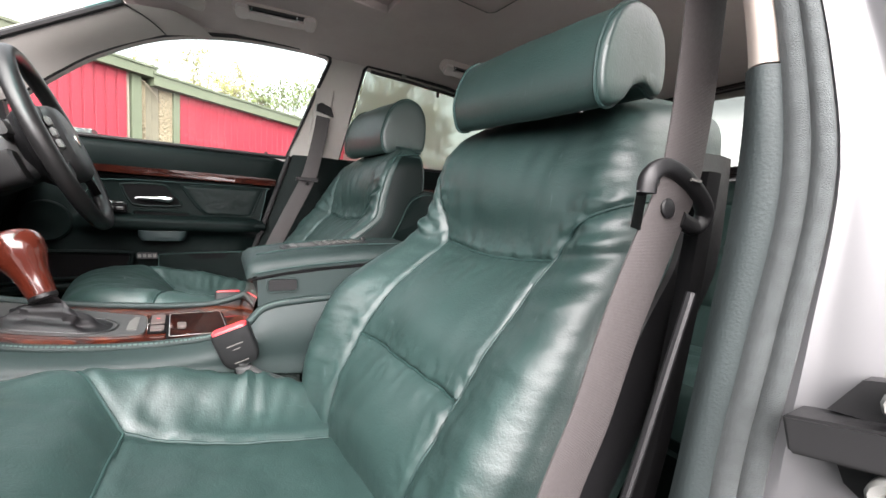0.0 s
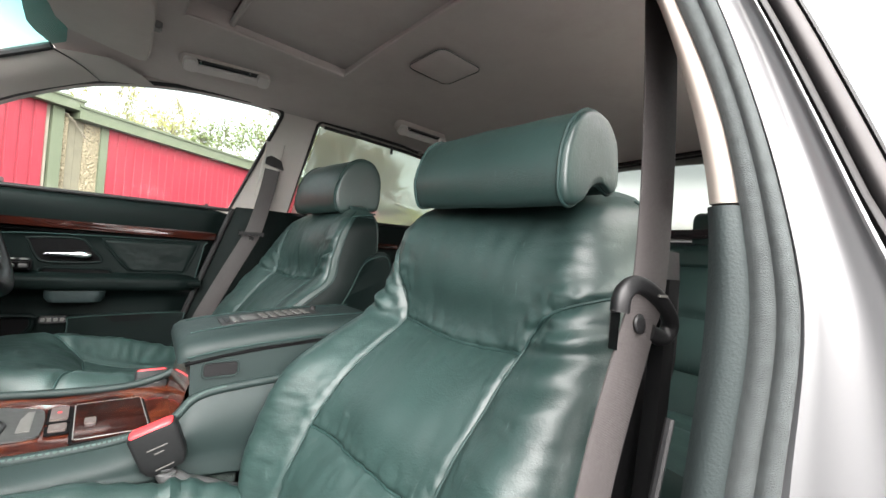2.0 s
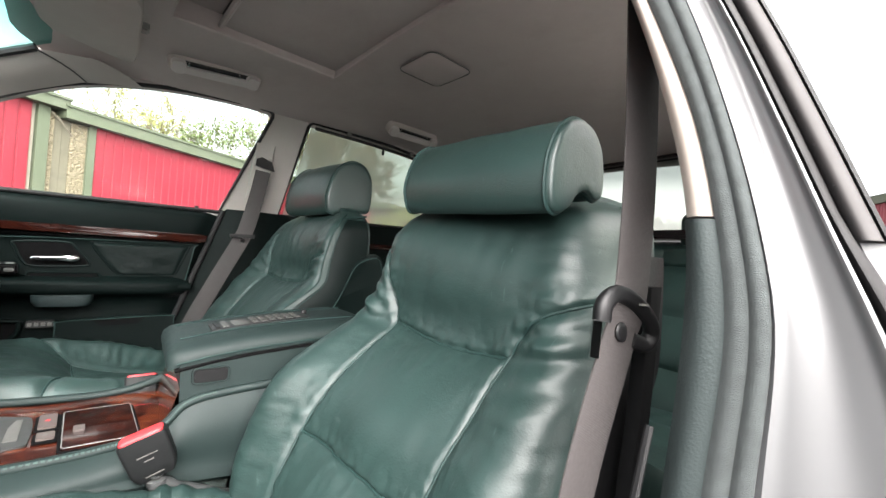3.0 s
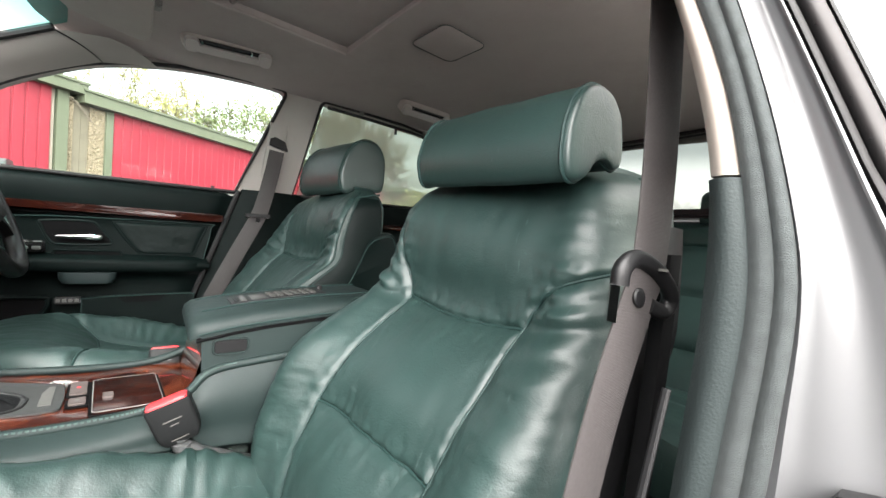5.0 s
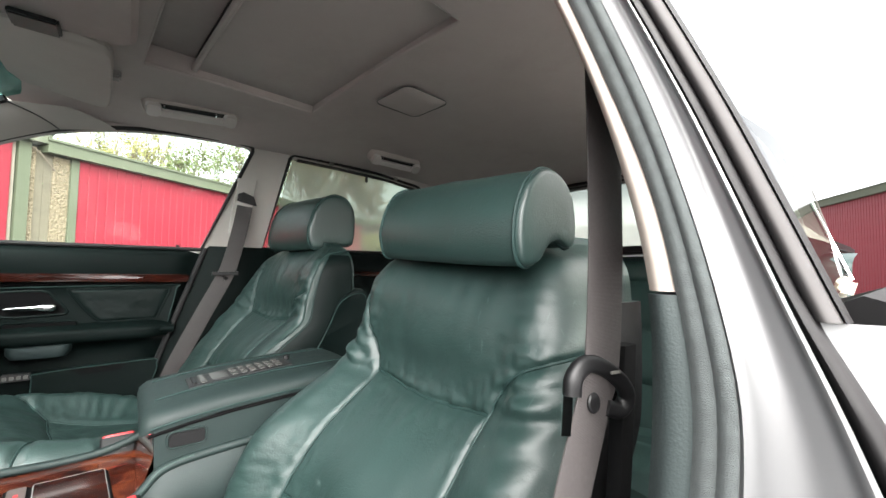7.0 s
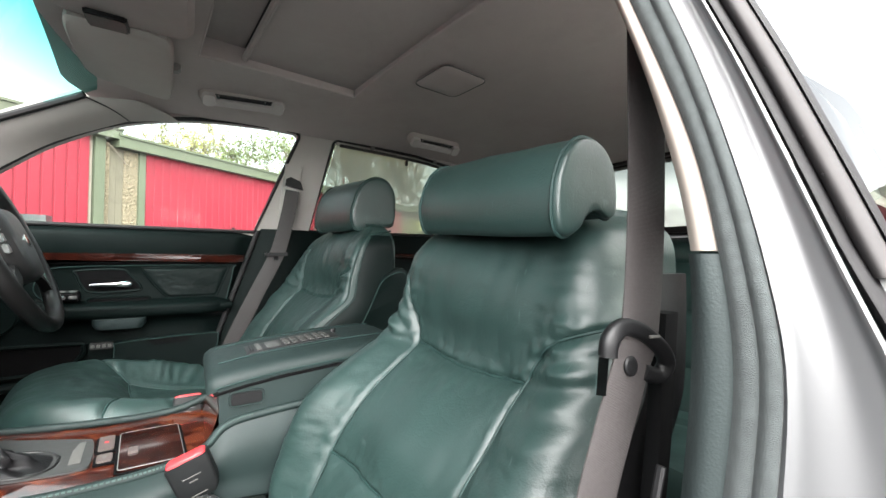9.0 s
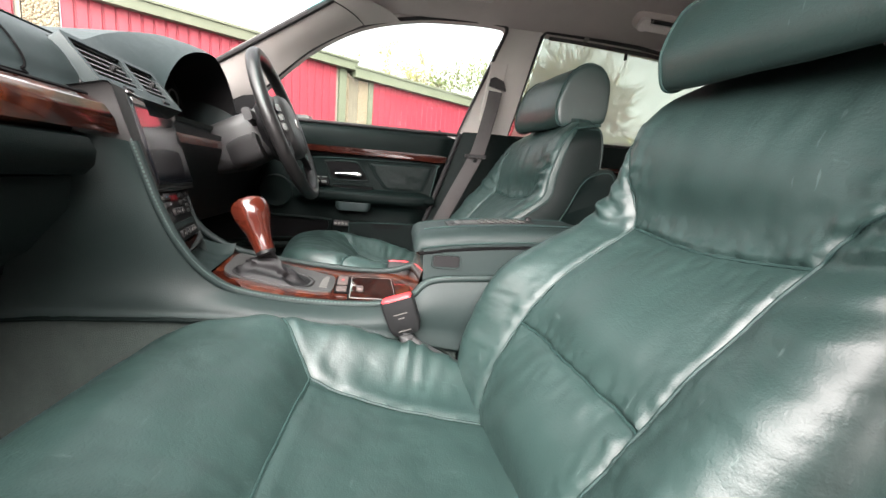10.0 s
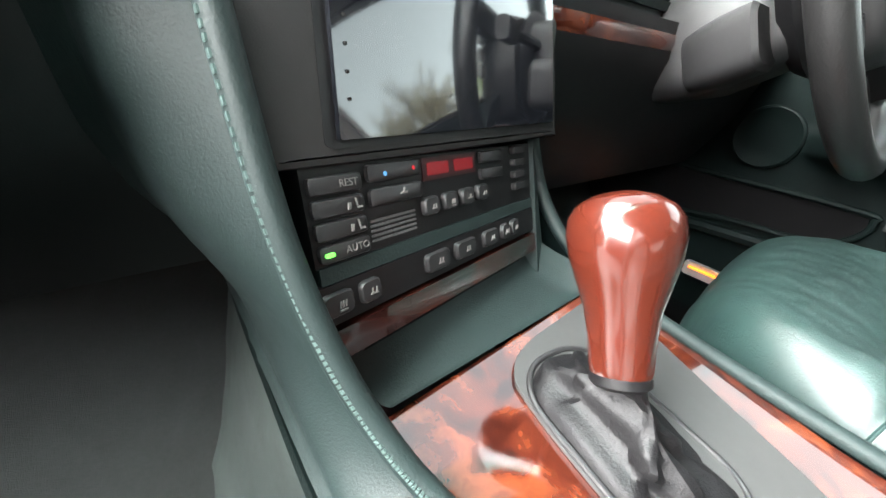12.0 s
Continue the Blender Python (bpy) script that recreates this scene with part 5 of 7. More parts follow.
        top_line = [edge_line[-1].lerp(at(form.w_in(0.905) - 0.004, rear_at(0.905) + TWIST(0.905) * 0.23, 0.918), k / 6) for k in range(1, 7)]
        part("bold_piping", tube(edge_line + top_line, 0.0028, 8), PIPING, cheek, "bold leather piping round the side")
        part("cheek_seam", tube([at(form.w_in(z) + 0.0035, lerp(back_front(form.w_in(z) * 0.97, z, seed, False, form), rear_at(z) + TWIST(z) * 0.23, 0.14), z) for z in zs], 0.0013, 6), PIPING, cheek)
    else:
        # black moulded shell over the outer side and back
        zs = [0.42 + 0.44 * i / 50 for i in range(51)]
        part("back_shell", loft([[at(-form.w_out(z) + a, lerp(back_front(-form.w_out(z) * 0.93, z, seed, False, form) - 0.03, BACK_Y(z) - TWIST(z) * 0.2 - 0.115, k), z) for k, a in ((0.0, 0.012), (0.05, -0.003), (0.5, -0.008), (0.95, -0.004), (1.0, 0.02), (0.6, 0.04))] for z in zs]), BLACK, seat, "black moulded outer side shell")
    # piping where the front meets the sides
    for sg in (1, -1):
        zs = [0.45 + 0.47 * i / 40 for i in range(41)]
        half = form.w_in if sg > 0 else form.w_out
        pts = [at(sg * half(z) * 0.988, back_front(sg * half(z) * 0.985, z, 0, False, form), z) for z in zs]
        part("edge_piping", tube(pts, 0.0022, 6), PIPING, backrest)

    rings = []
    for i in range(101):
        y = lerp(-0.08, 0.505, i / 100)
        w = CUSH_W(y)
        r = [at(s, y, cush_top(s, y, seed)) for s in (lerp(-w, w, k / 90) for k in range(91))]
        low = min(0.36, CUSH_MID(y) - 0.06)
        r += [at(w, y, lerp(r[-1].z - lift, low, 0.5)), at(w - 0.004, y - 0.004, low), at(-w + 0.004, y - 0.004, low), at(-w, y, lerp(r[0].z - lift, low, 0.5))]
        rings.append(r)
    cushion = part("cushion", loft(rings), LEATHER, seat)
    for l in CUSH_SEAMS:
        pts = [at(p.x, p.y, cush_top(p.x, p.y, seed) + 0.0016) for p in smoothed([(a, b, 0) for a, b in l], 10)]
        part("piping", tube(pts, 0.0017, 6), PIPING, cushion, "thin leather piping along a seam")
    part("seat_base", block(at(0, 0.17, 0.30), (0.4, 0.5, 0.16)), BLACK, seat, bevel=0.02)
    # moulded side shields
    for sg in (1, -1):
        pts = [(-0.14, 0.34), (0.40, 0.34), (0.42, 0.38), (0.36, 0.43), (0.05, 0.42), (-0.06, 0.47), (-0.13, 0.46)]
        part("side_shield", slab(pts, 0.20, 0.232, lambda p, q, d, sg=sg: at(sg * d, p, q)), VINYL, seat, bevel=0.008)

    # headrest: a D-shaped roll across the seat
    prof = [(-0.159, 0.897), (-0.148, 0.905), (-0.143, 0.93), (-0.149, 0.963), (-0.163, 0.988), (-0.187, 1.003), (-0.215, 1.0), (-0.236, 0.98), (-0.243, 0.95), (-0.241, 0.925), (-0.228, 0.919), (-0.21, 0.926), (-0.19, 0.92), (-0.175, 0.903)]
    if flip < 0:
        prof[9:] = [(-0.244, 0.922), (-0.238, 0.908), (-0.216, 0.904), (-0.19, 0.906), (-0.175, 0.899)]
    prof = [(p.x, p.y) for p in smoothed([(a, b, 0) for a, b in prof], 4, True)]
    rings, ends = [], []
    for s, k in ((-0.1515, 0.55), (-0.1515, 0.86), (-0.1505, 0.94), (-0.148, 0.985), (-0.143, 1), (-0.10, 1.02), (-0.05, 1.03), (0.0, 1.035), (0.05, 1.03), (0.09, 1.02), (0.113, 1), (0.118, 0.985), (0.1205, 0.94), (0.1215, 0.86), (0.1215, 0.55)):
        tall, deep = (1.0, 1.0) if flip > 0 else (1.42, 1.30)
        set_back = 0.0 if flip > 0 else -0.043
        if flip < 0:
            s *= 1.0 if s > 0 else 0.75
        rings.append([at(s - 0.015 * flip, -0.193 + set_back + (a + 0.193) * k * deep + 0.02 * (s + 0.15), 0.95 + head_lift + (b - 0.95) * k * tall + (0.05 if flip > 0 else 0.0) * (s + 0.15)) for a, b in prof])
    rings = [[p + Vector((0, 0.0016 * noise.noise(p * 40), 0.0016 * noise.noise(p * 33 + Vector((5, 0, 0))))) for p in r] for r in rings]
    head = part("headrest", loft(rings), LEATHER, seat)
    for i in (4, 10):
        part("headrest_piping", tube([p + (p - sum(rings[i], Vector()) / len(rings[i])) * 0.012 for p in rings[i]], 0.0022, 6, closed=True, up=(1, 0.02, 0.03)), PIPING, head, "leather piping round the headrest's end")
    for s in (-0.075, 0.045):
        part("headrest_post", tube([at(s, -0.235 + set_back, 0.88), at(s, -0.215 + set_back, 0.935 + head_lift)], 0.0055, 10), CHROME, head, "chrome headrest post")
        part("post_sleeve", loft([[at(s, -0.225 + set_back, 0) + Vector((a, b, z)) for a, b in circle(r, 12)] for z, r in ((0.925, 0.013), (0.948, 0.013), (0.95, 0.010))]), BLACK, head)
    return seat


build_seat(-0.360, 1, 0.0, 0.0, 0.0, 0.0, 0.0, "dark green leather front passenger seat with piped seams", NEAR)
build_seat(0.385, -1, 0.02, 0.048, 11.0, -0.2, 0.07, "dark green leather driver seat with raised headrest", FAR)
# rear bench: rolled pleats on the backrest, a deep cushion, a folded centre rest
bench = thing("rear_bench", (0, -0.9, 0.2), "dark green leather rear bench seat in shade", "seat")


def bench_back(u, v):
    x, z = lerp(-0.66, 0.66, u), lerp(0.40, 0.955, v)
    roll = abs(math.sin(math.pi * v * 3.6)) ** 0.5
    y = -1.0 - 0.30 * v + 0.03 * roll + 0.02 * hump(abs(x) - 0.36, 0.2) - 0.012 * hump(abs(x) - 0.17, 0.012)
    if v > 0.93:
        y -= 0.12 * ((v - 0.93) / 0.07) ** 2
    return Vector((x, y + 0.004 * noise.noise(Vector((x * 9, z * 14, 2))), z))


def bench_seat(u, v):
    x, y = lerp(-0.66, 0.66, u), lerp(-1.05, -0.55, v)
    z = 0.435 + 0.03 * v + 0.025 * hump(abs(x) - 0.36, 0.2) - 0.012 * hump(abs(x) - 0.17, 0.012) - 0.01 * hump(v - 0.35, 0.03)
    if v > 0.9:
        z -= 0.2 * ((v - 0.9) / 0.1) ** 2
    return Vector((x, y, z + 0.005 * noise.noise(Vector((x * 11, y * 11, 7)))))


part("backrest", sheet(bench_back, 60, 60), LEATHER, bench)
part("cushion", sheet(bench_seat, 60, 30), LEATHER, bench)
part("seat_front", block((0, -0.57, 0.29), (1.32, 0.06, 0.2)), VINYL, bench, bevel=0.02)
for x in (-0.34, 0.34):
    hr = part("headrest", loft([[Vector((x + s, -1.33 + b * k, 0.985 + c * k)) for b, c in roundrect(0.09, 0.13, 0.035, 4)] for s, k in ((-0.13, 0.6), (-0.128, 0.9), (-0.118, 1), (0.118, 1), (0.128, 0.9), (0.13, 0.6))]), LEATHER, bench)

# ---- dashboard ----
def C(x, y, z):
    """The dashboard, roof fittings and wheel stand five and a half degrees askew to the plan's axes."""
    return Vector((x - 0.096 * (y - 0.3), y + 0.096 * x, z))


dash = thing("dashboard", (0, 0.8, 0.5), "dark green soft dashboard with burl wood strip and air vents", "dashboard")
TOP = smoothed([(0.548, 0.838, 0), (0.562, 0.845, 0), (0.570, 0.857, 0), (0.578, 0.876, 0), (0.60, 0.905, 0), (0.65, 0.93, 0), (0.72, 0.944, 0), (0.85, 0.95, 0), (1.12, 0.95, 0)], 5)


def dash_top(u, v):
    x = lerp(-0.75, 0.75, u)
    p = TOP[round(v * (len(TOP) - 1))]
    z = p.y - 0.02 * max(0, -x - 0.45) / 0.3 * max(0, p.y - 0.85) * 5
    y = p.x + 0.25 * max(0, -x - 0.5) ** 2
    if -0.157 < x < 0.09 and p.x < 0.602:
        y += 0.035
    if 0.085 < x < 0.51 and p.x < 0.74:
        z = min(z, 0.856)
        y = max(y, 0.60)
    return C(x, y, z)


part("dash_top", sheet(dash_top, 150, len(TOP) - 1), PADDED, dash)
# black, so that the core reads as the shaded void under the column
part("dash_core", slab([(1.12, 0.60), (0.66, 0.62), (0.60, 0.72), (0.575, 0.80), (0.575, 0.84), (1.12, 0.84)], -0.75, 0.75, lambda p, q, d: C(d, p, q)), BLACK, dash)
# airbag lid seam
LID = smoothed([(-0.72, 0.566, 0), (-0.30, 0.566, 0), (-0.255, 0.569, 0), (-0.246, 0.577, 0), (-0.255, 0.598, 0), (-0.29, 0.628, 0), (-0.36, 0.665, 0), (-0.45, 0.69, 0), (-0.72, 0.70, 0)], 8)


def top_z(y):
    ys = [p.x for p in TOP]
    k = max(i for i in range(len(ys) - 1) if ys[i] <= max(y, ys[0]))
    t = (y - ys[k]) / (ys[k + 1] - ys[k])
    return lerp(TOP[k].y, TOP[k + 1].y, t)


part("airbag_seam", tube([C(p.x, p.y - 0.0005, top_z(p.y) + 0.0002) for p in LID], 0.0013, 6), DARK, dash, "dark gap round the airbag lid")
# burl wood strip with slanted end
WOODP = [(0.525, 0.797), (0.517, 0.802), (0.513, 0.818), (0.516, 0.832), (0.526, 0.838), (0.545, 0.838), (0.545, 0.797)]


def wood_ring(x, dx):
    return [C(x + dx * (0.838 - q) / 0.04, p + 0.25 * max(0, -x - 0.5) ** 2, q) for p, q in WOODP]


part("wood_strip", loft([wood_ring(x, d) for x, d in ((-0.74, 0), (-0.6, 0), (-0.45, 0.0), (-0.3, 0.01), (-0.235, 0.035), (-0.231, 0.036))]), WOOD, dash, "glossy reddish burl walnut strip")
part("wood_strip", loft([[C(x, p + 0.06, q) for p, q in WOODP] for x in (0.075, 0.2, 0.74)]), WOOD, dash, "glossy reddish burl walnut strip")
part("shadow_gap", tube([C(-0.74, 0.548, 0.843), C(-0.2, 0.548, 0.843)], 0.003, 6), DARK, dash)
# glove box
part("glove_roll", loft([[C(x, p, q) for p, q in ((0.518, 0.755), (0.508, 0.765), (0.505, 0.78), (0.512, 0.793), (0.53, 0.797), (0.56, 0.79), (0.56, 0.755))] for x in (-0.74, -0.5, -0.268, -0.262)]), VINYL, dash, bevel=0.002)
part("glove_lid", loft([[C(x + k, p, q) for (p, q), k in zip(((0.53, 0.752), (0.528, 0.72), (0.545, 0.68), (0.58, 0.65), (0.70, 0.63), (0.70, 0.752)), (0.01, 0.0, -0.03, -0.05, -0.06, 0.0))] for x in (-0.74, -0.29, -0.272)]), VINYL, dash, "dark glove box lid", bevel=0.004)
part("glove_handle", block(C(-0.47, 0.528, 0.728), (0.13, 0.012, 0.018), pose(0, 0, 0, 0, 0, 5.5)), BLACK, dash, bevel=0.004)
# instrument hood
CREST = smoothed([(-0.1, 0.62, 0.918), (-0.02, 0.645, 0.945), (0.06, 0.66, 0.976), (0.174, 0.67, 1.013), (0.29, 0.67, 1.041), (0.40, 0.67, 1.054), (0.48, 0.66, 1.045), (0.535, 0.64, 1.0), (0.555, 0.62, 0.93), (0.56, 0.60, 0.86)], 5)
EDGE = smoothed([(0.075, 0.60, 0.862), (0.085, 0.60, 0.875), (0.10, 0.60, 0.90), (0.145, 0.605, 0.945), (0.215, 0.61, 0.99), (0.32, 0.615, 1.026), (0.42, 0.615, 1.036), (0.495, 0.61, 0.99), (0.515, 0.60, 0.92), (0.515, 0.60, 0.862)], 5)
NH = len(CREST) - 1


def hood(u, v):
    a, b = EDGE[round(u * NH)], CREST[round(u * NH)]
    if v <= 0.5:
        return C(*(a.lerp(b, v * 2) + Vector((0, 0, 0.006 * math.sin(math.pi * v * 2)))))
    t = (v - 0.5) * 2
    return C(b.x * (1 + 0.12 * t), lerp(b.y, 1.1, t), lerp(b.z, 0.945, t ** 1.4))


part("instrument_hood", sheet(hood, NH, 20), PADDED, dash)
part("hood_lining", sheet(lambda u, v: C(*(EDGE[round(u * NH)] + Vector((0, 0.002 + 0.16 * v, -0.03 * v)))), NH, 6), BLACK, dash)
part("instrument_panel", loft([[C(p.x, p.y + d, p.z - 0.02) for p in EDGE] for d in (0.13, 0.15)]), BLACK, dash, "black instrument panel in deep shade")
part("binnacle_floor", block(C(0.295, 0.68, 0.857), (0.46, 0.17, 0.01), pose(0, 0, 0, 0, 0, 5.5)), VINYL, dash)
for gx, gz, r in ((0.14, 0.915, 0.026), (0.225, 0.935, 0.045), (0.345, 0.94, 0.045), (0.44, 0.925, 0.028)):
    part("gauge_ring", tube([C(gx + r * math.cos(a), 0.727, gz + r * math.sin(a)) for a in (2 * math.pi * i / 28 for i in range(28))], 0.0025, 6, closed=True, up=(0.05, 1, 0.02)), GREYPLASTIC, dash, "thin grey gauge ring")
    part("gauge_needle", block(C(gx - r * 0.35, 0.726, gz - r * 0.2), (r * 0.9, 0.002, 0.003), pose(0, 0, 0, 0, 25, 5)), RED, dash, "red needle")
# centre air vents


def vent_at(x, q, d=0.0):
    """On the sloping vent face: q up the slope, d inwards."""
    return C(x, 0.552 + 0.61 * q + 0.79 * d, 0.856 + 0.79 * q - 0.61 * d)


part("vent_frame", pierced(roundrect(0.212, 0.074, 0.006, 3, -0.06, 0.037), [roundrect(0.104, 0.050, 0.004, 3, -0.106, 0.042), roundrect(0.078, 0.050, 0.004, 3, -0.004, 0.042)], lambda p, q, d: vent_at(p, q, 0.024 - d), 0.030), PADDED, dash)
for vx, w in ((-0.106, 0.104), (-0.004, 0.078)):
    part("vent_duct", loft([[vent_at(vx + a, 0.042 + b, d) for a, b in roundrect(w + 0.004, 0.054, 0.006, 3)] for d in (0.022, 0.05)]), DARK, dash)
    for k in range(6):
        q = 0.0195 + 0.0095 * k
        part("vent_slat", loft([[vent_at(vx + sx * (w / 2 - 0.001), q + a, 0.002 + b) for a, b in ((-0.0014, -0.004), (0.0010, -0.004), (0.0040, 0.010), (0.0020, 0.010))] for sx in (-1, 1)]), SLAT, dash, smooth=False)
    part("vent_tab", block(vent_at(vx + 0.01, 0.042, -0.004), (0.006, 0.006, 0.01), pose(0, 0, 0, 30, 0, 5.5)), BLACK, dash, bevel=0.001)
    part("vent_wheel", loft([[vent_at(vx + sx * 0.009, 0.008 + 0.003 * math.cos(a), -0.006 + 0.003 * math.sin(a)) for a in (2 * math.pi * i / 10 for i in range(10))] for sx in (-1, 1)]), BLACK, dash)
# demister grille on the dash top
for k in range(12):
    y = 0.640 + 0.0085 * k
    part("demister_slat", tube([C(-0.235 + 0.010 * abs(k - 4) ** 0.7, y, top_z(y) + 0.0004), C(-0.035 + 0.012 * k - 0.002 * k * k * 0.3, y, top_z(y) + 0.0004)], 0.0018, 5), VINYL, dash)
part("demister_rim", tube([C(x, y, top_z(y) + 0.0006) for x, y in ((-0.25, 0.655), (-0.235, 0.634), (-0.19, 0.630), (-0.04, 0.632), (-0.005, 0.645), (0.03, 0.69), (0.045, 0.735), (-0.15, 0.742), (-0.225, 0.72))], 0.0016, 6, closed=True), VINYL, dash)

# ---- touch screen ----
screen = thing("display_screen", (-0.05, 0.52, 0.74), "black touch screen unit standing proud of the dashboard", "screen")
S0, SU, SV = Vector((-0.164, 0.486, 0.743)), Vector((0.208, 0.063, -0.004)), Vector((0.006, 0.036, 0.112))
SN = SU.cross(SV).normalized()


def scr(p, q, d):
    return S0 + SU * p + SV * q + SN * d


part("glass_panel", slab(roundrect(1.0, 1.0, 0.008, 2, 0.5, 0.5), 0.0, -0.008, scr), SCREEN, screen, "glossy dark screen glass")
part("bezel", slab(roundrect(1.06, 1.06, 0.03, 3, 0.5, 0.5), -0.003, -0.016, scr), BLACK, screen)
BEZ = [(p.x, p.y) for p in smoothed([(-0.145, -0.05, 0), (-0.12, -0.085, 0), (0.5, -0.095, 0), (1.03, -0.09, 0), (1.06, -0.05, 0), (1.06, 0.5, 0), (1.05, 1.06, 0), (0.4, 1.07, 0), (-0.22, 1.07, 0), (-0.235, 1.0, 0), (-0.20, 0.4, 0)], 3, True)]
part("surround", loft([[scr(lerp(0.45, p, f), lerp(0.48, q, f), d) for p, q in BEZ] for d, f in ((-0.09, 0.98), (-0.008, 1.0), (-0.004, 0.99), (-0.0035, 0.94))]), SURROUND, screen, "matt dark grey surround")
part("top_trim", tube([scr(-0.02, 1.045, -0.002), scr(1.03, 1.045, -0.002)], 0.0018, 6), GREYPLASTIC, screen, "thin pale trim line")
part("top_tab", block(scr(1.02, 1.0, 0.0), (0.012, 0.006, 0.014), pose(0, 0, 0, 0, 0, 15)), GREYPLASTIC, screen, bevel=0.001)
for k in range(8):
    part("side_key", block(scr(0.03, 0.15 + 0.1 * k, 0.0002), (0.0014, 0.001, 0.0014), pose(0, 0, 0, 0, 0, 15)), GREYBLACK, screen)

# ---- climate panel ----
PA, PL = radians(19), radians(15)
PU0, PV0 = Vector((math.cos(PA), math.sin(PA), 0)), Vector((-math.sin(PA) * math.sin(PL), math.cos(PA) * math.sin(PL), math.cos(PL)))
PU, PV = (PU0 - PV0 * 0.05).normalized(), (PV0 + PU0 * 0.05).normalized()
PN = PU.cross(PV)
PO = Vector((-0.189, 0.482, 0.727))


def pan(p, q, d=0.0):
    return PO + PU * p + PV * q + PN * d


def keycap(parent, name, p, q, w, h, mat, d=0.004, label=""):
    return part(name, loft([[pan(p + a * f, q + b * f, z) for a, b in roundrect(w, h, min(w, h) * 0.25, 2)] for z, f in ((-0.002, 1), (d * 0.7, 1), (d, 0.86))]), mat, parent, label)


clim = thing("climate_panel", tuple(PO), "black climate control panel with grey keys and red display", "control panel")
part("panel", slab([(0.005, 0.005), (0.225, 0.005), (0.225, -0.041), (0.005, -0.041)], 0.0, -0.03, pan), BLACK, clim, bevel=0.002)
for k, w in enumerate(("REST", "", "", "AUTO")):
    key = keycap(clim, "key", 0.022, -0.0035 - 0.0105 * k, 0.030, 0.0085, GREYBLACK)
for dx in (-0.0135, 0.0135):
    part("digits", slab(roundrect(0.021, 0.0075, 0.001, 1, 0.113 + dx, -0.0035), 0.0012, 0.0004, pan), REDGLOW, clim, "dim red lit figures")
part("display_glass", slab(roundrect(0.056, 0.0135, 0.001, 2, 0.113, -0.0035), 0.0008, -0.001, pan), REDLIT, clim, "dim red lit display")
for q in (-0.001, -0.0135):
    keycap(clim, "rocker", 0.0615, q + 0.0, 0.04, 0.009, GREYBLACK)
for k in range(4):
    keycap(clim, "key", 0.088 + 0.019 * k, -0.025, 0.014, 0.011, GREYBLACK)
for p, q in ((0.16, -0.001), (0.16, -0.0125)):
    keycap(clim, "key", p, q, 0.03, 0.008, GREYBLACK)
for k in range(4):
    keycap(clim, "small_key", 0.2, 0.001 - 0.0095 * k, 0.018, 0.006, GREYBLACK)
for k in range(5):
    part("speaker_slot", slab(roundrect(0.035, 0.0012, 0.0005, 1, 0.058, -0.0255 - 0.0026 * k), 0.0006, -0.0005, pan), SLAT, clim)
part("green_lamp", slab(roundrect(0.005, 0.002, 0.0006, 1, 0.011, -0.035), 0.0052, 0.004, pan), GREENLIT, clim, "small lit green lamp")


def lettering(text, size, m, mat, parent, name="lettering"):
    cu = bpy.data.curves.new(name, "FONT")
    cu.body, cu.size, cu.align_x, cu.align_y, cu.extrude = text, size, "CENTER", "CENTER", 0.00015
    tmp = bpy.data.objects.new(name, cu)
    scene.collection.objects.link(tmp)
    me = bpy.data.meshes.new_from_object(tmp.evaluated_get(bpy.context.evaluated_depsgraph_get()))
    bpy.data.objects.remove(tmp)
    me.transform(Matrix.Translation(-ORG[parent]) @ m)
    me.materials.append(mat)
    ob = new(name, me)
    ob.parent = parent
    ORG[ob] = ORG[parent]
    return ob


def on_panel(p, q, d):
    return Matrix.Translation(pan(p, q, d)) @ Matrix((PU, PV, PN)).transposed().to_4x4()


lettering("REST", 0.0052, on_panel(0.028, -0.0035, 0.0042), PALE, clim)
lettering("AUTO", 0.0052, on_panel(0.028, -0.035, 0.0042), PALE, clim)
def symbol(parent, name, p, q, kind, size=0.005, d=0.0043):
    """A small printed sign made of plain strokes."""
    strokes = {"seat": ((-0.5, -0.1, 0.3, 0.55, 0.18), (0.35, 0.15, 0.16, 0.6, -0.2), (0.6, -0.3, 0.5, 0.16, 0.0)),
               "fan": ((-0.28, 0.0, 0.5, 0.22, 0.5), (0.28, 0.0, 0.5, 0.22, 0.5), (0.0, 0.28, 0.22, 0.5, 0.5)),
               "screen": ((0.0, -0.1, 0.9, 0.16, 0.0), (-0.25, 0.2, 0.14, 0.5, 0.2), (0.25, 0.2, 0.14, 0.5, 0.2)),
               "heat": ((-0.3, 0.15, 0.14, 0.6, 0.2), (0.0, 0.15, 0.14, 0.6, 0.2), (0.3, 0.15, 0.14, 0.6, 0.2), (0.0, -0.4, 0.9, 0.16, 0.0))}[kind]
    bm = bmesh.new()
    for cx, cy, w, h, skew in strokes:
        quad = [(cx - w / 2, cy - h / 2), (cx + w / 2, cy - h / 2), (cx + w / 2 + skew * h, cy + h / 2), (cx - w / 2 + skew * h, cy + h / 2)]
        slab([(p + a * size, q + b * size) for a, b in quad], d + 0.0003, d - 0.0004, pan, bm)
    return part(name, bm, PALE, parent, smooth=False)


for q in (-0.014, -0.0245):
    symbol(clim, "airflow_mark", 0.029, q, "seat", 0.006)
part("blue_dot", slab(circle(0.0012, 8), 0.0045, 0.004, lambda p, q, d: pan(p + 0.052, q - 0.002, d)), BLUEDOT, clim)
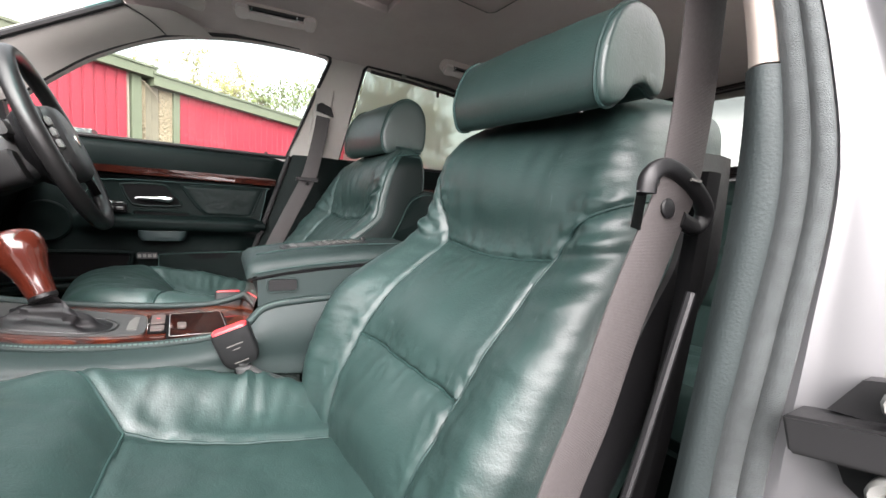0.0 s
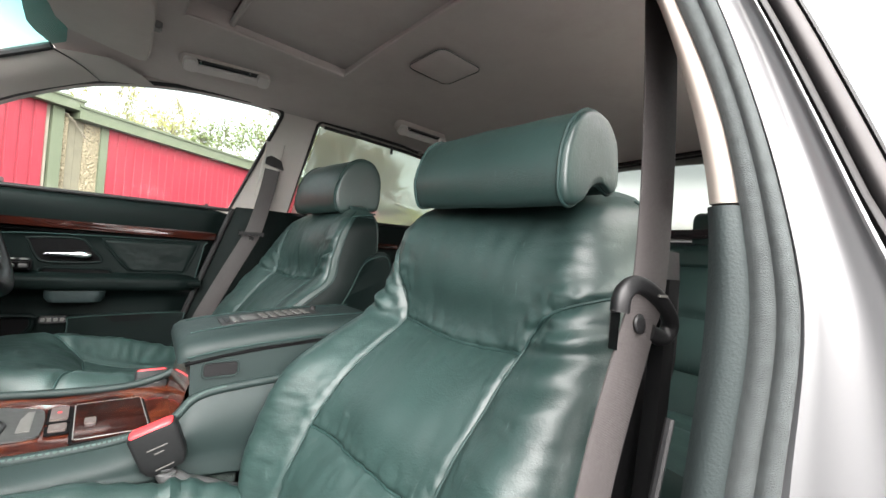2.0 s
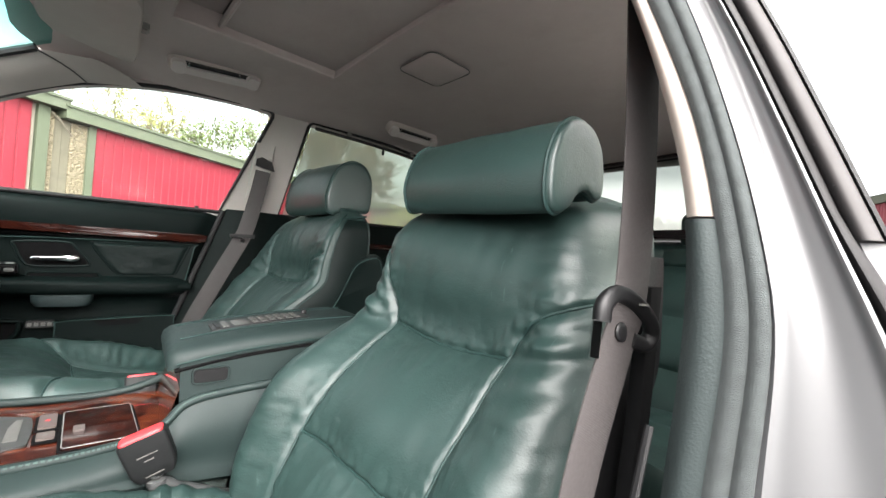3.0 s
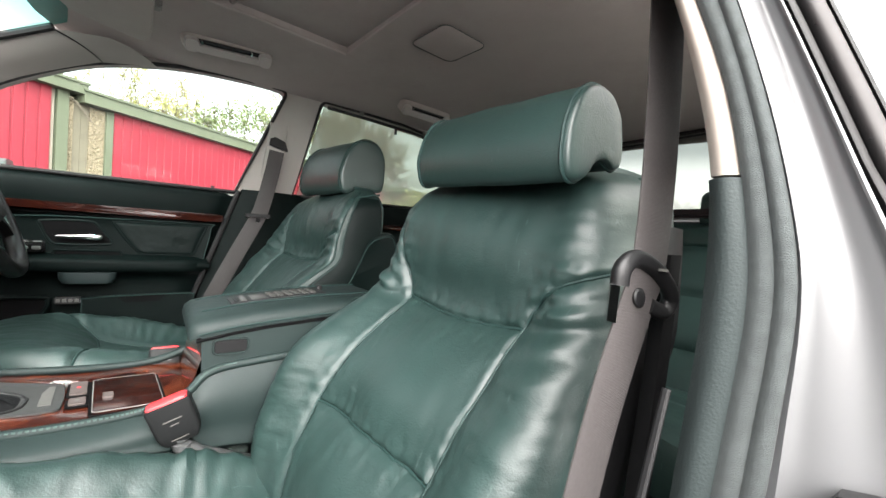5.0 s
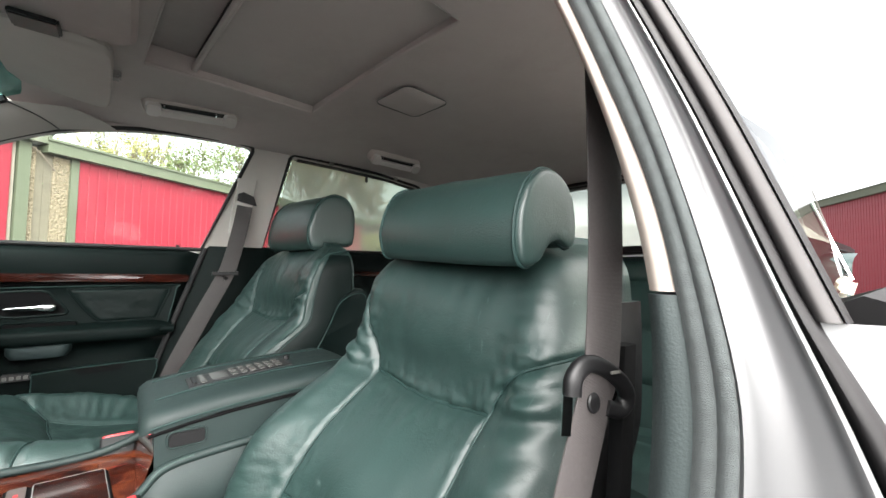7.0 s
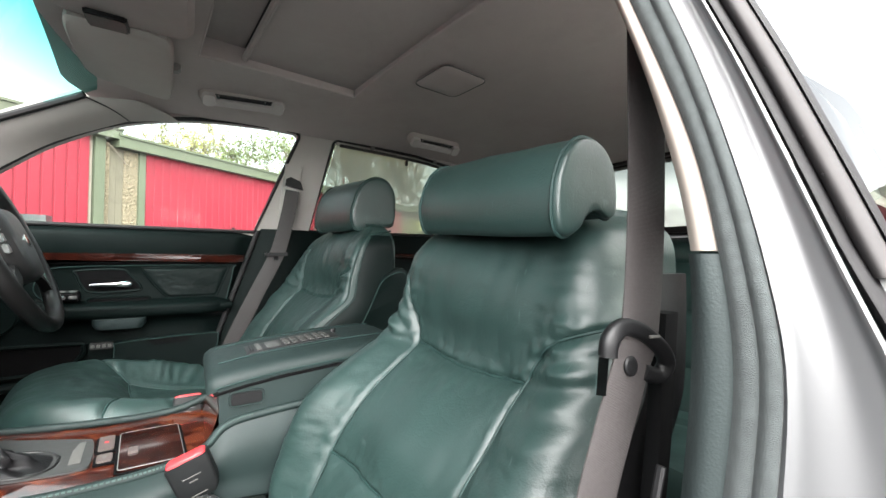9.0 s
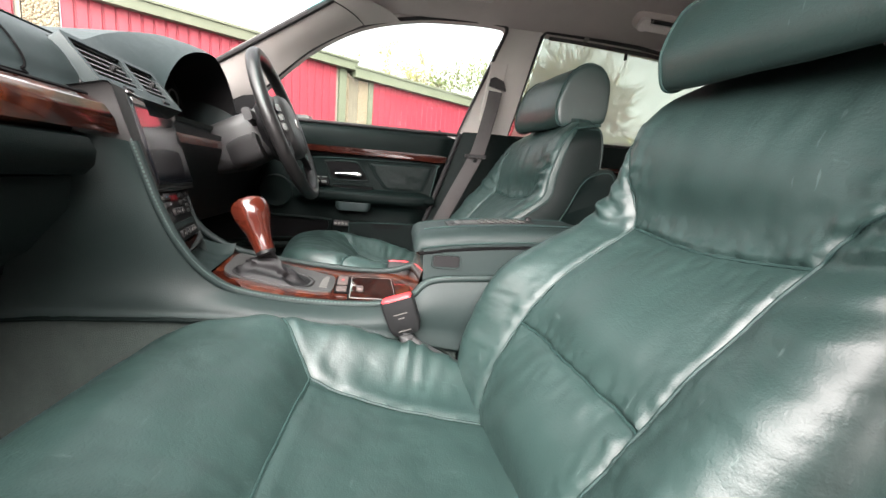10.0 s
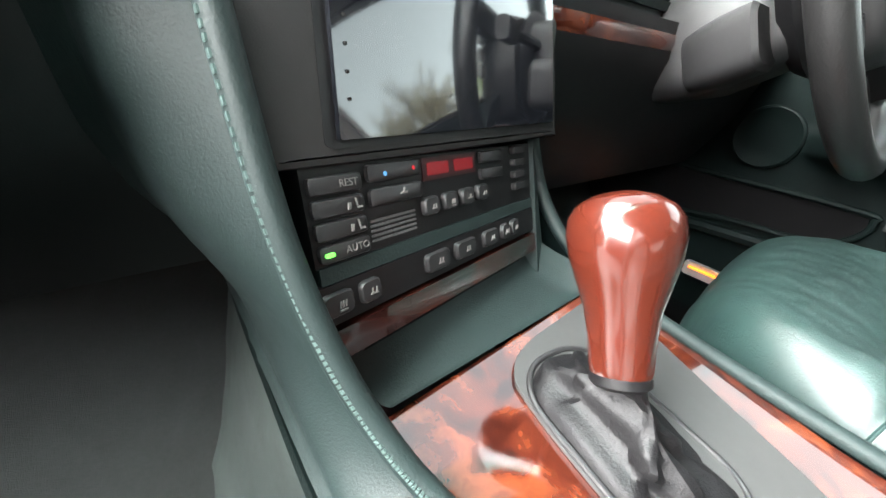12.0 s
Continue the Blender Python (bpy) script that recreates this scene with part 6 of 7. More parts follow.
part("red_dot", slab(circle(0.0012, 8), 0.0045, 0.004, lambda p, q, d: pan(p + 0.074, q - 0.001, d)), RED, clim)
symbol(clim, "fan_mark", 0.064, -0.0135, "fan")
for k in range(4):
    symbol(clim, "key_mark", 0.089 + 0.019 * k, -0.0262, ("screen", "heat", "fan", "screen")[k], 0.0045)

switches = thing("switch_row", tuple(pan(0.1, -0.06)), "black row of switches under the climate panel", "control panel")
part("panel", slab([(0.0, -0.05), (0.225, -0.05), (0.225, -0.070), (0.0, -0.070)], 0.002, -0.03, pan), BLACK, switches, bevel=0.001)
for p, w in ((0.012, 0.018), (0.032, 0.014), (0.088, 0.024), (0.118, 0.024), (0.15, 0.02), (0.172, 0.012), (0.187, 0.012)):
    key = keycap(switches, "switch", p, -0.0595, w, 0.012, GREYBLACK, 0.005)
    symbol(key, "switch_mark", p + 0.001, -0.0605, "heat" if p < 0.02 else "screen", 0.0055, 0.0053)
part("wood_strip", slab([(0.005, -0.0725), (0.225, -0.0725), (0.225, -0.088), (0.005, -0.088)], 0.004, -0.02, pan), WOODDARK, switches, "glossy burl wood strip", bevel=0.002)

# ---- centre console ----
console = thing("centre_console", (0, 0.3, 0.2), "dark green centre console with glossy burl wood trim", "console")
RIM = smoothed([(-0.110, -0.2, 0.63), (-0.110, -0.06, 0.627), (-0.110, 0.05, 0.622), (-0.111, 0.108, 0.613), (-0.115, 0.14, 0.585), (-0.119, 0.20, 0.572), (-0.130, 0.30, 0.575), (-0.150, 0.385, 0.592), (-0.167, 0.42, 0.615), (-0.184, 0.447, 0.655), (-0.198, 0.470, 0.715), (-0.207, 0.492, 0.795)], 6)
RIM_R = smoothed([(0.112, 0.08, 0.615), (0.112, 0.14, 0.585), (0.112, 0.20, 0.572), (0.104, 0.30, 0.577), (0.092, 0.42, 0.592), (0.075, 0.50, 0.615), (0.064, 0.555, 0.66), (0.062, 0.59, 0.73), (0.075, 0.61, 0.80)], 6)
LOW = smoothed([(-0.122, -0.2, 0.47), (-0.122, -0.06, 0.48), (-0.125, 0.05, 0.50), (-0.13, 0.108, 0.51), (-0.14, 0.14, 0.52), (-0.16, 0.20, 0.53), (-0.18, 0.30, 0.548), (-0.2, 0.42, 0.563), (-0.207, 0.58, 0.562), (-0.215, 0.76, 0.565), (-0.258, 0.60, 0.70), (-0.266, 0.535, 0.80)], 6)
NR = len(RIM) - 1


def side_skin(u, v):
    a, b = RIM[round(u * NR)], LOW[round(u * NR)]
    out = Vector((-0.012, -0.004, 0)) * math.sin(math.pi * min(1, v * 1.3)) * (1 - 0.3 * v)
    return a.lerp(b, v) + out


part("side_panel", sheet(side_skin, NR, 14), CONSOLEHIDE, console, "dark green padded side of the console")
part("rim", tube(RIM, 0.0065, 10), CONSOLEHIDE, console, "stitched padded rim")
part("rim", tube(RIM_R, 0.0065, 10), CONSOLEHIDE, console, "stitched padded rim")
part("side_panel", sheet(lambda u, v: RIM_R[round(u * (len(RIM_R) - 1))].lerp(RIM_R[round(u * (len(RIM_R) - 1))] * 1 + Vector((0.04, 0.03, -0.35)), v), len(RIM_R) - 1, 6), VINYL, console)
st = bmesh.new()
for i in range(14, len(RIM) - 1):
    a, b = RIM[i], RIM[i + 1]
    for k in range(3):
        p = a.lerp(b, k / 3) + Vector((-0.0055, -0.0015, 0.0045))
        q = a.lerp(b, (k + 0.62) / 3) + Vector((-0.0055, -0.0015, 0.0045))
        tube([p, q], 0.0014, 5, st)
part("stitching", st, STITCH, console, "pale green twin stitching", kind="stuff")
FOOT = LOW[12:55]
part("carpet_side", sheet(lambda u, v: (lambda p: p.lerp(Vector((p.x - 0.075, p.y + 0.02, 0.185)), v) + Vector((0.012 + 0.01 * math.sin(math.pi * v) + 0.004 * noise.noise(Vector((p.y * 9, v * 5, 0))), 0, 0.004)))(FOOT[round(u * (len(FOOT) - 1))]), len(FOOT) - 1, 10), CARPET, console, "dark green carpet on the console's foot")
part("side_seam", tube([p + Vector((0.004, 0, 0)) for p in FOOT], 0.004, 6), VINYL, console)


def deck(y):
    return 0.566 if y < 0.26 else 0.566 + 0.03 * ((y - 0.26) / 0.2) ** 1.3


def edge_l(y):
    k = min(RIM, key=lambda p: abs(p.y - y) + (1 if p.z > 0.62 else 0))
    return k.x + 0.006


def edge_r(y):
    k = min(RIM_R, key=lambda p: abs(p.y - y))
    return k.x - 0.006


def front(x):
    return 0.452 + 0.16 * x + 0.02


part("wood_plate", sheet(lambda u, v: (lambda y: Vector((lerp(edge_l(y), edge_r(y), u), y, deck(y) + 0.002)))(lerp(0.135, front(lerp(-0.13, 0.09, u)), v)), 20, 24), WOOD, console, "glossy burl wood deck plate")
part("wood_riser", sheet(lambda u, v: Vector((lerp(-0.108, 0.108, u), 0.135 - 0.018 * v - 0.01 * v * v, 0.567 + 0.1 * v + 0.012 * math.sin(math.pi * v) * 0)), 12, 10), WOOD, console, "glossy burl wood rise up to the armrest")
def tray(u, v):
    """From the deck's front edge to the foot of the wood strip, hollow in the middle."""
    x = lerp(-0.152, 0.078, u)
    a = Vector((x, front(lerp(-0.13, 0.09, u)), 0.604))
    b = pan(lerp(0.014, 0.238, u), -0.096, -0.012)
    p = a.lerp(b, v)
    return p + Vector((0, 0, -0.007 * math.sin(math.pi * v ** 0.8) + 0.02 * max(0, v - 0.85) + 0.018 * max(0, u - 0.9) / 0.1))


part("tray", sheet(tray, 24, 20), CONSOLEHIDE, console, "dark green oddments tray")
part("green_band", slab([(0.006, -0.0412), (0.225, -0.0412), (0.225, -0.0495), (0.006, -0.0495)], 0.0015, -0.02, pan), CONSOLEHIDE, console, "dark green band between the panels", bevel=0.001)
# near-black slab for the thin shadow beneath the wood strip
part("shadow_slot", slab([(0.03, -0.086), (0.22, -0.086), (0.22, -0.097), (0.03, -0.097)], -0.008, -0.03, pan), DARK, console)
part("side_cheek", loft([[pan(0.225, 0.01, 0.004), pan(0.245, 0.01, -0.01), pan(0.245, 0.01, -0.1), pan(0.22, 0.01, -0.1)], [pan(0.222, -0.13, 0.006), pan(0.25, -0.13, 0.0), pan(0.25, -0.13, -0.1), pan(0.22, -0.13, -0.1)]]), CONSOLEHIDE, console)
part("rear_cover", slab([(0.01, 0.15), (0.24, 0.15), (0.24, -0.14), (0.01, -0.14)], -0.032, -0.05, pan), GREYBLACK, console)
# inlaid grey plate round the lever
PLATE = [(p.x, p.y) for p in smoothed([(-0.064, 0.284, 0), (-0.074, 0.345, 0), (-0.074, 0.42, 0), (-0.067, 0.443, 0), (-0.045, 0.457, 0), (0.006, 0.467, 0), (0.055, 0.473, 0), (0.068, 0.455, 0), (0.058, 0.37, 0), (0.045, 0.30, 0), (0.03, 0.282, 0), (-0.045, 0.274, 0)], 5, True)]
part("lever_plate", slab(PLATE, 0.0, 0.003, lambda p, q, d: Vector((p, q, deck(q) + 0.0025 + d))), GREYPLATE, console, "matt grey plate round the gear lever", bevel=0.0008)
part("selector_scale", block((-0.008, 0.294, deck(0.294) + 0.0058), (0.076, 0.013, 0.0012), pose(0, 0, 0, 3, 0, 5)), PALEGREY, console, bevel=0.0004)
for bx, by, w, d in ((0.012, 0.2655, 0.052, 0.019), (-0.043, 0.2605, 0.024, 0.018)):
    def key_at(p, q, z, bx=bx, by=by):
        return Vector((bx + p, by - 0.002 + q + 0.09 * p, 0.569 + z))
    b = part("button_frame", slab(roundrect(w + 0.007, d + 0.007, 0.003, 2), 0, 0.003, key_at), DARK, console)
    part("button", slab(roundrect(w, d, 0.003, 2), 0.002, 0.006, key_at), WARMGREY, b, "pale warm grey button", bevel=0.001)
    part("button_mark", slab(roundrect(0.006, 0.005, 0.001, 1), 0.006, 0.0064, key_at), RED if w > 0.04 else PALE, b)
def lid_at(p, q, z):
    return Vector((-0.03 + p, 0.205 + q + 0.09 * p, 0.569 + z))
ash = part("ashtray_lid", slab(roundrect(0.136, 0.078, 0.005, 3), 0.0, 0.006, lid_at), WOODDARK, console, "glossy dark wood ashtray lid", bevel=0.0015)
part("lid_gap", tube([lid_at(p, q, 0.0015) for p, q in roundrect(0.140, 0.082, 0.006, 3)], 0.0018, 5, closed=True), DARK, ash)
part("lid_rim", tube([lid_at(p, q, 0.0055) for p, q in roundrect(0.135, 0.077, 0.005, 3)], 0.0008, 5, closed=True), GREYPLASTIC, ash)
part("lid_catch", slab(roundrect(0.018, 0.012, 0.002, 2), 0.005, 0.009, lambda p, q, z: lid_at(p - 0.012, q + 0.022, z)), WARMGREY, ash, bevel=0.001)
# armrest with its box and keypad
part("armrest_box", loft([[Vector((x * f, y, z)) for x, y, z in ((-0.106, 0.112, 0.565), (0.106, 0.112, 0.565), (0.106, -0.22, 0.565), (-0.106, -0.22, 0.565))] for f in (1,)] + [[Vector(p) for p in ((-0.108, 0.118, z), (0.108, 0.118, z), (0.108, -0.22, z), (-0.108, -0.22, z))] for z in (0.618,)] + [[Vector((-0.108, 0.120, 0.668)), Vector((0.108, 0.120, 0.668)), Vector((0.108, -0.2, 0.692)), Vector((-0.108, -0.2, 0.692))]]), CONSOLEHIDE, console, bevel=0.004)
ARM = [(-0.108, 0.66), (-0.109, 0.670), (-0.105, 0.684), (-0.092, 0.694), (-0.05, 0.699), (0.05, 0.699), (0.092, 0.694), (0.105, 0.684), (0.109, 0.670), (0.108, 0.66)]
rings = []
for y, low, high, f in ((0.136, 0.664, 0.675, 0.88), (0.134, 0.659, 0.684, 0.95), (0.124, 0.664, 0.692, 1), (0.10, 0.668, 0.697, 1), (0.04, 0.676, 0.705, 1), (-0.06, 0.684, 0.713, 1), (-0.17, 0.688, 0.717, 1), (-0.195, 0.69, 0.71, 0.97)):
    rings.append([Vector((a * f, y, lerp(low, high, (b - 0.66) / 0.039))) for a, b in ARM])
arm = part("armrest", loft(rings), CONSOLEHIDE, console, "dark green leather armrest lid")
ARM_Z = curve1([(-0.195, 0.7175), (-0.06, 0.7132), (0.04, 0.7052), (0.10, 0.6972), (0.124, 0.692)])
for sx in (-1, 1):
    part("seam", tube([Vector((sx * 0.1095, y, ARM_Z(y) - 0.0235)) for y in (0.124, 0.08, 0.02, -0.06, -0.17)], 0.0013, 5), PIPING, arm)
    part("lower_lip", tube([Vector((sx * 0.107, y, ARM_Z(y) - 0.033)) for y in (0.126, 0.08, 0.02, -0.06, -0.17)], 0.0028, 6), DARK, arm)
    part("top_seam", tube([Vector((sx * 0.056, y, ARM_Z(y))) for y in (0.118, 0.08, 0.04, -0.06, -0.18)], 0.0013, 5), PIPING, arm)


def key_place(p, q, z):
    """On the armrest's top: p across, q along, z out of it."""
    return Vector((-0.014 + p - 0.05 * q, q, ARM_Z(q) + z))


def armrest_key(name, p, q, w, h, z0, z1, mat, parent, label=""):
    return part(name, loft([[key_place(p + a * f, q + b * f, z) for a, b in roundrect(w, h, min(w, h) * 0.2, 2)] for z, f in ((z0, 1), (z1 * 0.8, 1), (z1, 0.88))]), mat, parent, label)


pad = part("keypad", loft([[key_place(p * f, q, z) for p, z in ((-0.031, -0.004), (-0.031, 0.001), (-0.028, 0.0022), (0.028, 0.0022), (0.031, 0.001), (0.031, -0.004))] for q, f in ((0.075, 0.97), (0.073, 1), (0.03, 1), (-0.03, 1), (-0.083, 1), (-0.085, 0.97))]), GREYBLACK, arm, "dark telephone keypad")
armrest_key("keypad_roller", 0, 0.066, 0.044, 0.006, 0.001, 0.0045, BLACK, pad)
armrest_key("keypad_rocker", 0, 0.054, 0.05, 0.009, 0.001, 0.004, PADKEY, pad)
armrest_key("keypad_display", 0, 0.030, 0.048, 0.024, 0.001, 0.003, PADKEY, pad, "dull grey display window")
for r in range(6):
    for c in range(3):
        armrest_key("telephone_key", -0.0175 + 0.0175 * c, 0.008 - 0.0145 * r, 0.0135, 0.0095, 0.001, 0.0042, PADKEY, pad)
armrest_key("hinge_pin", 0.018, -0.088, 0.010, 0.010, 0.0, 0.008, BLACK, pad)
btn = part("button_recess", slab(roundrect(0.05, 0.024, 0.006, 3), 0.0, 0.002, lambda p, q, d: Vector((-0.108 - d, 0.081 + p, 0.649 + q))), BLACK, console)
part("release_button", slab(roundrect(0.041, 0.0165, 0.005, 3), 0.0, 0.0035, lambda p, q, d: Vector((-0.108 - d, 0.081 + p, 0.649 + q))), BLACK, btn)
part("button_rim", tube([Vector((-0.1105, 0.081 + p, 0.649 + q)) for p, q in roundrect(0.047, 0.0225, 0.007, 4)], 0.0016, 6, closed=True, up=(1, 0.02, 0.03)), CONSOLEHIDE, btn)

# ---- gear lever ----
lever = thing("gear_lever", (-0.01, 0.4, 0.57), "glossy cherry wood gear knob on black leather boot", "gear lever")
K0, K1 = Vector((-0.048, 0.388, 0.634)), Vector((-0.026, 0.428, 0.722))
AX = (K1 - K0).normalized()
KX = AX.cross(Vector((0, 1, 0))).normalized()
KY = AX.cross(KX)
kl = (K1 - K0).length
part("knob", loft([[K0 + AX * (kl * h) + KX * (r * math.cos(a)) + KY * (r * math.sin(a)) for a in (2 * math.pi * i / 28 for i in range(28))] for h, r in ((0, 0.0155), (0.04, 0.0165), (0.2, 0.0175), (0.36, 0.02), (0.5, 0.0245), (0.63, 0.0285), (0.75, 0.0305), (0.85, 0.0295), (0.92, 0.0255), (0.97, 0.0175), (0.995, 0.009), (1.0, 0.002))]), KNOB, lever, "glossy cherry wood knob")
part("collar", loft([[K0 + AX * h + KX * (r * math.cos(a)) + KY * (r * math.sin(a)) for a in (2 * math.pi * i / 20 for i in range(20))] for h, r in ((-0.006, 0.014), (-0.004, 0.016), (0.001, 0.016), (0.002, 0.0145))]), BLACK, lever)
BC = Vector((-0.033, 0.377, 0))
BOOT_BASE = roundrect(0.076, 0.128, 0.032, 7, BC.x, BC.y)
nb = len(BOOT_BASE)
rings = []
for k in range(25):
    t = k / 24
    row = []
    for i, (a, b) in enumerate(BOOT_BASE):
        ang = math.atan2(b - BC.y, a - BC.x)
        base = Vector((a, b, deck(b) + 0.005))
        neck = K0 - AX * 0.004 + KX * (0.0135 * math.cos(ang)) - KY * (0.0135 * math.sin(ang))
        mid = BC.lerp(Vector((K0.x, K0.y, 0)), 0.85)
        mid = Vector((mid.x + 0.024 * math.cos(ang), mid.y + 0.03 * math.sin(ang), deck(b) + 0.022))
        shape = base.lerp(mid, t).lerp(mid.lerp(neck, t), t)
        out = Vector((math.cos(ang), math.sin(ang), 0.3))
        fold = math.sin(4 * ang + 5 * t + 2.5 * noise.noise(Vector((a * 40, b * 40, t * 3)))) + 0.6 * math.sin(9 * ang - 7 * t)
        row.append(shape + out * (0.006 * math.sin(math.pi * min(1, t * 1.05)) * fold))
    rings.append(row)
part("boot", loft(rings), BOOTLEATHER, lever, "creased black leather boot")
part("boot_frame", tube([Vector((a, b, deck(b) + 0.0065)) for a, b in roundrect(0.08, 0.132, 0.034, 8, BC.x, BC.y)], 0.002, 8, closed=True), GREYBLACK, lever, "thin dark frame round the boot")

# ---- steering wheel and column ----
wheel = thing("steering_wheel", (0.37, 0.475, 0.88), "black leather four-spoke steering wheel with grey hub", "steering wheel")
WM = Matrix.Translation((0.37, 0.475, 0.882)) @ pose(0, 0, 0, 0, 0, 5) @ pose(0, 0, 0, 90 - 22)


def wh(x, y, z):
    return WM @ Vector((x, y, z))


part("rim", tube([wh(0.181 * math.cos(a), 0.181 * math.sin(a), 0) for a in (2 * math.pi * i / 72 for i in range(72))], 0.0155, 14, closed=True, up=WM.to_3x3() @ Vector((0, 0, 1))), WHEELLEATHER, wheel, "worn black leather rim")
HUB = [(p.x, p.y) for p in smoothed([(-0.085, 0.03, 0), (-0.07, 0.065, 0), (0, 0.078, 0), (0.07, 0.065, 0), (0.085, 0.03, 0), (0.08, -0.03, 0), (0.055, -0.075, 0), (0, -0.085, 0), (-0.055, -0.075, 0), (-0.08, -0.03, 0)], 4, True)]
hub = part("hub", loft([[wh(a * f, b * f, z) for a, b in HUB] for z, f in ((-0.03, 0.9), (-0.005, 1), (0.012, 0.98), (0.022, 0.88), (0.026, 0.6), (0.027, 0.2))]), WHEELGREY, wheel, "grey padded airbag cover")
part("hub_badge", loft([[wh(a, b, z) for a, b in circle(r, 20)] for z, r in ((0.025, 0.014), (0.029, 0.014), (0.0295, 0.012))]), CHROME, hub, "plain round badge")
for sx in (-1, 1):
    for y0, y1 in ((0.045, 0.05), (-0.055, -0.115)):
        bm = loft([[wh(sx * x, lerp(y0, y1, t) + d, z) for d, z in ((-0.017, -0.008), (0.017, -0.008), (0.015, 0.007), (-0.015, 0.007))] for x, t in ((0.07, 0), (0.11, 0.35), (0.15 if y1 > -0.1 else 0.128, 0.9), (0.172 if y1 > -0.1 else 0.14, 1))])
        part("spoke", bm, BLACK, wheel, bevel=0.003)
    for k in range(3):
        part("wheel_key", block(wh(sx * 0.098, 0.032 - 0.022 * k, 0.012), (0.02, 0.018, 0.008), WM.to_3x3().to_4x4()), GREYPLASTIC, hub, bevel=0.002)
col = thing("steering_column", (0.37, 0.6, 0.8), "grey plastic steering column shroud with stalks", "steering column")
part("shroud", loft([[wh(a * f, b * f + o, z) for a, b in roundrect(0.13, 0.12, 0.03, 4)] for z, f, o in ((-0.035, 0.85, 0), (-0.05, 1, 0), (-0.13, 1.05, -0.01), (-0.2, 0.9, -0.01))]), WHEELGREY, col)
part("collar", loft([[wh(a, b, z) for a, b in circle(r, 24)] for z, r in ((-0.028, 0.07), (-0.04, 0.082), (-0.055, 0.07))]), BLACK, col)
for sx in (-1, 1):
    part("stalk", tube([wh(sx * 0.06, 0.02, -0.06), wh(sx * 0.10, 0.022, -0.055), wh(sx * 0.135, 0.025, -0.045)], 0.007, 8), BLACK, col, "black control stalk")
    part("stalk_end", loft([[wh(sx * x, 0.025 + a, -0.045 + b) for a, b in roundrect(0.028, 0.018, 0.006, 2)] for x in (0.128, 0.132, 0.165, 0.168)]), BLACK, col)
part("ignition_housing", loft([[wh(-0.055 + a * f - 0.5 * (0.1 + z), -0.035 + b * f, z) for a, b in roundrect(0.075, 0.07, 0.02, 4)] for z, f in ((-0.06, 0.8), (-0.065, 0.95), (-0.10, 1), (-0.14, 0.95), (-0.145, 0.8))]), WHEELGREY, col)

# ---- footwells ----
# the bulkhead wears the shaded carpet copy
part("bulkhead", sheet(lambda u, v: Vector((lerp(-0.75, 0.75, u), lerp(0.75, 1.05, v), lerp(0.19, 0.62, v))), 12, 8), SHADEDCARPET, label="carpeted front bulkhead, shade put into its dark green", category="wall", kind="structure")
# closing panel, given the colour of the unlit space behind the dash
part("bulkhead_upper", block((0, 1.12, 0.55), (1.5, 0.04, 0.8)), DARK, label="panel behind the dashboard, coloured as shaded void", category="wall", kind="structure")
lamp = thing("courtesy_lamp", (0.62, 0.566, 0.419), "small lit amber lamp low in the driver door", "lamp")
part("lens", slab(roundrect(0.085, 0.0036, 0.0016, 2), 0, 0.008, lambda p, q, d: Vector((0.645 - d, 0.58 + p, 0.425 + q))), AMBERLIT, lamp, "glowing amber lens")
part("housing", slab(roundrect(0.11, 0.03, 0.005, 2), 0, 0.012, lambda p, q, d: Vector((0.66 - d, 0.58 + p, 0.418 + q))), GREYPLASTIC, lamp)

# ---- outside ----
part("ground", sheet(lambda u, v: (lerp(-600, 600, u), lerp(-600, 600, v), 0), 4, 4), ASPHALT, label="worn grey asphalt yard", category="ground", kind="structure")
ROW = Vector((0.56, -0.8285, 0))
OUT = Vector((-0.8285, -0.56, 0))
P0 = Vector((4.91, 0.64, 0))


def yard(p0, s, out, z):
    return p0 + ROW * s + OUT * out + Vector((0, 0, z))


def bar(p0, s0, s1, o0, o1, z0, z1, face=1):
    """A box in the garages' own directions."""
    return loft([[yard(p0, s, o * face, z) for s, o in ((s0, o0), (s1, o0), (s1, o1), (s0, o1))] for z in (z0, z1)])


RIB = 0.093
rib_meshes = {}


def rib_mesh(height, face):
    """One pressed strip of the red sheet: a raised flat with a groove at each edge."""
    if (height, face) not in rib_meshes:
        bm = bmesh.new()
        outline = ((0.0, -0.02), (0.0, -0.008), (0.006, -0.008), (0.011, 0.0), (RIB - 0.011, 0.0), (RIB - 0.006, -0.008), (RIB - 0.001, -0.008), (RIB - 0.001, -0.02))
        loft([[ROW * a + OUT * (b * face) + Vector((0, 0, z)) for a, b in outline] for z in (0.0, height)], bm)
        bmesh.ops.recalc_face_normals(bm, faces=bm.faces)
        me = bpy.data.meshes.new("panel_strip")
        bm.to_mesh(me)
        bm.free()
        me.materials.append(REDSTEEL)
        rib_meshes[height, face] = me
    return rib_meshes[height, face]


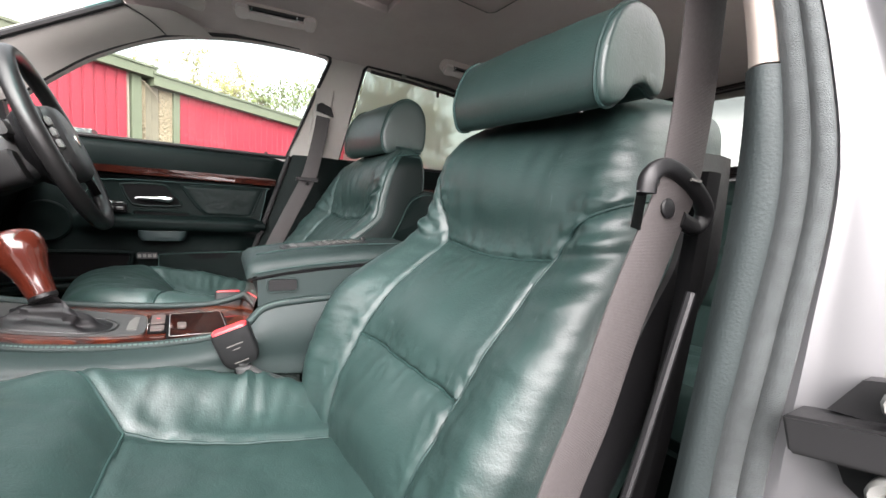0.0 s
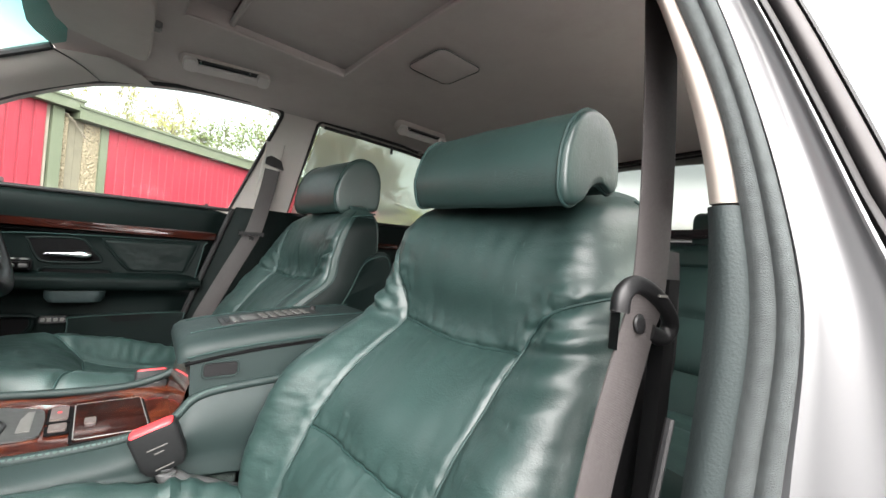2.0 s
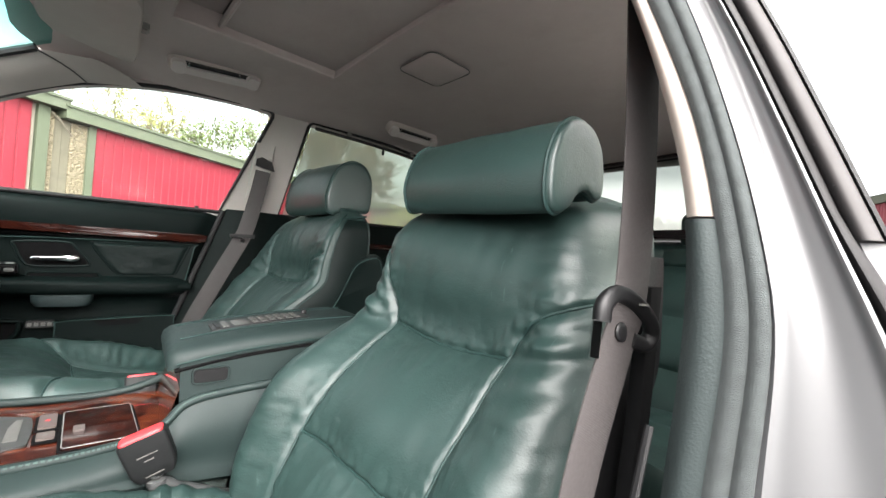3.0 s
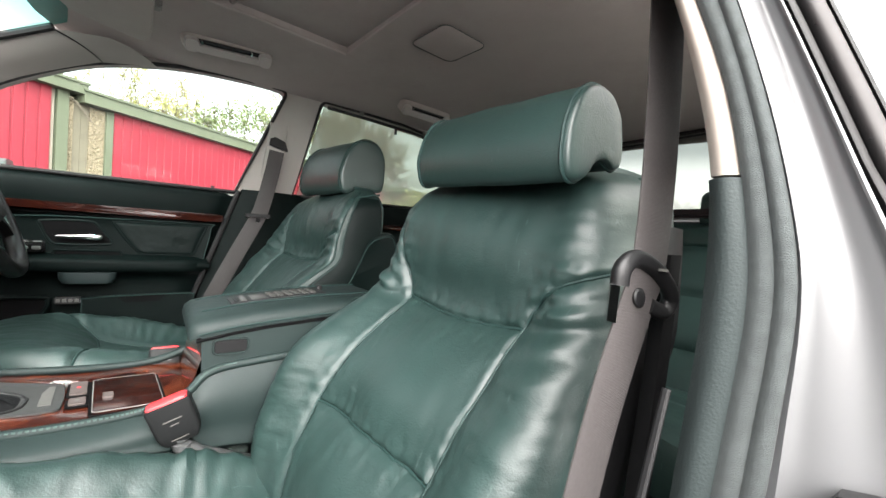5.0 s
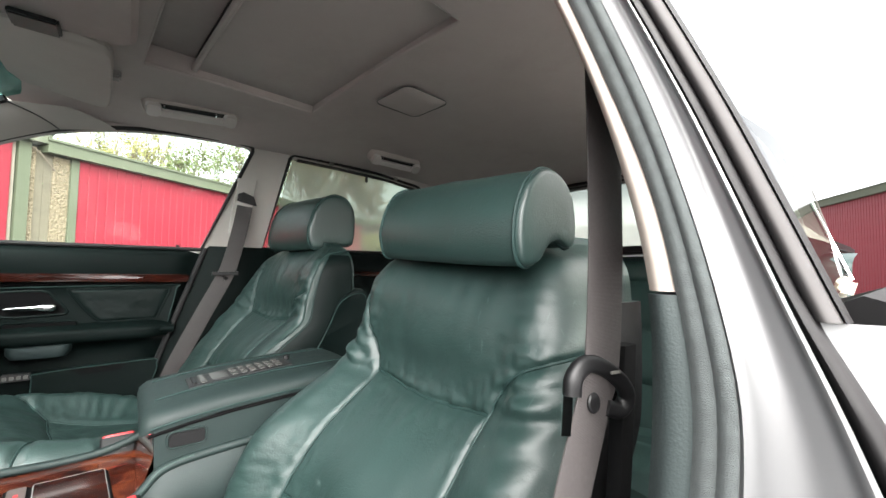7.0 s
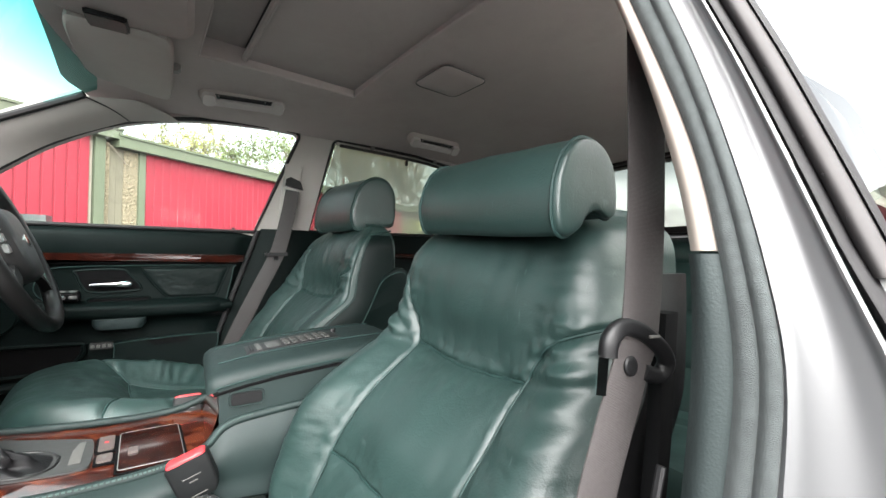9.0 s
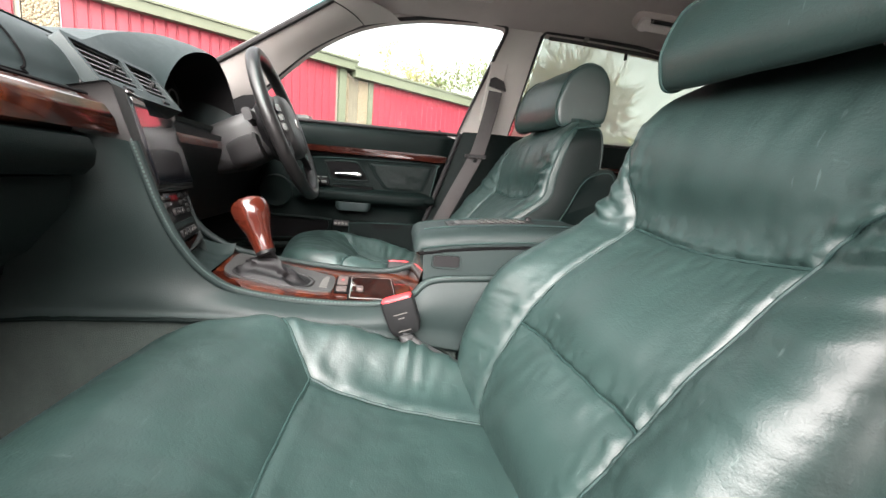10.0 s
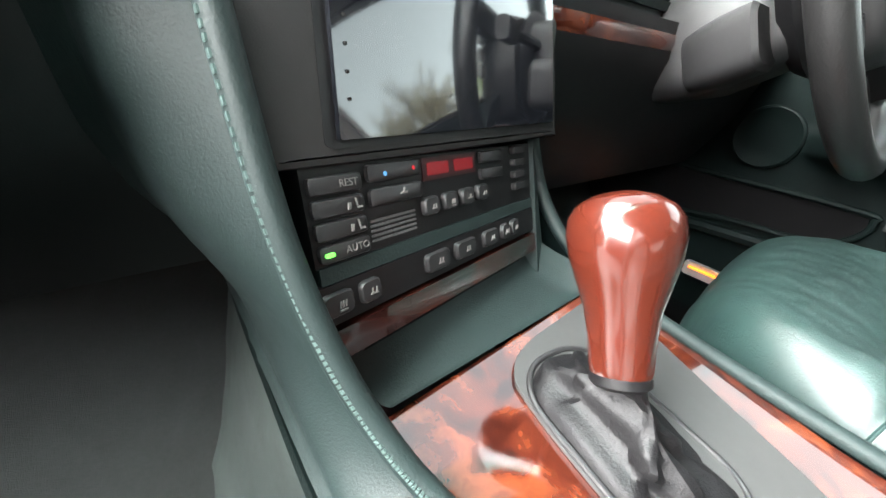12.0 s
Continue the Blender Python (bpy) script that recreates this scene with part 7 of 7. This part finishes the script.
def garage(p0, s0, s1, top, fascia, label, posts=True, flap0=0.0, flap1=0.0, face=1):
    base = yard(p0, (s0 + s1) / 2, 0, 0)
    g = thing("garage", base, label, "garage", group="garages")
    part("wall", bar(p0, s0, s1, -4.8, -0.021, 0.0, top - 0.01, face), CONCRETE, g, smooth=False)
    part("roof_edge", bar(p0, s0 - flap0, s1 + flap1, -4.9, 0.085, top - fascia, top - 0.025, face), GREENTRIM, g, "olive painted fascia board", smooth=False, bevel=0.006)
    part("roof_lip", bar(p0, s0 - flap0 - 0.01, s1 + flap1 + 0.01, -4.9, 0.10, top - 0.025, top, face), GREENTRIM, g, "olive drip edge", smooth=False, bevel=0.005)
    height = round(top - fascia - 0.03, 3)
    n = int((s1 - s0) / RIB)
    for k in range(n):
        ob = new("panel", rib_mesh(height, face))
        ob.parent = g
        ob.location = yard(p0, s0 + k * RIB, 0, 0.03) - base
    return g


LAB = "lock-up garage in red ribbed steel with olive trim"
# olive corner posts stand beside the sheet
right_garage = garage(P0, 0.0, 6.2, 2.14, 0.14, LAB, flap0=0.31)
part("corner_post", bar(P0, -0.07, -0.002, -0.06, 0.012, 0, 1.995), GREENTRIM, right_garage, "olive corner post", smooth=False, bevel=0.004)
left_garage = garage(P0, -3.04, -0.50, 2.20, 0.12, LAB, flap1=0.22)
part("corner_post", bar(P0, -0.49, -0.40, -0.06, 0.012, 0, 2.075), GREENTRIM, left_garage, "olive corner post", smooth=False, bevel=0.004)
far_garage = garage(P0, -6.2, -3.28, 2.24, 0.12, LAB)
garage(P0, -9.6, -6.5, 2.24, 0.12, LAB)
garage(P0, -13.0, -9.9, 2.24, 0.12, LAB)


def pebbled(name, s0, s1, o1, z1, seed, label):
    """Pebble-dashed concrete post with pebbles standing proud of its face."""
    rnd = random.Random(seed)
    post = thing(name, yard(P0, (s0 + s1) / 2, 0, 0), label, "post", group="pebbled posts")
    part("core", bar(P0, s0, s1, -0.12, o1, 0, z1), PEBBLES, post, smooth=False)
    bm = bmesh.new()
    for k in range(900):
        c = yard(P0, rnd.uniform(s0 + 0.006, s1 - 0.006), o1, rnd.uniform(0.95, z1 - 0.01))
        r = rnd.uniform(0.004, 0.010)
        q = [bm.verts.new(c + ROW * (r * math.cos(a)) + Vector((0, 0, r * math.sin(a) * 0.9))) for a in (0.3, 1.5, 2.8, 4.0, 5.3)]
        tip = bm.verts.new(c + OUT * r * 0.7)
        for i in range(5):
            bm.faces.new((q[i], q[(i + 1) % 5], tip))
    ob = part("pebbles", bm, PEBBLES, post)
    tagged(ob, kind="stuff")
    return post


LABP = "pebble-dashed concrete post between the garages"
pebbled("pebbled_post", -0.40, -0.352, -0.01, 2.04, 1, LABP)
pebbled("pebbled_post", -0.21, -0.072, -0.015, 1.99, 2, LABP)
pebbled("pebbled_post", -3.27, -3.05, 0.0, 2.05, 3, LABP)
board = thing("timber_board", yard(P0, -0.28, 0, 0), "pale weathered timber board closing the gap", "board")
for k in range(2):
    part("plank", bar(P0, -0.351 + 0.071 * k, -0.284 + 0.071 * k, -0.05, -0.025 - 0.004 * k, 0, 2.02), WOODBEIGE, board, smooth=False, bevel=0.003)
rodb = thing("steel_strut", yard(P0, -0.3, 0, 1.9), "thin rusty strut leaning on the board", "strut")
part("strut", tube([yard(P0, -0.40, 0.02, 2.03), yard(P0, -0.33, 0.03, 1.97), yard(P0, -0.22, 0.03, 1.83)], 0.008, 6), BARK, rodb)

# a further block past the right-hand row, and one behind the car
Q1 = Vector((9.3, -6.2, 0))
back = thing("garage", Q1, "dull brown garage end beyond the yard, olive roof edge", "garage", group="garages")
part("wall", bar(Q1, 0.0, 8.0, -6, -0.6, 0, 2.25), BROWNWALL, back, smooth=False)
part("roof_edge", bar(Q1, -0.2, 8.2, -6.1, -0.5, 2.2, 2.38), GREENTRIM, back, smooth=False, bevel=0.01)
Q2 = Vector((-0.05, -13.4, 0))
row2 = garage(Q2, -17.0, -8.6, 3.0, 0.2, LAB, face=-1)
row2b = garage(Q2, -8.4, 5.5, 3.0, 0.2, LAB, face=-1)
fence = thing("board_fence", yard(Q1, 0.3, 0.4, 0), "low dark timber fence beside the garages", "fence")
for k in range(16):
    part("board", bar(Q1, 0.1 + 0.125 * k, 0.215 + 0.125 * k, 0.4, 0.42, 0, 1.55 + 0.01 * (k % 3)), BROWNWALL, fence, smooth=False)


# ---- trees ----
def tree(name, at, height, spread, label, seed, leaf_mat, leaves, leaf_size, trunk_r, fork, depth, twig_mat=TWIG, up=0.35, clump=0.1, least=0.006):
    """Trunk, limbs that fork again and again, and small leaves along the last twigs."""
    rnd = random.Random(seed)
    base = Vector(at)
    tr = thing(name, at, label, "tree")
    wood, fine, leaf, tips = bmesh.new(), bmesh.new(), bmesh.new(), []

    def limb(p, d, length, r, level):
        pts = [p]
        n = 4
        for i in range(n):
            d = (d + Vector((rnd.gauss(0, 0.13), rnd.gauss(0, 0.13), rnd.gauss(0, 0.1) + 0.04))).normalized()
            pts.append(pts[-1] + d * length / n)
        sides = 6 if level < 2 else 3
        rings = []
        for i, q in enumerate(pts):
            k = max(least, r * (1 - 0.55 * i / n))
            a = d.cross(Vector((0.3, 0.9, 0.1))).normalized()
            b = d.cross(a)
            rings.append([q + a * (k * math.cos(2 * math.pi * j / sides)) + b * (k * math.sin(2 * math.pi * j / sides)) for j in range(sides)])
        loft(rings, wood if level < 2 else fine)
        if level >= depth:
            tips.append((pts, length))
            return
        for j in range(fork + (rnd.random() < 0.5)):
            q = pts[rnd.choice((2, 3, 4, 4))] if level else pts[rnd.choice((3, 4, 4))]
            e = Vector((rnd.gauss(0, 1), rnd.gauss(0, 1), rnd.gauss(up, 0.55))).normalized()
            e = (d * 0.9 + e * spread).normalized()
            limb(q, e, length * rnd.uniform(0.55, 0.82), r * 0.5, level + 1)

    limb(base, Vector((0, 0, 1)), height * 0.34, trunk_r, 0)
    part("trunk", wood, BARK, tr, "grey-brown trunk and limbs")
    ob = part("twigs", fine, twig_mat, tr, "fine pale twigs")
    tagged(ob, kind="stuff")
    if leaves and tips:
        for k in range(leaves):
            pts, ln = rnd.choice(tips)
            c = rnd.choice(pts[1:]) + Vector((rnd.gauss(0, clump), rnd.gauss(0, clump), rnd.gauss(0, clump)))
            a = Vector((rnd.gauss(0, 1), rnd.gauss(0, 1), rnd.gauss(0, 1))).normalized()
            b = a.cross(Vector((rnd.gauss(0, 1), rnd.gauss(0, 1), rnd.gauss(0, 1)))).normalized()
            s = leaf_size * rnd.uniform(0.6, 1.3)
            q = [leaf.verts.new(c + a * x * s + b * y * s) for x, y in ((-1, 0), (0, 0.45), (1, 0), (0, -0.45))]
            leaf.faces.new(q)
        ob = part("leaves", leaf, leaf_mat, tr, "sparse fresh leaves")
        tagged(ob, kind="stuff")
    return tr


def off(az, dist):
    return (-0.75 + dist * math.sin(radians(az)), 0.2 + dist * math.cos(radians(az)), 0.0)


tree("tree", off(93, 10.5), 4.6, 0.75, "half-bare shrub with yellow-green buds behind the garage", 3, NEWLEAF, 3200, 0.035, 0.05, 4, 4, up=0.6, clump=0.05)
tree("tree", off(98.5, 10.5), 4.3, 0.8, "leafy yellow-green tree behind the garage", 5, LEAF, 3600, 0.04, 0.06, 3, 4, up=0.4, clump=0.09)
tree("tree", off(83.5, 11.5), 4.6, 0.7, "small yellow-leaved tree behind the garage", 8, NEWLEAF, 1400, 0.035, 0.05, 3, 4, up=0.7, clump=0.05)
tree("tree", off(111, 21), 8.2, 0.7, "tall bare tree with fine pale twigs", 12, NEWLEAF, 5000, 0.02, 0.12, 4, 5, up=0.45, clump=0.12, least=0.011)
tree("tree", off(116, 22), 7.8, 0.75, "tall bare tree with fine pale twigs", 21, NEWLEAF, 5000, 0.02, 0.12, 4, 5, up=0.4, clump=0.12, least=0.011)
tree("shrub", off(120.3, 12.0), 2.35, 0.8, "yellow-green shrub beside the fence", 30, NEWLEAF, 5000, 0.06, 0.05, 4, 3, up=0.5, clump=0.16)


def far_belt(name, az0, az1, dist, low, high, seed, label):
    """A belt of distant trees: an uneven mass of many small clumps."""
    rnd = random.Random(seed)
    bm = bmesh.new()
    for k in range(1500):
        az = rnd.uniform(az0, az1)
        top = lerp(low, high, 0.5 + 0.5 * noise.noise(Vector((az * 0.35, seed, 0))))
        c = Vector(off(az, dist + rnd.uniform(-4, 4))) + Vector((0, 0, top * rnd.random() ** 0.6))
        for j in range(4):
            e = c + Vector((rnd.gauss(0, 0.8), rnd.gauss(0, 0.8), rnd.gauss(0, 0.5)))
            a = Vector((rnd.gauss(0, 1), rnd.gauss(0, 1), rnd.gauss(0, 1))).normalized()
            b = a.cross(Vector((rnd.gauss(0, 1), rnd.gauss(0, 1), 1))).normalized()
            bm.faces.new([bm.verts.new(e + a * x + b * y) for x, y in ((-0.8, 0), (0, 0.5), (0.8, 0), (0, -0.5))])
    return part(name, bm, HEDGE, label=label, category="woods", kind="stuff")


far_belt("far_trees", 126, 176, 62, 6.0, 8.0, 2, "hazy distant belt of trees")
far_belt("far_trees", 60, 126, 70, 3.0, 6.0, 4, "hazy distant belt of trees")
